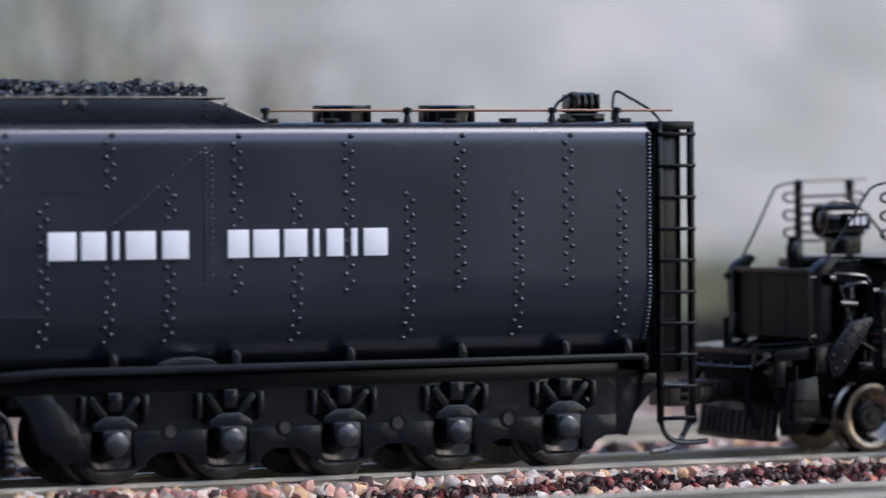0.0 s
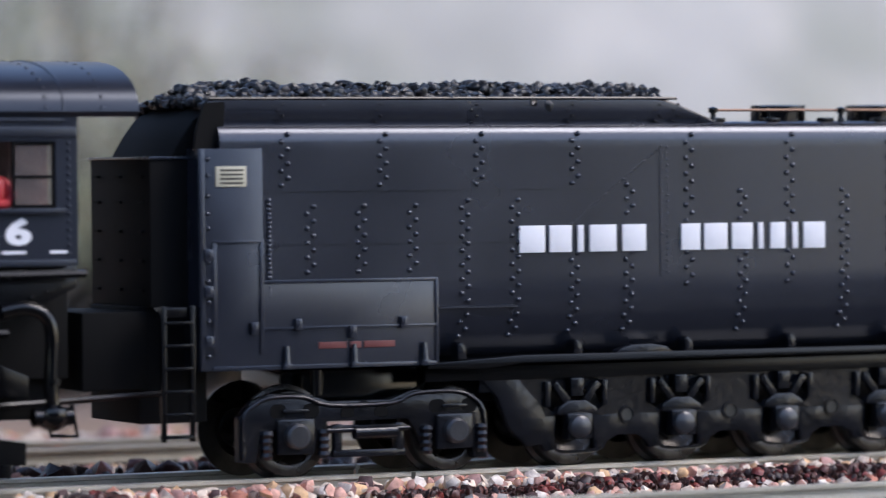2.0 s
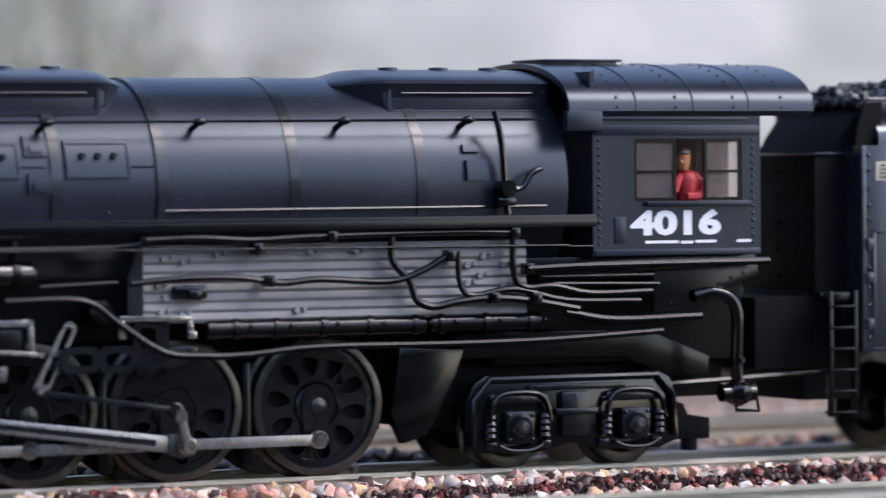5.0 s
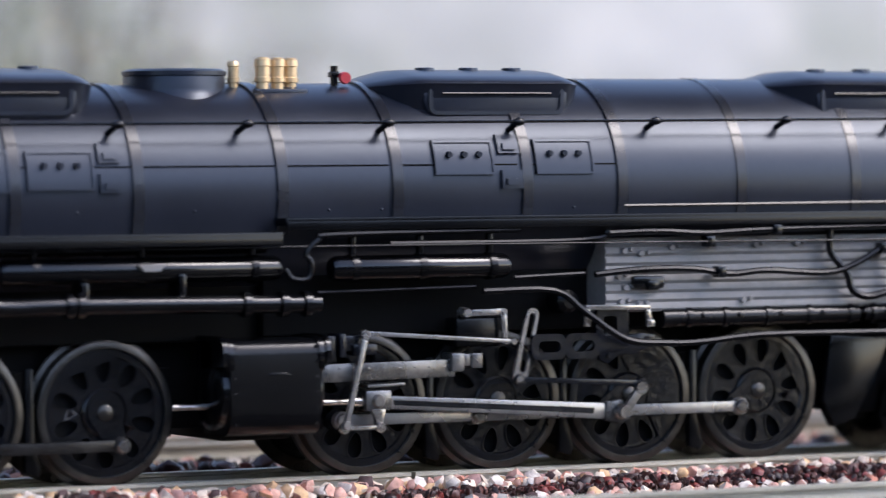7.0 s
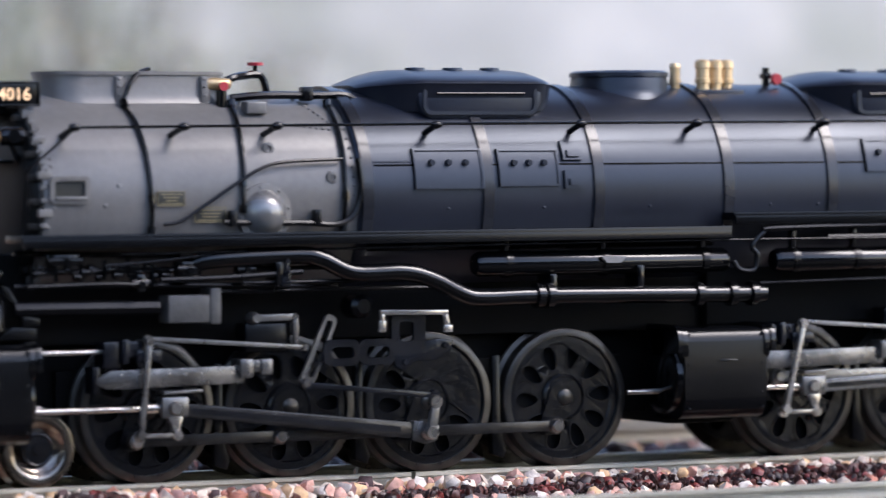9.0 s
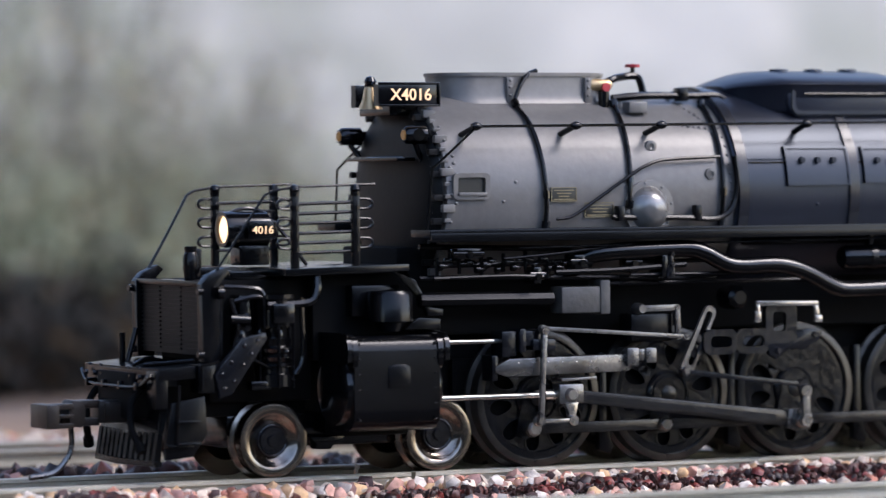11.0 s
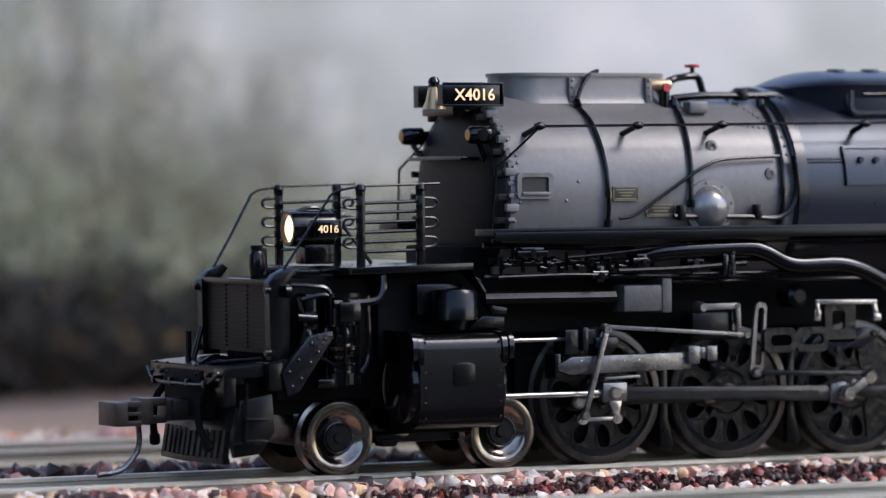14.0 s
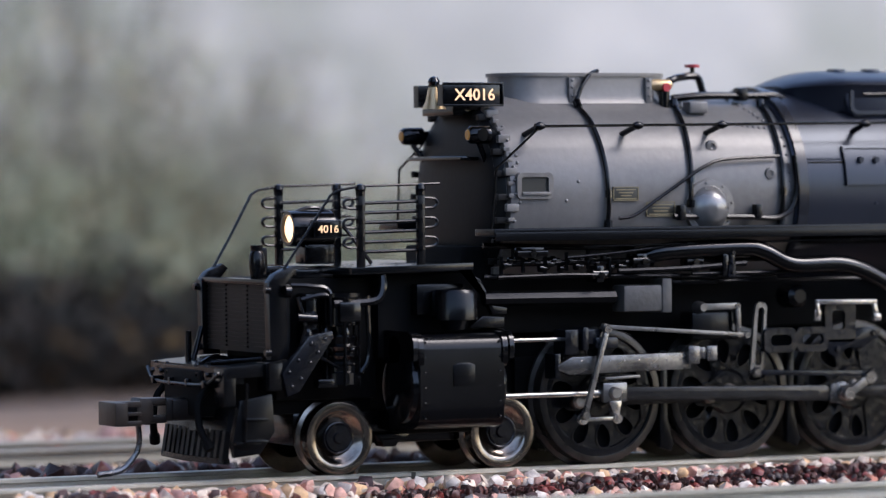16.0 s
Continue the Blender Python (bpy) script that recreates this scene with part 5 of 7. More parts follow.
    lo = [section(218.8), section(258.8)]
    rings(rf, [[*s, *[(p[0], p[1] * 0.96, p[2] - 0.7) for p in s[::-1]]] for s in lo])
    roof = part("cab_roof", rf, JACKET, loco, "arched black cab roof with rivet rows")
    ey = B()
    box(ey, 218.2, 224.0, -17.9, -16.6, 47.6, 50.4, 0.3)
    part("eave_corner", ey, JACKET, roof)
    rb = B()
    for x in (226.5, 236.0, 245.5, 253.5):
        for i in range(9):
            a = radians(180 - 180 * (0.4 + i * 1.35) / 24)
            y, z = 17.6 * math.cos(a), 50.4 + 7.1 * math.sin(a) ** 0.85
            turn(rb, [(z - 0.1, 0.25), (z + 0.12, 0.2), (z + 0.2, 0.05)], (x, y - 0.05, 0), "z", 6)
    part("rivet_row", rb, JACKET, roof)
    for x in (229.5, 238.8, 248.0):
        s = section(x)
        seam = B()
        pipe(seam, [(p[0], p[1], p[2] + 0.02) for p in s], 0.14, 5, 0)
        part("roof_seam", seam, JACKET, roof)
    hv = B()
    box(hv, 222.0, 233.6, -4.5, 4.5, 56.9, 57.9, 0.2)
    box(hv, 221.4, 234.2, -5.0, 5.0, 57.7, 58.1, 0.15)
    part("roof_hatch", hv, JACKET, roof)
    lettering("road_number", "4016", WHITE, wall, 228.8, YW - 0.02, 32.7, 3.7, 14.8, 0.045)
    ub = B()
    for a, b, z in ((231.2, 236.6, 31.6), (237.0, 239.0, 31.5), (239.4, 242.8, 31.6), (246.2, 248.6, 31.6)):
        box(ub, a, b, YW - 0.06, YW + 0.02, z, z + 0.4)
    part("small_lettering", ub, WHITE, wall)
    # underframe below the cab
    un = B()
    slab(un, [(233.2, 27.6), (250.4, 28.4), (250.6, 27.0), (240.8, 22.8), (233.2, 21.4)], -15.6, -15.0, 0.15)
    slab(un, [(204, 19.4), (236, 19.0), (246, 15.0), (246, 12.0), (240, 12.2), (232, 15.2), (206, 15.6)], -9.0, -8.0, 0.2)
    box(un, 212, 251, -14.0, 14.0, 27.2, 29.8, 0.2)
    for i in range(7):
        rivet(un, (236 + i * 2.0, -15.6, 23.0 + i * 0.7), 0.3)
    part("cab_bracket", un, BLACK, loco)
    ip = B()
    pipe(ip, [(239.6, -15.8, 24.0), (242.8, -16.0, 24.5), (245.6, -16.2, 23.4), (246.6, -16.2, 20.6), (246.4, -16.2, 14.0), (246.8, -16.2, 10.6)], 0.95, 10)
    part("injector_pipe", ip, GLOSS, loco)
    iv = B()
    turn(iv, [(8.0, 0.6), (8.6, 1.7), (9.8, 2.2), (11.0, 1.9), (11.6, 0.9), (14.0, 0.8), (14.4, 1.2), (15.0, 1.2)], (246.6, -16.2, 0), "z", 16)
    rod(iv, (243.8, -16.2, 9.9), (249.2, -16.2, 9.9), 1.25)
    part("injector_valve", iv, GLOSS, loco)
    wl = B()
    pipe(wl, [(246.2, -16.4, 8.2), (246.2, -16.4, 7.4), (250.0, -16.4, 7.2), (249.2, -16.4, 11.5)], 0.32, 6, 0)
    pipe(wl, [(236, -10, 11.0), (250, -9, 11.5), (266, -9, 12.2)], 0.5, 7)
    part("stirrup", wl, BLACK, loco)


def trailing_truck(loco):
    t = B()
    slab(t, [(204.8, 2.4), (204.8, 9.5), (206.2, 12.2), (208.0, 13.3), (235.8, 13.3), (237.6, 12.4), (238.8, 9.6), (239.2, 3.4), (236, 2.2), (226, 2.4), (221.8, 3.4), (216, 2.2)], -12.2, -10.4, 0.35)
    tr = part("trailing_truck_frame", t, GLOSS, loco, "glossy black trailing truck frame")
    pr = B()
    pipe(pr, [(205.6, -12.5, 3.5), (205.8, -12.5, 9.8), (208.4, -12.5, 12.7), (235.4, -12.5, 12.7), (237.8, -12.5, 10.0), (238.2, -12.5, 4.0)], 0.55, 8, 0)
    part("frame_flange", pr, GLOSS, tr)
    for xa in (212.8, 231.4):
        j = B()
        box(j, xa - 2.3, xa + 2.3, -13.6, -11.8, 3.6, 8.2, 0.4)
        turn(j, [(-14.6, 0.001), (-14.6, 1.1), (-14.2, 1.5), (-13.4, 1.7)], (xa, 0, 6.0), "y", 14, False)
        for dx in (-1.8, 1.8):
            for dz in (4.2, 7.6):
                rivet(j, (xa + dx, -13.6, dz), 0.35)
        box(j, xa - 4.6, xa + 4.6, -13.2, -11.8, 9.2, 10.6, 0.4)
        part("axle_box", j, TRUCK, tr)
        for dx in (-4.4, 4.2):
            s = B()
            turn(s, [q for k in range(4) for q in ((4.2 + k * 0.9, 0.9), (4.6 + k * 0.9, 1.1))] + [(7.8, 0.9)], (xa + dx, -12.6, 0), "z", 10)
            part("spring", s, GLOSS, tr)
    for xa in (212.8, 231.4):
        ab = B()
        pipe(ab, [(xa - 4.8, -13.3, 6.8), (xa - 4.2, -13.4, 9.4), (xa - 2.4, -13.4, 10.7), (xa + 2.4, -13.4, 10.7), (xa + 4.2, -13.4, 9.4), (xa + 4.8, -13.3, 6.8)], 0.42, 8, 3)
        pipe(ab, [(xa - 3.4, -13.6, 3.4), (xa - 1.6, -13.8, 2.7), (xa + 1.6, -13.8, 2.7), (xa + 3.4, -13.6, 3.4)], 0.35, 8, 3)
        part("spring_hanger", ab, GLOSS, tr)
        hc = B()
        turn(hc, [(-15.1, 0.001), (-15.1, 0.45), (-14.8, 0.8), (-14.4, 0.9)], (xa, 0, 6.0), "y", 14, False)
        part("hub_cap", hc, LID, tr)
    for xa in (208.6, 217.2, 226.6, 235.2):
        bl = B()
        for z in (5.0, 7.4, 9.6):
            rivet(bl, (xa, -12.5, z), 0.42)
        box(bl, xa - 0.8, xa + 0.8, -12.9, -12.0, 2.9, 4.0, 0.25)
        part("stud_row", bl, TRUCK, tr)
    eq = B()
    box(eq, 219.6, 224.2, -13.2, -11.8, 4.4, 10.8, 0.5)
    box(eq, 218.6, 225.4, -13.4, -11.8, 7.4, 8.4, 0.3)
    box(eq, 214.5, 230, -13.0, -11.8, 11.0, 11.8, 0.2)
    part("equalizer", eq, TRUCK, tr)
    dr = B()
    slab(dr, [(238.6, 8.8), (240.2, 8.4), (241.0, 6.8), (244.6, 6.2), (244.6, 3.2), (239, 3.2)], -11.6, -9.4, 0.2)
    rod(dr, (241.4, -11, 3.4), (241.4, -11, 1.6), 1.2)
    box(dr, 199, 205, -8, 8, 6, 15, 0.5)
    box(dr, 205, 250, -6, 6, 9, 16, 0.5)
    box(dr, 211, 252, -8.5, 8.5, 14.5, 28, 0.5)
    part("drawbar_beam", dr, DARK, loco)
    small_wheels(loco, 212.8, 6.1, TYRE, name="trailing_wheel")
    small_wheels(loco, 231.4, 6.1, TYRE, name="trailing_wheel")
    ap = B()
    slab(ap, [(196, 17.5), (206, 17.0), (203.5, 10.0), (200, 5.0), (196.5, 4.0), (194.5, 8.0)], -9.5, -7.5, 0.4)
    part("ash_hopper", ap, GLOSS, loco)


def front_end(loco, lit, number):
    """Pilot, coupler, cooler, platform with rails and headlight, air pumps, leading wheels."""
    dk = B()
    slab(dk, [(-43.0, 14.0), (-43.0, 15.6), (-33.0, 16.4), (-33.0, 14.4)], -13.5, 13.5, 0.1)
    rings(dk, [[(-43.0, -12.6, z), (-43.6, -6, z), (-43.6, 6, z), (-43.0, 12.6, z), (-40, 12.6, z), (-40, -12.6, z)] for z in (13.2, 15.4)])
    pil = part("pilot_deck", dk, BLACK, loco, "black pilot deck and buffer beam")
    bm = B()
    box(bm, -43.4, -41.6, -13.4, -10.0, 10.2, 15.4, 0.15)
    box(bm, -37.4, -35.0, -14.2, -11.0, 12.2, 16.2, 0.2)
    pipe(bm, [(-37.0, -14.4, 12.6), (-37.0, -14.4, 16.0), (-34.6, -14.4, 16.4)], 0.25, 6, 0)
    for y in (-9, -5, 5, 9):
        rivet(bm, (-44, y, 15.6), 0.3, "z")
    part("beam_step", bm, BLACK, pil)
    pl = B()
    # cow-catcher: solid body with separate slats in front
    rings(pl, [[(-41.4, -10.5, 9.8), (-41.8, 0, 9.8), (-41.4, 10.5, 9.8), (-37.5, 12.5, 9.8), (-37.5, -12.5, 9.8)], [(-41.9, -10.6, 6.4), (-42.6, 0, 6.4), (-41.9, 10.6, 6.4), (-39.4, 11.6, 6.4), (-39.4, -11.6, 6.4)]])
    plow = part("pilot", pl, BLACK, pil)
    for i in range(12):
        s = B()
        y = -10.2 + i * 1.855
        x = -42.2 + 0.5 * abs(y) / 10.5
        rings(s, [[(x + 0.5, y - 0.55, 6.8), (x + 0.5, y + 0.55, 6.8), (x - 0.3, y + 0.5, 6.8), (x - 0.3, y - 0.5, 6.8)], [(x, y - 0.55, 2.6), (x, y + 0.55, 2.6), (x - 1.0, y + 0.5, 2.6), (x - 1.0, y - 0.5, 2.6)]])
        part("pilot_slat", s, MATT, plow)
    pb = B()
    rings(pb, [[(-42.6, -11.0, z), (-43.8, 0, z), (-42.6, 11.0, z), (-41.6, 11.0, z), (-42.6, 0, z), (-41.6, -11.0, z)] for z in (2.2, 3.0)])
    part("pilot_foot", pb, BLACK, plow)
    sp = B()
    slab(sp, [(-41.0, 11.0), (-36.2, 11.8), (-35.8, 6.6), (-38.0, 3.6), (-41.8, 3.2), (-42.2, 5.0)], -13.4, -12.2, 0.25)
    slab(sp, [(-42.0, 4.9), (-38.4, 4.7), (-38.0, 5.2), (-42.0, 5.4)], -14.0, -12.6, 0.1)
    part("side_plow", sp, BLACK, pil)
    fs = B()
    slab(fs, [(-35.2, 14.6), (-34.4, 11.4), (-32.6, 12.0), (-27.4, 19.4), (-27.6, 20.3), (-31.2, 19.6), (-34.0, 16.2)], -14.6, -13.6, 0.2)
    for x, z in ((-33.8, 12.8), (-34.2, 14.8), (-32.8, 16.4), (-30.8, 18.6), (-28.8, 19.2), (-31.0, 16.0), (-32.4, 13.8), (-29.8, 17.4)):
        rivet(fs, (x, -14.6, z), 0.33)
    part("step_bracket", fs, TRUCK, pil, "dark grey riveted angled bracket")
    # coupler with trip pin
    cp = B()
    box(cp, -46.2, -38, -2.2, 2.2, 8.0, 10.8, 0.2)
    coup = part("coupler", cp, IRON, loco, "dark metal knuckle coupler with curved trip pin")
    kn = B()
    box(kn, -47.0, -42.0, -1.7, 1.7, 7.9, 11.0, 0.25)
    box(kn, -49.6, -46.8, -1.5, 1.5, 10.0, 11.1, 0.2)
    box(kn, -49.6, -46.8, -1.5, 1.5, 7.6, 8.6, 0.2)
    slab(kn, [(-51.4, 7.6), (-49.6, 7.4), (-49.0, 8.4), (-49.0, 10.2), (-49.6, 11.1), (-51.0, 11.2), (-51.6, 10.2)], -2.0, 1.2, 0.3)
    part("knuckle", kn, IRON, coup)
    kg = B()
    box(kg, -55.2, -53.3, -3.2, 3.2, 7.4, 10.7, 0.25)
    box(kg, -53.6, -51.0, -2.6, -1.6, 10.0, 10.8, 0.15)
    box(kg, -53.6, -51.0, -2.6, -1.6, 7.4, 8.1, 0.15)
    box(kg, -53.6, -51.0, -2.6, -1.8, 8.8, 9.3, 0.1)
    box(kg, -53.5, -50.8, 1.4, 3.2, 7.5, 10.6, 0.25)
    part("guard_arm", kg, IRON, coup)
    tp = B()
    pipe(tp, [(-50.6, 0, 8.0), (-50.4, 0, 5.0), (-51.2, 0, 3.0), (-53.2, 0, 1.2), (-56.6, 0, 0.7)], 0.42, 8)
    part("trip_pin", tp, ROD, coup)
    # aftercooler with tilted frame ends
    ac = B()
    rings(ac, [[(-35.2, -11.8, z), (-35.2, 11.8, z), (-32.8, 11.8, z), (-32.8, -11.8, z)] for z in (17.2, 26.6)])
    cool = part("aftercooler", ac, MATT, loco, "black ribbed cooler behind the pilot")
    for i in range(15):
        f = B()
        z = 17.8 + i * 0.6
        for y0, y1 in ((-10.8, -4.2), (-3.2, 3.2), (4.2, 10.8)):
            box(f, -35.45, -35.0, y0, y1, z, z + 0.25)
        part("fin", f, MATT, cool)
    ce = B()
    for s in (-1, 1):
        slab(ce, [(-36.0, 16.4), (-36.2, 27.0), (-35.2, 28.2), (-32.8, 29.2), (-32.0, 28.6), (-33.6, 26.8), (-33.4, 16.4)], *sorted((s * 10.9, s * 12.6)), 0.15)
        for z in (17.4, 26.0):
            rod(ce, (-36.8, s * 12.4, z), (-36, s * 12.4, z), 0.5)
    box(ce, -36.0, -34.4, -12, 12, 26.6, 27.4, 0.2)
    part("cooler_end", ce, BLACK, cool)
    # platform with pipe railings on both sides
    pf = B()
    slab(pf, [(-24.6, 27.9), (-24.6, 28.9), (-5.8, 29.3), (-5.8, 28.3)], -14.6, 14.6, 0.1)
    box(pf, -30.0, -24.4, -8, 8, 27.4, 28.6, 0.2)
    plat = part("front_platform", pf, GLOSS, loco, "black front platform with pipe railings")
    for s in (-1, 1):
        y = s * 13.8
        for x in (-22.8, -13.6):
            p = B()
            box(p, x - 0.55, x + 0.55, y - 0.4, y + 0.4, 28.8, 39.4, 0.15)
            for k in range(5):
                turn(p, [(31.2 + k * 1.9, 0.7), (31.8 + k * 1.9, 0.7)], (x, y, 0), "z", 8)
            turn(p, [(39.2, 0.001), (39.2, 0.5), (39.7, 0.8), (40.3, 0.6), (40.5, 0.001)], (x, y, 0), "z", 10, False)
            part("rail_post", p, BLACK, plat)
        for k in range(6):
            r = B()
            z = 31.0 + k * 1.35
            rod(r, (-22.8, y - 0.2 * s, z), (-13.6, y - 0.2 * s, z + 0.2), 0.24, seg=8)
            part("rail_pipe", r, PIPE, plat)
        for k in range(3):
            r = B()
            z = 31.6 + k * 2.7
            for x, d in ((-23.2, -1.7), (-13.2, 1.7)):
                pipe(r, [(x, y, z), (x + d, y, z + 0.1), (x + d * 1.3, y, z + 0.7), (x + d, y, z + 1.3), (x, y, z + 1.4)], 0.22, 6, 3)
            part("pipe_return", r, PIPE, plat)
        g = B()
        pipe(g, [(-34.4, s * 12.0, 27.8), (-31.0, s * 12.6, 33.0), (-27.2, s * 13.6, 39.0), (-26.0, y, 39.6), (-22.8, y, 40.1), (-10.6, y, 40.4)], 0.2, 6, 0)
        part("grab_rail", g, BLACK, plat)
        b = B()
        slab(b, [(-7.8, 28.6), (-6.4, 28.6), (-4.0, 24.6), (-2.6, 21.9), (-0.4, 22.0), (-0.4, 22.9), (-2.4, 23.2), (-4.6, 27.0)], *sorted((s * 13.2, s * 14.2)), 0.15)
        slab(b, [(-6.6, 20.2), (-1.0, 20.2), (-1.0, 21.6), (-4.4, 21.8)], *sorted((s * 12.6, s * 14.6)), 0.15)
        part("platform_brace", b, BLACK, plat)
    # headlight on the platform's front
    hl = B()
    turn(hl, [(-27.3, 1.9), (-27.9, 2.0), (-27.9, 2.45), (-27.3, 2.55), (-21.4, 2.5), (-20.8, 1.8), (-20.6, 0.001)], (0, -0.5, 34.2), "x", 32, False)
    box(hl, -26.0, -21.4, -2.2, 1.2, 29.2, 32.0, 0.3)
    box(hl, -25.4, -21.0, -4.0, -2.6, 32.9, 35.4, 0.25)
    head = part("headlight", hl, GLOSS, loco, "round black headlight, lit" if lit else "round black headlight, unlit")
    ln = B()
    turn(ln, [(-27.4, 1.95), (-27.7, 1.4), (-27.85, 0.001)], (0, -0.5, 34.2), "x", 28, False)
    part("lens", ln, LAMP if lit else GLOSS, head)
    if number:
        lettering("numerals", number, LIT, head, -24.8, -4.03, 33.6, 1.1, 3.2, 0.012)
    else:
        nb = B()
        for i in range(3):
            box(nb, -24.8 + i * 1.1, -24.1 + i * 1.1, -4.1, -3.9, 33.6, 34.8)
        part("number_bars", nb, WHITE, head)
    ca = B()
    pipe(ca, [(-27.0, -0.5, 36.4), (-24.8, -0.5, 37.1), (-22.4, -0.8, 36.8), (-20.6, -3.0, 34.6), (-18.8, -5.0, 31.5), (-17.5, -6, 29.2)], 0.3, 6)
    part("cable", ca, GLOSS, head)
    sm = B()
    box(sm, -32.0, -26, -2.4, 0.6, 27.4, 29.0, 0.3)
    box(sm, -32.4, -31.4, -1.6, 0.4, 28.2, 31.6, 0.3)
    part("pedestal", sm, BLACK, pil)
    part("drain_valve", turn(B(), [(27.0, 0.8), (29.0, 1.1), (30.6, 1.1), (31.2, 0.8), (31.4, 0.9), (32.0, 0.9)], (-33.4, -2.2, 0), "z", 12), BLACK, pil)
    part("flag_post", rod(B(), (-40.6, 5.5, 15.2), (-40.6, 5.5, 20.0), 0.45), BLACK, pil)
    part("flag_post", rod(B(), (-39.4, 7.0, 15.2), (-37.6, 7.6, 20.5), 0.4), BLACK, pil)
    part("deck_pipe", pipe(B(), [(-42.4, -3, 15.8), (-40.0, -2, 16.6), (-37, -1.5, 16.2)], 0.3, 6), BLACK, pil)
    part("deck_bar", rod(B(), (-42.0, -6, 15.9), (-37.4, -12.6, 16.6), 0.3), BLACK, pil)
    ul = B()
    pipe(ul, [(-43.8, -12.8, 14.8), (-44.3, -9.0, 13.2), (-44.5, 0, 13.0), (-44.3, 9.0, 13.2), (-43.8, 12.8, 14.8)], 0.25, 6)
    for y in (-9.0, -3.0, 3.0, 9.0):
        box(ul, -44.7, -43.2, y - 0.35, y + 0.35, 12.6, 13.7, 0.1)
    part("cut_lever", ul, BLACK, pil)
    for y, d in ((-7.6, -1), (7.6, 1)):
        ho = B()
        pipe(ho, [(-43.4, y, 12.4), (-44.6, y, 10.8), (-44.9, y + 0.6 * d, 7.6), (-44.2, y + 1.8 * d, 5.0)], 0.55, 8)
        rod(ho, (-44.3, y + 1.6 * d, 5.4), (-44.0, y + 2.2 * d, 4.2), 0.75, seg=8)
        part("air_hose", ho, DARK, pil)
    for y in (-11.2, -8.2, -5.2, 5.2, 8.2, 11.2):
        bo = B()
        turn(bo, [(-44.0, 0.001), (-44.0, 0.3), (-43.5, 0.36)], (0, y, 14.4), "x", 8, False)
        part("beam_bolt", bo, BLACK, pil)
    st = B()
    for z in (5.2, 8.2):
        box(st, -40.6, -37.2, -14.4, -12.6, z, z + 0.4, 0.08)
    rod(st, (-40.4, -14.0, 5.2), (-40.2, -14.0, 13.4), 0.25, seg=6)
    part("corner_step", st, BLACK, pil)
    gp = B()
    for i in range(9):
        x = -31.6 + i * 0.95
        turn(gp, [(16.6 + (i % 3) * 2.2, 0.35), (17.6 + (i % 3) * 2.4, 0.5), (18.2 + (i % 3) * 2.4, 0.3)], (x, -12.9 - 0.3 * (i % 2), 0), "z", 8)
    pipe(gp, [(-32.2, -13.2, 25.0), (-31.2, -13.6, 21.0), (-31.6, -13.4, 18.2), (-29.0, -13.6, 16.6), (-23.0, -13.8, 13.6)], 0.3, 6)
    pipe(gp, [(-33.0, -12.8, 26.6), (-30.0, -13.4, 26.4), (-27.6, -13.6, 25.6), (-27.2, -13.6, 20.8)], 0.35, 6)
    box(gp, -29.4, -26.4, -13.8, -12.0, 12.4, 13.6, 0.2)
    part("pump_plumbing", gp, GLOSS, loco)
    # twin air pumps and pipes behind the cooler
    for s in (-1, 1):
        ap = B()
        yc = s * 12.0
        turn(ap, [(12.6, 1.0), (12.8, 2.6), (14.4, 2.6), (14.6, 2.2), (15.4, 2.2), (15.6, 2.7), (16.0, 2.2), (16.8, 2.7), (17.2, 2.2), (18.0, 2.7), (18.4, 2.2), (19.4, 2.4), (19.6, 1.2), (20.8, 1.2), (21.0, 2.6), (24.6, 2.6), (24.8, 2.9), (25.4, 2.9), (25.6, 1.0)], (-25.2, yc, 0), "z", 20)
        box(ap, -30.4, -28.4, *sorted((s * 8.5, s * 12.0)), 18.4, 25.4, 0.4)
        box(ap, -26.6, -23.4, *sorted((s * 12.0, s * 15.0)), 21.4, 24.2, 0.3)
        pump = part("air_pump", ap, GLOSS, loco, "glossy black air pump")
        for k in range(6):
            a = radians(k * 60 + 20)
            cx, cy = -25.2 + 2.7 * math.cos(a), yc + 2.7 * math.sin(a)
            part("tie_rod", rod(B(), (cx, cy, 12.6), (cx, cy, 25.4), 0.2, seg=6), GLOSS, pump)
        pp = B()
        pipe(pp, [(-27.2, yc - s * -2.0, 24.0), (-24.0, s * 14.0, 24.0), (-20.6, s * 14.0, 24.4), (-19.6, s * 13.8, 26.0), (-19.4, s * 13.4, 27.8)], 0.65, 8)
        pipe(pp, [(-22.0, s * 14.0, 25.0), (-21.8, s * 14.0, 17.0), (-23.0, s * 14.0, 14.4)], 0.35, 7)
        pipe(pp, [(-31.6, s * 13.0, 24.6), (-28.6, s * 13.4, 25.2), (-26.0, s * 13.6, 24.8)], 0.35, 6)
        rod(pp, (-32.4, s * 13.4, 22.2), (-29.6, s * 13.4, 22.0), 0.7)
        rod(pp, (-34.2, s * 13.2, 25.8), (-33.4, s * 13.2, 25.8), 0.9)
        for z in (21.4, 23.8, 17.6):
            rivet(pp, (-24.6, yc - 2.6, z), 0.4)
        part("pump_pipe", pp, GLOSS, pump)
    ib = B()
    box(ib, -33.5, -18, -8.5, 8.5, 10.5, 27.4, 0.5)
    box(ib, -18.5, -4, -10, 10, 16, 28.0, 0.5)
    box(ib, -44, -18, -6.5, 6.5, 8.5, 15, 0.5)
    part("front_frame", ib, DARK, loco)
    lt = B()
    box(lt, -30, 6.5, -6.4, 6.4, 4.0, 8.6, 0.4)
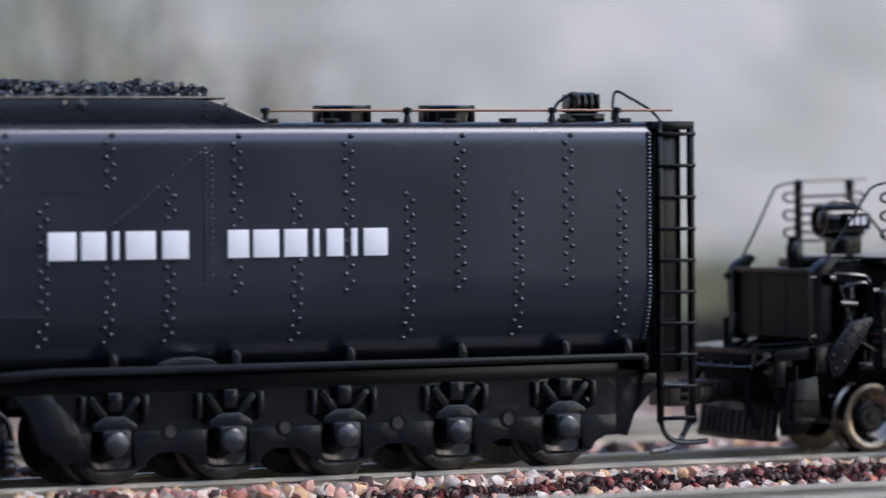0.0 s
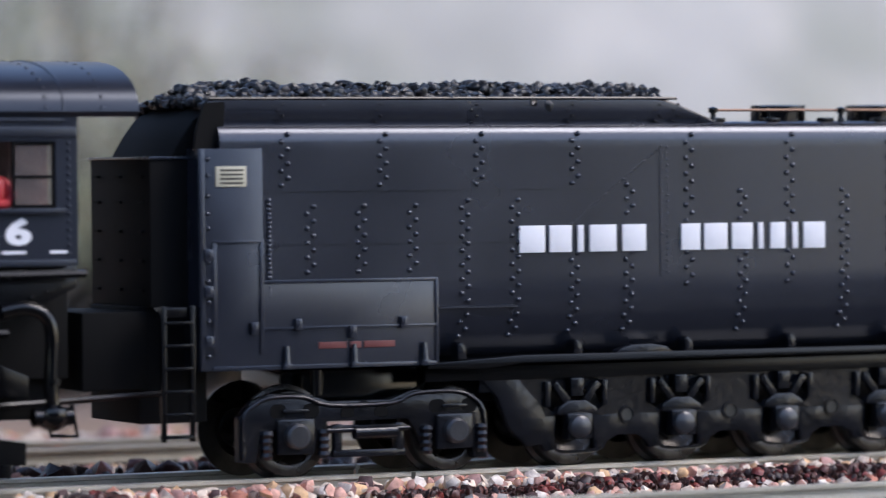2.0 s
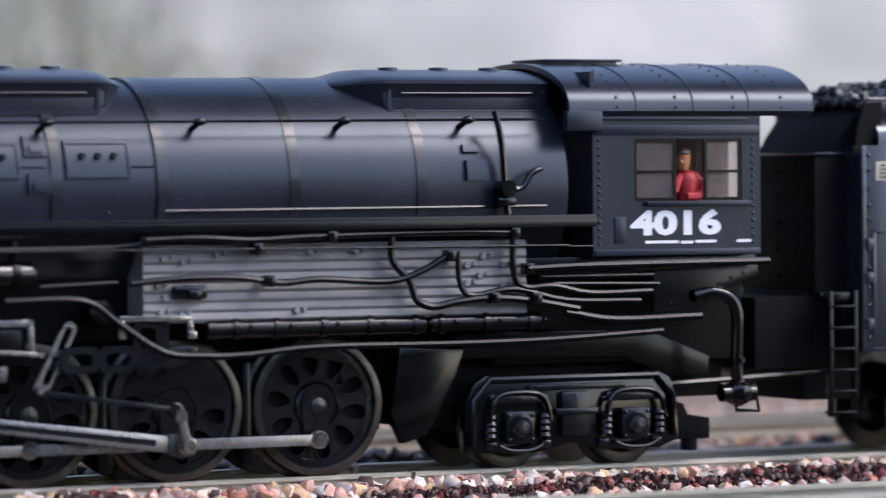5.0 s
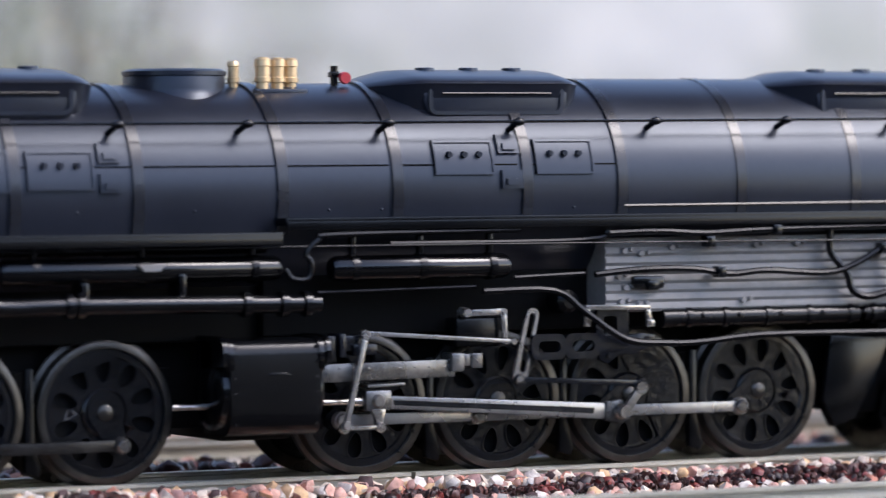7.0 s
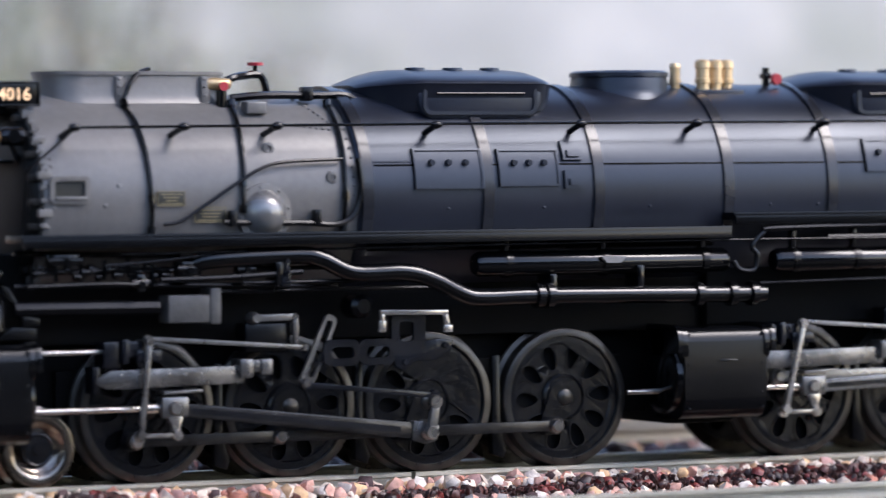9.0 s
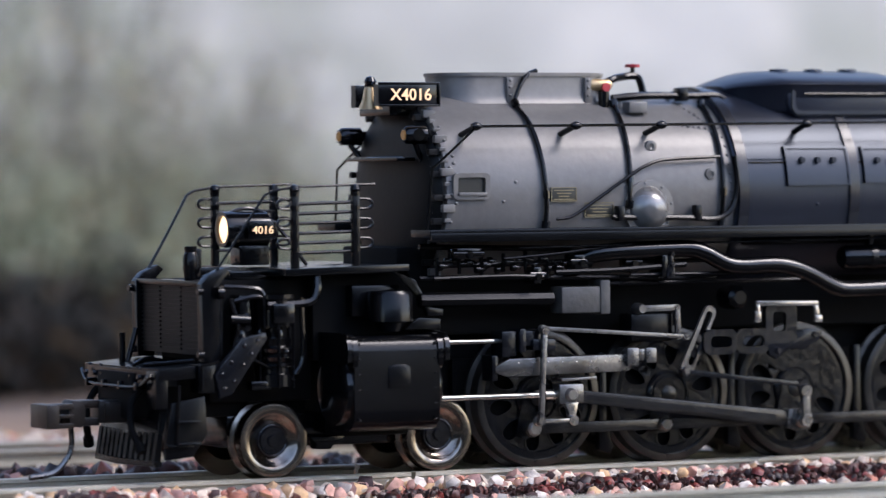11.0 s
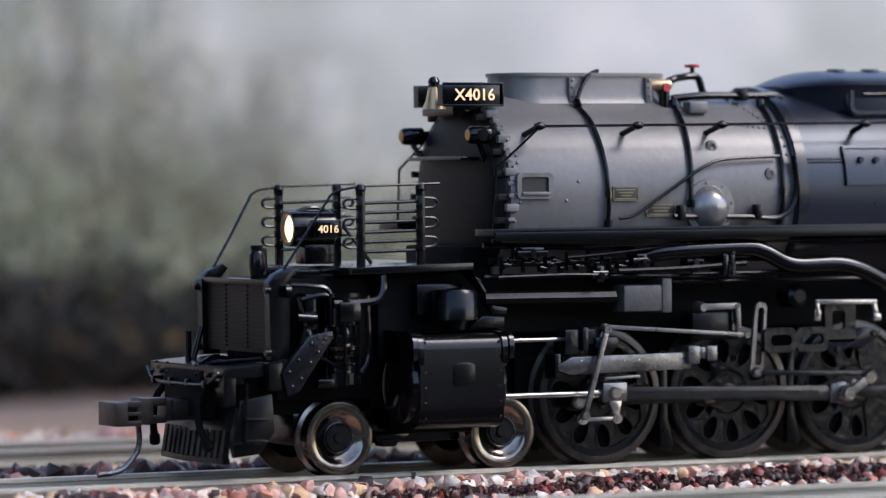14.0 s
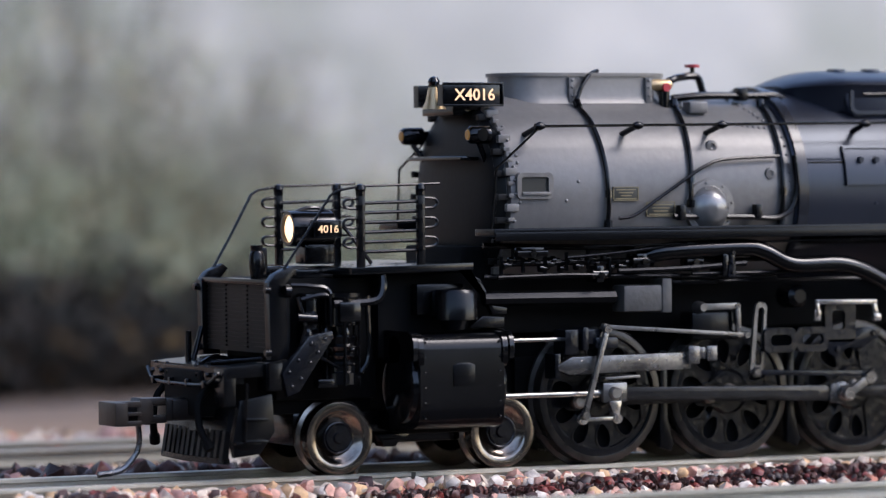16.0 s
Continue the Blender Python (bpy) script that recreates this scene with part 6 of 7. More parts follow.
    slab(lt, [(-18.5, 5.4), (-13, 5.4), (-13.6, 4.4), (-14.6, 4.4), (-15.2, 3.6), (-17, 3.6), (-17.4, 4.4)], -8.6, -5.8, 0.15)
    part("leading_truck_frame", lt, GLOSS, loco)
    small_wheels(loco, -24.3, 5.15, RIM, True, "leading_wheel")
    small_wheels(loco, 1.1, 5.15, RIM, True, "leading_wheel")
    cylinder_block(loco, -17.6, -2.2, "glossy black front cylinder block", True)
    vc = B()
    turn(vc, [(20.0, 1.6), (21.2, 2.2), (21.4, 3.2), (25.0, 3.2), (25.6, 2.8), (25.8, 0.001)], (-8.6, -14.2, 0), "z", 24, False)
    box(vc, -13.4, -6.0, -12.0, -6, 22.0, 26.4, 0.4)
    part("relief_valve", vc, BLACK, loco)


def front_lamps(loco):
    """Number boards, bell and marker lamps on the smokebox front."""
    for s in (-1, 1):
        nb = B()
        slab(nb, [(-7.6, 51.3), (1.9, 51.5), (1.9, 54.5), (-7.6, 54.3)] if s < 0 else [(-3.4, 51.3), (2.4, 51.3), (2.4, 54.5), (-3.4, 54.5)], *sorted((s * 9.0, s * 7.4)), 0.12)
        brd = part("number_board", nb, GLOSS, loco, "black lit number board")
        if s < 0:
            lettering("numerals", "X4016", LIT, brd, -5.8, -9.02, 52.05, 1.7, 6.4, 0.012)
            fr = B()
            for a, b, c, d in ((-7.6, 1.9, 54.3, 54.6), (-7.6, 1.9, 51.2, 51.5), (1.6, 1.9, 51.4, 54.4)):
                box(fr, a, b, -9.3, -8.8, c, d, 0.08)
            part("board_rim", fr, BLACK, brd)
        mk = B()
        turn(mk, [(-4.6, 0.001), (-4.6, 0.9), (-4.2, 1.25), (-1.4, 1.3), (-0.8, 0.7)], (0, s * 10.7, 47.2), "x", 16, False)
        turn(mk, [(-1.0 - 11.0, 0.001), (-12.0, 0.9), (-11.0, 1.0)] if s < 0 else [(12.0, 0.001), (12.0, 0.9), (11, 1.0)], (-2.8, 0, 47.2), "y", 12, False)
        rod(mk, (-2.8, s * 10.7, 46.0), (-1.0, s * 9.5, 43.0), 0.4)
        lamp = part("marker_lamp", mk, GLOSS, loco, "small black marker lamp with amber lens")
        le = B()
        turn(le, [(-4.75, 0.001), (-4.75, 0.6), (-4.55, 0.8)], (0, s * 10.7, 47.2), "x", 12, False)
        part("marker_lens", le, AMBER, lamp)
    br = B()
    box(br, -4.0, -0.6, -5, 5, 50.0, 51.4, 0.2)
    box(br, -4.6, -1.6, -8.5, 8.5, 43.6, 44.1, 0.1)
    pipe(br, [(-3.4, -8.2, 44.0), (-4.2, 0, 44.0), (-3.4, 8.2, 44.0)], 0.25, 6)
    part("lamp_shelf", br, GLOSS, loco)
    be = B()
    turn(be, [(50.9, 1.75), (51.2, 1.6), (52.2, 1.15), (53.4, 0.95), (54.0, 0.75), (54.3, 0.001)], (-6.6, -4.2, 0), "z", 24, False)
    bell = part("bell", be, BRASS, loco, "small brass bell")
    yk = B()
    turn(yk, [(54.2, 0.6), (54.8, 0.9), (55.4, 0.6), (55.6, 0.001)], (-6.6, -4.2, 0), "z", 12, False)
    pipe(yk, [(-6.6, -5.8, 51.4), (-6.6, -5.8, 53.8), (-6.6, -4.2, 54.8), (-6.6, -2.6, 53.8), (-6.6, -2.6, 51.4)], 0.3, 6)
    part("bell_yoke", yk, GLOSS, bell)


# ---- tender ----
def tender_section(top=49.0, full=True):
    half = [(-10.2, 15.6), (-12.2, 17.6), (-13.4, 20.0), (-14.2, 23.0), (-14.46, 25.8), (-14.5, 27.2), (-14.5, 28.0), (-14.5, 45.2), (-14.5, 46.2), (-14.35, 47.3), (-13.9, 48.2), (-13.1, 48.8), (-12.2, 49.0)]
    return half + [(-y, z) for y, z in half[::-1]]


def build_tender():
    te = holder("tender", "satin black streamlined coal and water tender with white side lettering", "tender")
    b = B()
    extrude_x(b, tender_section(), 271.8, 409.4)
    body = part("tank", b, TENDER_BLACK, te, smooth=60)
    fr = B()
    slab(fr, [(268.5, 15.2), (304.4, 15.2), (304.4, 27.4), (278, 27.4), (278, 45.4), (268.5, 45.4)], -14.75, -10.0, 0.15)
    slab(fr, [(268.5, 15.2), (304.4, 15.2), (304.4, 27.4), (278, 27.4), (278, 45.4), (268.5, 45.4)], 10.0, 14.75)
    box(fr, 268.6, 273, -14.4, 14.4, 15.4, 45.2, 0.2)
    part("front_casing", fr, TENDER_BLACK, body)
    trm = B()
    Y = -14.75
    for x0, x1, z0, z1 in ((268.6, 269.3, 15.4, 45.4), (270.6, 277.9, 32.5, 32.9), (277.4, 278.0, 17.4, 32.9), (270.4, 271.0, 17.4, 32.6), (270.4, 304.2, 15.2, 15.8), (278.0, 304.4, 26.9, 27.4), (278.0, 304.4, 20.6, 21.0), (304.0, 304.5, 15.4, 27.4)):
        box(trm, x0, x1, Y - 0.22, Y + 0.1, z0, z1, 0.06)
    for x0, x1, z in ((270.4, 331.0, 39.6), (278.2, 317.0, 32.3), (305.0, 317.0, 23.1)):
        box(trm, x0, x1, -14.66, -14.4, z - 0.13, z + 0.13)
    d = [(340.3, 45.4), (325.8, 34.6)]
    for k in range(22):
        rivet(trm, (d[0][0] + (d[1][0] - d[0][0]) * k / 21, -14.5, d[0][1] + (d[1][1] - d[0][1]) * k / 21), 0.22)
        rivet(trm, (340.4, -14.5, 27.0 + k * 0.85), 0.22)
        rivet(trm, (341.3, -14.5, 27.4 + k * 0.85), 0.22)
    box(trm, 340.1, 340.3, -14.62, -14.4, 27, 45.2)
    part("seam_strip", trm, TENDER_BLACK, body)
    hn = B()
    for z in (44, 41.8, 39, 36.6, 34.6, 30, 27.4, 24.6, 22, 19.6, 17.2):
        rivet(hn, (269.8, -14.9, z), 0.35)
    for x, z in ((283.0, 21.0), (299.0, 21.0), (291.2, 19.9), (276.4, 20.6)):
        box(hn, x - 0.5, x + 0.5, -15.4, -14.6, z - 0.6, z + 1.1, 0.12)
    for x in (281.2, 291.4, 302.2):
        rod(hn, (x, -15.3, 15.6), (x, -15.1, 18.4), 0.42, 0.34, 8)
        box(hn, x - 0.6, x + 0.6, -15.7, -14.6, 15.2, 16.0, 0.1)
    for z in (31.0, 26.0, 19.2):
        box(hn, 269.2, 270.4, -15.3, -14.6, z - 0.8, z + 0.8, 0.15)
    part("latch_row", hn, TENDER_BLACK, body)
    # staggered rivet rows, column by column
    def column(x, z0, z1, pitch, lag=0.5):
        r = B()
        n = int((z1 - z0) / pitch)
        for k in range(n + 1):
            z = z0 + k * pitch
            y = -14.5 if z > 26.5 else -14.5 + (26.5 - z) ** 2 * 0.025
            rivet(r, (x + (lag if k % 2 else -lag), y, z), 0.41)
        part("rivet_row", r, TENDER_BLACK, body)
    for x in (281.4, 296.3, 311.2, 326.4):
        column(x, 40.3, 47.3, 1.0)
    for x in (285.2, 292.9, 300.8):
        column(x, 28.4, 38.2, 1.0)
    for x in (308.9, 316.8):
        column(x, 19.0, 38.4, 1.0)
    for x in (326.2, 335.0):
        column(x, 19.4, 31.0, 1.0)
    column(335.2, 36.0, 40.0, 1.0)
    for x in (344.9, 361.7, 378.9, 396.0):
        column(x, 25.8, 47.4, 1.12)
    for x in (353.8, 371.0, 388.0, 404.6):
        column(x, 19.0, 39.4, 1.0)
    column(409.0, 18.0, 47.6, 0.55, 0.0)
    column(279.0, 17.2, 38.6, 0.62, 0.0)
    # side lettering shown as plain white blocks
    wb = [(317.2, 321.5), (322.0, 325.8), (326.5, 327.7), (328.4, 333.0), (333.7, 337.8), (343.3, 346.7), (347.1, 351.2), (351.7, 355.4), (356.1, 357.2), (358.1, 360.9), (361.8, 363.0), (363.7, 367.6)]
    for a, c in wb:
        blk = B()
        box(blk, a + 0.15, c - 0.15, -14.86, -14.45, 30.55, 34.35, 0.05)
        part("letter_block", blk, WHITE, body, "white painted letter shape")
    pl = B()
    box(pl, 271.0, 275.5, -14.98, -14.7, 40.2, 43.0, 0.08)
    plate = part("builder_plate", pl, CREAM, body, "small cream plate with dark bars")
    pb = B()
    for i in range(4):
        box(pb, 271.6, 275.0, -15.04, -14.9, 40.6 + i * 0.58, 40.85 + i * 0.58)
    part("plate_bars", pb, PLATE, plate)
    rd = B()
    for a, c in ((286.2, 290.4), (290.9, 292.6), (293.1, 297.8)):
        box(rd, a, c, -14.86, -14.7, 17.9, 18.8, 0.04)
    part("small_lettering", rd, RUST_INK, body, "dull red small lettering")
    # coal bunker with curved sides, sloping away at the rear
    cb = B()
    for s in (-1, 1):
        loops = []
        for x, z in ((270.6, 51.8), (272.0, 52.2), (338.0, 52.2), (341.0, 52.0), (344.2, 51.2), (347.0, 50.0), (350.0, 48.8)):
            h = max(0.02, (z - 48.4) / 3.8)
            y0 = -12.2
            loops.append([(x, s * -y0, 48.2), (x, s * (12.5 + 0.5 * h), 48.6 + 1.2 * h), (x, s * (13.0 + 0.2 * h), 48.4 + 2.6 * h), (x, s * 13.1, 48.4 + 3.8 * h), (x, s * 12.6, 48.4 + 3.8 * h), (x, s * 11.4, 48.2)])
        rings(cb, loops)
    bunk = part("bunker_side", cb, TENDER_BLACK, body, smooth=50)
    br = B()
    for x in (281.4, 296.3, 311.2, 326.4, 340.6, 343.6):
        for k in range(4):
            rivet(br, (x + (0.4 if k % 2 else -0.4), -13.1, 49.0 + k * 0.8), 0.26)
    pipe(br, [(270.8, -13.0, 52.2), (338, -13.0, 52.3), (341.5, -12.9, 52.0), (347, -12.8, 50.1), (350, -12.7, 48.9)], 0.25, 6, 3)
    part("bunker_bead", br, BLACK, bunk)
    # front bulkhead and vestibule between cab and tender
    vb = B()
    box(vb, 263.0, 272, -10.8, 10.8, 23.9, 44.2, 0.3)
    slab(vb, [(266.0, 44.0), (267.6, 46.8), (269.6, 49.4), (271.2, 50.6), (273.5, 51.9), (275.5, 51.8), (275.5, 44)], -10.8, 10.8, 0.15)
    for z in (26, 30, 34, 38, 41.5):
        for y in (-8, 0, 8):
            box(vb, 262.6, 263.2, y - 0.8, y + 0.8, z, z + 0.35)
    box(vb, 262, 272, -9, 9, 8, 24, 0.3)
    box(vb, 253.5, 263, -9.5, 9.5, 12.8, 23.4, 0.3)
    slab(vb, [(271.2, 45.2), (272.8, 48.4), (273.0, 51.8), (270.0, 51.6), (268.8, 48.0), (268.4, 45.4)], -13.6, -13.0)
    part("front_bulkhead", vb, DARK, body)
    vt = B()
    box(vt, 262.8, 273.6, -11.1, 11.1, 44.0, 44.4, 0.08)
    part("bulkhead_bead", vt, TENDER_BLACK, body)
    ld = B()
    for x in (263.2, 267.4):
        box(ld, x - 0.35, x + 0.35, -15.0, -14.2, 5.8, 24.2, 0.1)
    box(ld, 263, 267.6, -14.4, -12, 22.6, 24.0, 0.2)
    stp = part("front_step", ld, BLACK, te, "black step ladder at the tender front")
    for i in range(6):
        r = B()
        z = 6.2 + i * 3.1
        box(r, 263.2, 267.4, -15.2, -13.0, z, z + 0.4, 0.08)
        part("rung", r, BLACK, stp)
    # rear ladder, deck hatches, rails and light
    rl = B()
    box(rl, 409.4, 416.6, -14.4, -12, 47.8, 49.0, 0.12)
    rear = part("rear_ladder", rl, BLACK, te, "black ladder on the tender's rear corner")
    for x in (411.0, 416.2):
        part("ladder_rail", box(B(), x - 0.4, x + 0.4, -14.4, -13.4, 5.8, 48.8, 0.12), BLACK, rear)
    part("rear_sheet", box(B(), 409.4, 415.4, -12.6, 12.6, 13.0, 48.4, 0.3), BLACK, te)
    for i in range(10):
        r = B()
        z = 6.2 + i * 4.52
        box(r, 410.6, 416.6, -14.8, -13.6, z, z + 0.55, 0.1)
        part("rung", r, BLACK, rear)
    sk = B()
    pipe(sk, [(411.0, -13.8, 7.0), (411.6, -13.8, 4.6), (413.4, -13.4, 3.2), (416.4, -12.8, 2.8), (419.4, -12.6, 2.9)], 0.42, 8)
    pipe(sk, [(416.2, -13.8, 9.0), (416.0, -13.8, 6.0), (414.6, -13.8, 3.8)], 0.4, 8)
    part("stirrup", sk, TRUCK, rear)
    for x0, x1 in ((360.6, 368.0), (377.0, 384.2)):
        h = B()
        turn(h, [(49.0, 3.3), (50.6, 3.3), (50.6, 3.7), (51.2, 3.7), (51.4, 3.2), (51.4, 0.001)], ((x0 + x1) / 2, -6.5, 0), "z", 28, False)
        box(h, x0 - 0.4, x0 + 0.4, -8, -6, 49, 51.4, 0.1)
        box(h, x1 - 0.4, x1 + 0.4, -8, -6, 49, 51.4, 0.1)
        part("water_hatch", h, BLACK, body)
    dr = B()
    pipe(dr, [(349.6, -12.4, 50.6), (414, -12.4, 50.6)], 0.22, 6, 0)
    rl2 = part("deck_rail", dr, material("copper_rail", (0.10, 0.06, 0.045), (0.18, 0.11, 0.08), 0.45, 0.6), te, "thin brownish wire deck rail")
    for x in (350.2, 371.8, 394.6, 405.0):
        p = B()
        turn(p, [(48.9, 0.6), (49.8, 0.4), (50.2, 0.4), (50.3, 0.7), (50.9, 0.7), (51.1, 0.001)], (x, -12.4, 0), "z", 10, False)
        part("rail_post", p, BLACK, rl2)
    for i in range(7):
        if i == 0:
            e = B()
        box(e, 350 + i * 9.2, 352 + i * 9.2, -12.8, -11, 48.9, 49.5, 0.1)
    part("deck_cleat", e, BLACK, body)
    hl = B()
    turn(hl, [(400.0, 1.4), (400.4, 1.9), (404.0, 1.9), (404.4, 1.4)], (0, -7.0, 51.4), "x", 16)
    box(hl, 399.6, 405, -9, -5, 49, 50.2, 0.2)
    for k in range(4):
        box(hl, 400.2 + k * 1.1, 400.8 + k * 1.1, -9.2, -4.8, 50.4, 53.0, 0.1)
    part("rear_light", hl, GLOSS, te, "black rear light on the tender deck")
    gb = B()
    pipe(gb, [(396.6, -7.5, 49.2), (398.2, -7.5, 51.8), (400.8, -7.5, 53.2), (401.2, -7.5, 52.6)], 0.22, 6)
    pipe(gb, [(406.4, -8.5, 49.2), (406.9, -8.5, 53.2), (409.4, -8.5, 52.4), (412.8, -8.5, 50.6), (414.6, -8.5, 48.8)], 0.22, 6)
    part("grab_iron", gb, BLACK, te)
    # underframe: side sill with brackets, long casting with openings, journals
    ss = B()
    slab(ss, [(303, 14.6), (303, 15.4), (318, 16.2), (408.2, 16.0), (408.6, 15.4), (408.6, 13.6), (407.8, 13.4), (407.6, 15.0), (318, 15.0), (312, 14.4)], -14.8, -11.0, 0.2)
    slab(ss, [(304, 12.6), (304, 14.6), (410, 14.6), (410, 12.6)], -11.6, -10.6, 0.1)
    sill = part("side_sill", ss, BLACK, te, "black side sill under the tank")
    for x in (308.4, 326.8, 344.8, 362.0, 379.2, 395.6, 405.6):
        k = B()
        slab(k, [(x - 0.7, 15.8), (x + 0.6, 15.8), (x + 0.4, 17.6), (x - 0.3, 18.2), (x - 0.8, 17.8)], -14.6, -12.4, 0.15)
        part("sill_bracket", k, TRUCK, sill)
    dm = B()
    slab(dm, [(332.8, 15.9), (342.4, 15.9), (341.0, 16.9), (338.6, 17.3), (335.6, 17.2), (333.6, 16.7)], -14.4, -12.6, 0.2)
    part("tank_foot", dm, TRUCK, sill)
    axles = (327.8, 344.8, 362.0, 379.3, 396.6)
    cs = B()
    box(cs, 313, 411, -10.6, -9.6, 10.8, 13.2, 0.2)
    slab(cs, [(312.6, 13.2), (318.6, 13.2), (322.6, 9.0), (324.0, 6.0), (324.0, 3.4), (320.4, 3.0), (317.4, 5.6), (315.6, 10.0)], -11.2, -9.8, 0.3)
    # one bay for each axle: a wide round-ended opening above, a pedestal notch below
    for x in axles:
        holed(cs, rounded(x - 8.65, x + 8.65, 7.2, 13.2, 0.05), rounded(x - 5.2, x + 5.2, 7.7, 12.6, 2.4), -11.2, -9.8)
        for k in (-1, 1):
            slab(cs, [(x + k * 8.65, 7.2), (x + k * 3.0, 7.2), (x + k * 3.2, 2.4), (x + k * 4.6, 2.2), (x + k * 5.4, 3.4), (x + k * 7.0, 4.2), (x + k * 8.65, 4.2)], -11.2, -9.8, 0.2)
    slab(cs, [(405.25, 4.4), (405.25, 13.2), (413.0, 13.2), (412.6, 11.4), (410.4, 9.4), (408.4, 7.2), (407.2, 4.0)], -11.2, -9.8, 0.3)
    cast = part("pedestal_frame", cs, TRUCK, te, "dark grey cast frame with round openings")
    # dark discs on the frame's face stand in for shade inside round holes
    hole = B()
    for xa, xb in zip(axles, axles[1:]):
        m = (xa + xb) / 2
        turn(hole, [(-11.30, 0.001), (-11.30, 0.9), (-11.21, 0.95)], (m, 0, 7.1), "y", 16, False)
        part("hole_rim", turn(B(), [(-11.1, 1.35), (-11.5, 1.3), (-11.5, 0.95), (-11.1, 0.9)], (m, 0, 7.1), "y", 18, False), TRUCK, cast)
    part("hole_shade", hole, PLATE, cast)
    for x in axles:
        j = B()
        box(j, x - 2.0, x + 2.0, -13.0, -11.0, 3.9, 7.6, 0.35)
        slab(j, [(x - 3.4, 7.5), (x - 3.0, 8.4), (x - 1.4, 9.4), (x + 1.4, 9.4), (x + 3.0, 8.4), (x + 3.4, 7.5), (x + 2.2, 7.3), (x - 2.2, 7.3)], -12.2, -11.0, 0.25)
        for s in (-1, 1):
            slab(j, [(x + s * 1.0, 9.6), (x + s * 3.2, 12.2), (x + s * 3.9, 11.6), (x + s * 2.0, 9.0)], -12.0, -11.0, 0.15)
            box(j, x + s * 4.6 - 0.4, x + s * 4.6 + 0.4, -12.0, -11.0, 8.6, 12.2, 0.2)
        box(j, x - 1.0, x + 1.0, -12.2, -11.0, 10.0, 12.6, 0.2)
        jb = part("journal_box", j, TRUCK, te)
        part("journal_lid", turn(B(), [(-13.9, 0.001), (-13.9, 1.2), (-13.6, 1.6), (-12.8, 1.75)], (x - 0.2, 0, 5.7), "y", 18, False), LID, jb)
        wr = B()
        pipe(wr, [(x - 3.6, -12.2, 3.4), (x - 3.0, -12.2, 2.2), (x + 3.0, -12.2, 2.2), (x + 3.6, -12.2, 3.4)], 0.25, 6, 3)
        part("retainer", wr, TRUCK, jb)
        small_wheels(te, x, 6.0, TYRE, name="tender_wheel")
    ct = B()
    box(ct, 306, 411, -8.6, 8.6, 9.5, 15.5, 0.3)
    part("centre_sill", ct, DARK, te)
    # leading four-wheel truck of the tender
    tk = B()
    top = [(275.6, 2.4), (275.6, 8.6), (277.6, 10.8), (280.4, 11.7), (285.6, 11.6), (289.4, 10.4), (298.6, 10.4), (302.0, 11.6), (308.4, 11.8), (311.6, 10.8), (313.6, 8.4), (313.8, 1.8), (311.6, 1.8), (310.8, 6.4), (305.6, 6.6), (303.8, 3.6), (301.4, 7.6), (289.0, 7.6), (286.6, 3.6), (284.6, 6.6), (279.2, 6.6), (278.2, 2.2)]
    slab(tk, top, -11.4, -10.0, 0.3)
    truck = part("truck_frame", tk, TRUCK, te, "dark grey cast truck frame")
    fl = B()
    pipe(fl, [(276.2, -11.5, 3.0), (276.2, -11.5, 8.4), (278.0, -11.5, 10.3), (280.6, -11.5, 11.2), (285.4, -11.5, 11.1), (289.2, -11.5, 9.9), (298.8, -11.5, 9.9), (302.2, -11.5, 11.1), (308.2, -11.5, 11.3), (311.2, -11.5, 10.4), (313.1, -11.5, 8.2), (313.2, -11.5, 2.6)], 0.34, 8, 3)
    part("frame_flange", fl, TRUCK, truck)
    # dark patches on the frame's face stand in for shade in recesses and holes
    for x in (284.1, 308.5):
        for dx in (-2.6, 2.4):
            part("recess_shade", slab(B(), rounded(x + dx - 1.2, x + dx + 1.2, 8.3, 10.2, 0.8), -11.48, -11.2), DARK, truck)
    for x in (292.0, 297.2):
        part("hole_shade", slab(B(), rounded(x - 1.0, x + 1.0, 8.1, 9.4, 0.5), -11.48, -11.2), DARK, truck)
    for x in (284.1, 308.5):
        j = B()
        box(j, x - 3.0, x + 2.6, -12.2, -10.6, 3.2, 8.2, 0.4)
        for dx in (-4.4, 4.2):
            sg = B()
            turn(sg, [q for k in range(4) for q in ((2.6 + k * 1.0, 0.75), (3.1 + k * 1.0, 1.0))] + [(6.6, 0.75)], (x + dx, -11.4, 0), "z", 8)
            part("spring", sg, TRUCK, truck)
        box(j, x - 2.0, x + 1.8, -11.9, -10.6, 9.0, 9.5, 0.1)
        part("journal_box", j, TRUCK, truck)
        part("journal_lid", turn(B(), [(-13.4, 0.001), (-13.4, 1.4), (-13.1, 1.75), (-12.0, 1.9)], (x - 0.2, 0, 5.8), "y", 18, False), LID, truck)
        small_wheels(te, x, 6.0, TYRE, name="tender_wheel")
    bo = B()
    box(bo, 289.4, 300.8, -12.0, -10.4, 6.4, 7.0, 0.2)
    rod(bo, (292.6, -12.2, 6.0), (299.0, -12.2, 6.0), 0.95)
    rod(bo, (288.6, -12.0, 6.4), (301.2, -12.0, 6.4), 0.4)
    box(bo, 289.6, 300.6, -12.0, -10.6, 2.6, 3.6, 0.2)
    for x in (290.4, 299.8):
        box(bo, x - 0.6, x + 0.6, -12.0, -10.6, 3.2, 7.2, 0.2)
    turn(bo, [(-11.6, 0.001), (-11.6, 0.8), (-11.3, 0.9)], (294.6, 0, 9.6), "y", 12, False)
    part("bolster", bo, TRUCK, truck)
    ft = B()
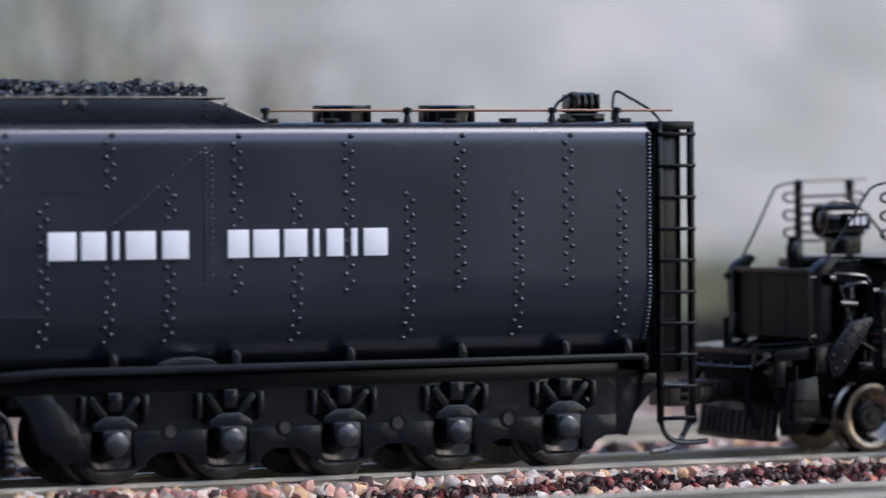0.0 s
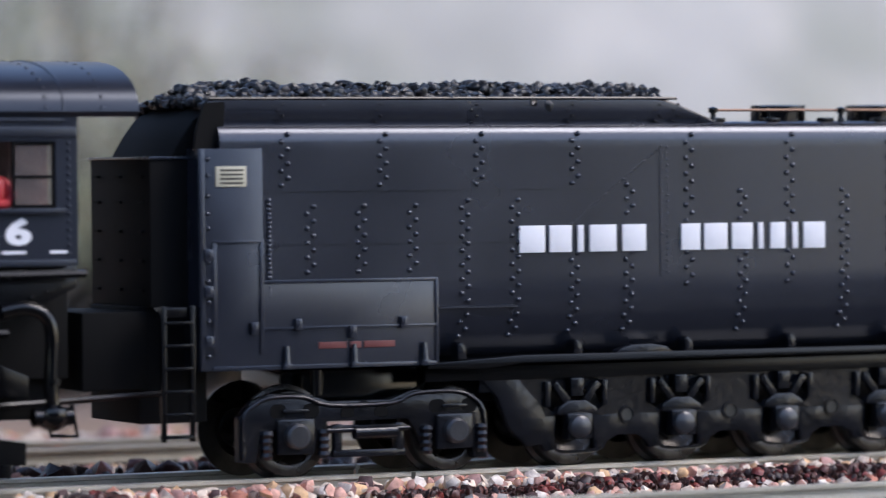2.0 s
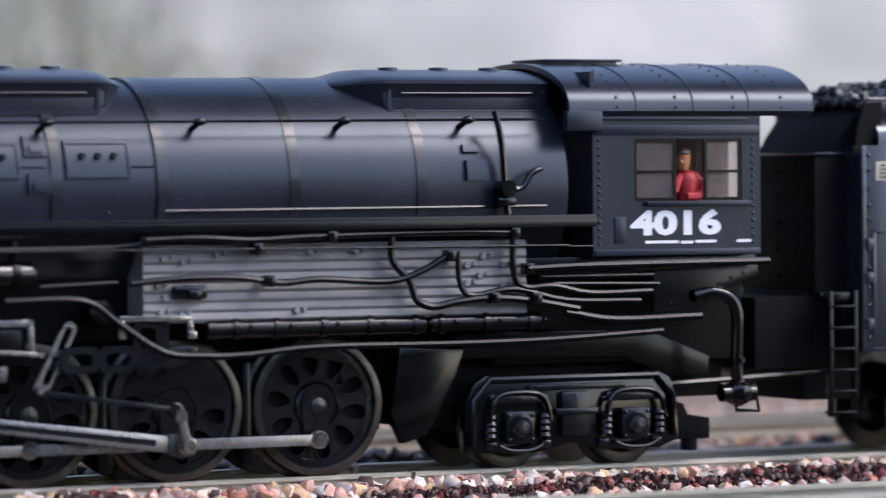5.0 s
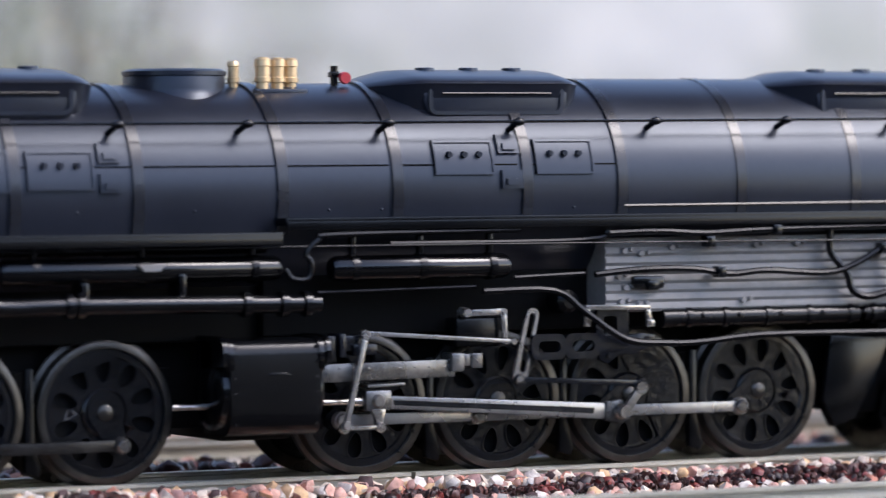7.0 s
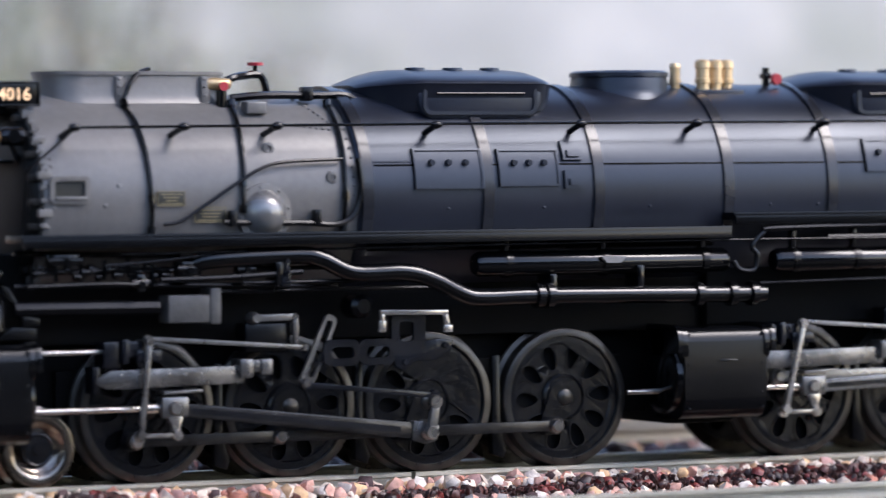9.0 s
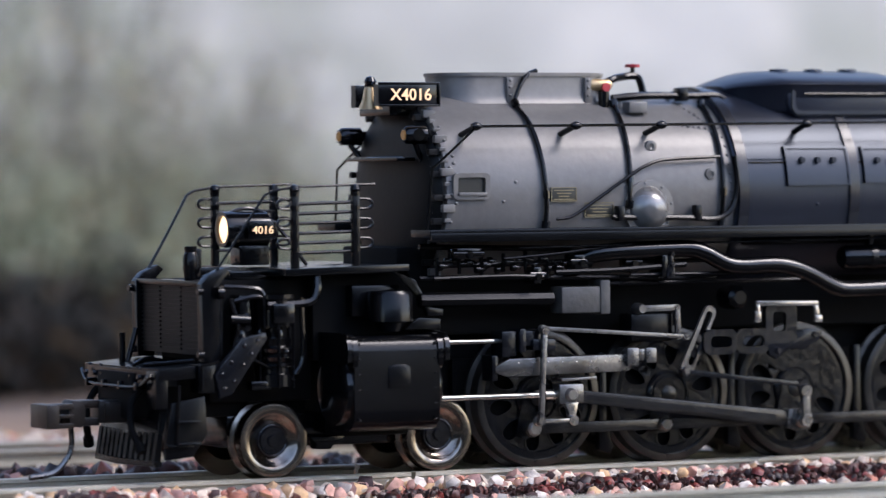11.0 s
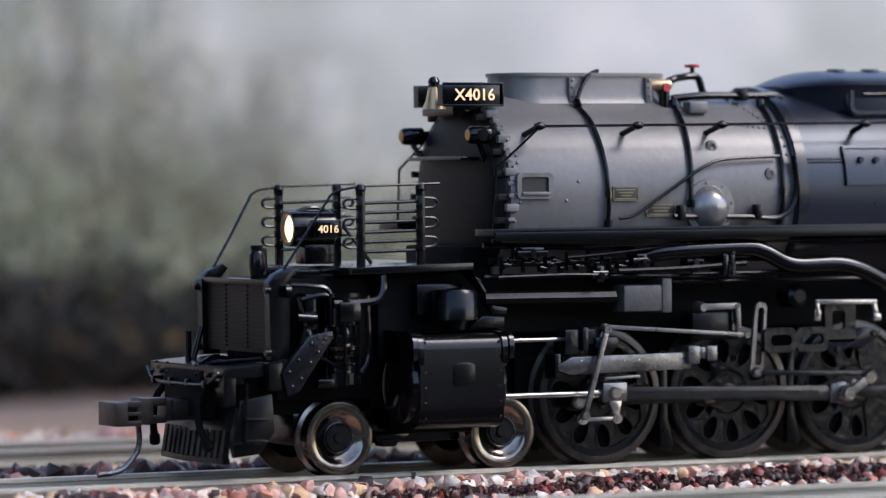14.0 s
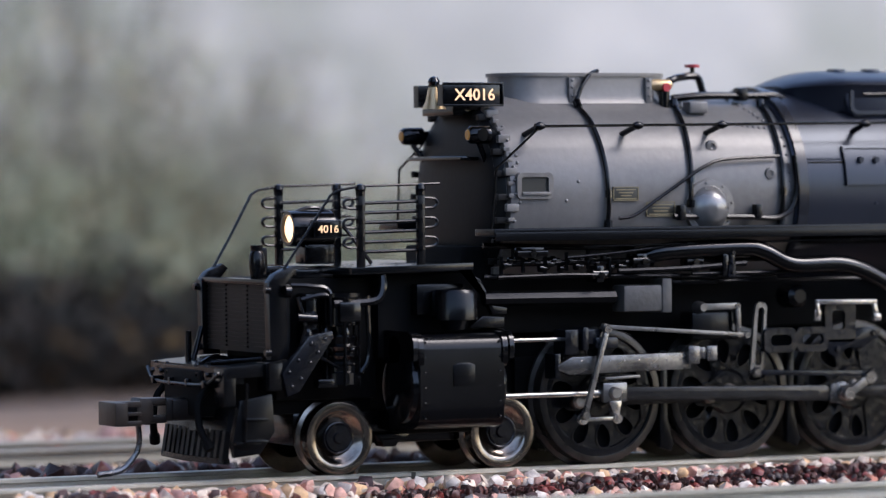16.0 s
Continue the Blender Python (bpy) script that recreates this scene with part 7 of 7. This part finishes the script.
    box(ft, 284, 306, -7, 7, 8.0, 14.8, 0.4)
    rod(ft, (287.4, -11.2, 11.4), (287.4, -11.2, 14.8), 0.9)
    part("truck_pivot", ft, GLOSS, te)
    return te


def build_coal():
    """Heaped coal in the bunker: loose lumps on a mound."""
    rng = np.random.default_rng(8)
    boxes = []
    for i in range(34):
        x = 271.8 + i * 2.1
        h = min(1.0, (x - 267.5) / 7) * min(1.0, (348 - x) / 6)
        for j in range(9):
            y = -11.2 + j * 2.8
            k = 1 - (y / 13.0) ** 2
            zt = 51.0 + h * (0.7 + 2.8 * k) * (0.9 + 0.12 * math.sin(x * 0.35 + j))
            boxes.append((x - 1.2, x + 1.2, y - 1.4, y + 1.4, zt - 1.3, zt, 0.78, 13))
    return stones("coal_load", COAL, boxes, 17, "heap of small black coal lumps in the tender", "coal")


def build_figure():
    """A painted driver doll at the cab window: one plain mesh."""
    b = B()
    turn(b, [(37.0, 1.7), (39.0, 1.75), (40.6, 1.9), (41.6, 1.5), (42.0, 0.8)], (239.4, -14.4, 0), "z", 16)
    pipe(b, [(240.6, -14.6, 41.2), (241.4, -15.6, 39.6), (240.4, -16.0, 38.3), (238.4, -16.1, 38.2)], 0.62, 8)
    pipe(b, [(238.2, -14.8, 41.3), (237.2, -15.6, 40.2), (236.6, -15.8, 38.9)], 0.58, 8)
    turn(b, [(41.7, 0.55), (42.3, 0.85), (43.0, 1.0), (43.8, 1.0), (44.3, 1.05), (44.4, 1.2), (44.9, 0.95), (45.2, 0.3)], (238.5, -15.0, 0), "z", 14)
    rod(b, (238.0, -15.6, 43.2), (237.5, -15.9, 43.1), 0.28, seg=6)
    return tagged(part("figurine", b, DOLL), "small painted red doll seated at the cab window", "figurine")


loco = holder("locomotive", "black articulated model steam locomotive with grey smokebox", "locomotive")
boiler(loco)
walkways(loco)
firebox(loco)
cab(loco)
trailing_truck(loco)
front_end(loco, True, "4016")
front_lamps(loco)
cylinder_block(loco, 94.2, 110.0, "black rear cylinder block", False)
running_gear(loco, FRONT_X, FRONT_PHASE, 0.0, ROD_DARK, ROD)
running_gear(loco, REAR_X, REAR_PHASE, 102.4, NICKEL, NICKEL)
tender = build_tender()
coal = build_coal()
figure = build_figure()
second = holder("locomotive", "front of a second black model steam locomotive, unlit headlight", "locomotive")
front_end(second, False, "")
SECOND_X = 473.8


# ---- motion of the train ----
KNOTS = [(0.0, -386.65), (0.5, -367.65), (1.0, -349.89), (1.5, -334.79), (2.0, -315.97), (2.5, -297.42), (3.0, -281.24), (3.5, -263.54), (4.0, -244.59), (4.5, -228.2),
         (5.0, -210.8), (5.5, -193.3), (6.0, -175.7), (6.5, -158.4), (7.0, -140.24), (7.5, -121.83), (8.0, -104.64), (8.5, -89.17), (9.0, -69.93), (9.5, -51.57), (10.0, -35.91),
         (10.5, -20.9), (11.0, -10.0), (11.5, -3.1), (12.0, -0.3), (12.3, 0.0), (16.0, 0.0)]


def travel(t):
    """Way of the train at t, in millimetres: smooth and never backwards."""
    for i in range(len(KNOTS) - 1):
        (a, p), (b, q) = KNOTS[i], KNOTS[i + 1]
        if t <= b:
            break
    def slope(j):
        if j <= 0 or j >= len(KNOTS) - 1:
            j = min(max(j, 0), len(KNOTS) - 2)
            return (KNOTS[j + 1][1] - KNOTS[j][1]) / (KNOTS[j + 1][0] - KNOTS[j][0])
        u = (KNOTS[j][1] - KNOTS[j - 1][1]) / (KNOTS[j][0] - KNOTS[j - 1][0])
        v = (KNOTS[j + 1][1] - KNOTS[j][1]) / (KNOTS[j + 1][0] - KNOTS[j][0])
        return 0.0 if u * v <= 0 else 2 * u * v / (u + v)
    h = b - a
    s = min(1.0, max(0.0, (t - a) / h))
    return p * (1 + 2 * s) * (1 - s) ** 2 + h * slope(i) * s * (1 - s) ** 2 + q * s * s * (3 - 2 * s) + h * slope(i + 1) * s * s * (s - 1)


def place(x, y, z, ry=0.0):
    return pose(x * MM, y * MM, z * MM, 0, ry, 0)


def gear_pose(kind, n, s):
    """Pose of one moving piece in its engine's space after the way s."""
    if kind == "wheel":
        x, z, r = n
        return place(x, 0, z, math.degrees(s / r))
    xm, phase = n[-2:] if kind != "ecc" else n[:2]
    a = radians(phase) - s / DRIVER_R
    px, pz = xm + THROW * math.cos(a), AXLE_Z + THROW * math.sin(a)
    cx = px - math.sqrt(38.6 ** 2 - (pz - 10.3) ** 2)
    ex, ez = xm + 2.2 * math.cos(a - math.pi / 2), AXLE_Z + 2.2 * math.sin(a - math.pi / 2)
    if kind == "side":
        return place(px, 0, pz)
    if kind == "main":
        return place(cx, 0, 10.3, -math.degrees(math.atan2(pz - 10.3, px - cx)))
    if kind == "cross":
        return place(cx, 0, 10.3)
    if kind == "lever":
        lx, lz = n[0], n[1]
        return place(lx, 0, lz, math.degrees(math.asin(max(-0.9, min(0.9, (lx - (cx - 5.1)) / 12.7)))))
    if kind == "crank":
        return place(px, 0, pz, -math.degrees(math.atan2(ez - pz, ex - px)))
    swing = (ex - xm) / 4.9
    if kind == "link":
        return place(n[0], 0, n[1], -math.degrees(swing))
    lx, lz = 40.0 + n[2] + 4.9 * math.sin(swing) - 0.4, 17.6 - 4.9 * math.cos(swing)
    return place(lx, 0, lz, -math.degrees(math.atan2(ez - lz, ex - lx)))


def motions():
    times = [i / 10 for i in range(124)] + [14.0, 16.0]
    ways = [travel(t) for t in times]
    for ob, dx in ((loco, 0), (tender, 0), (coal, 0), (figure, 0), (second, SECOND_X)):
        walk(ob, [(t, place(s + dx, 0, 0)) for t, s in zip(times, ways)])
    for ob, kind, n in moving:
        walk(ob, [(t, gear_pose(kind, n, s)) for t, s in zip(times, ways)])


motions()
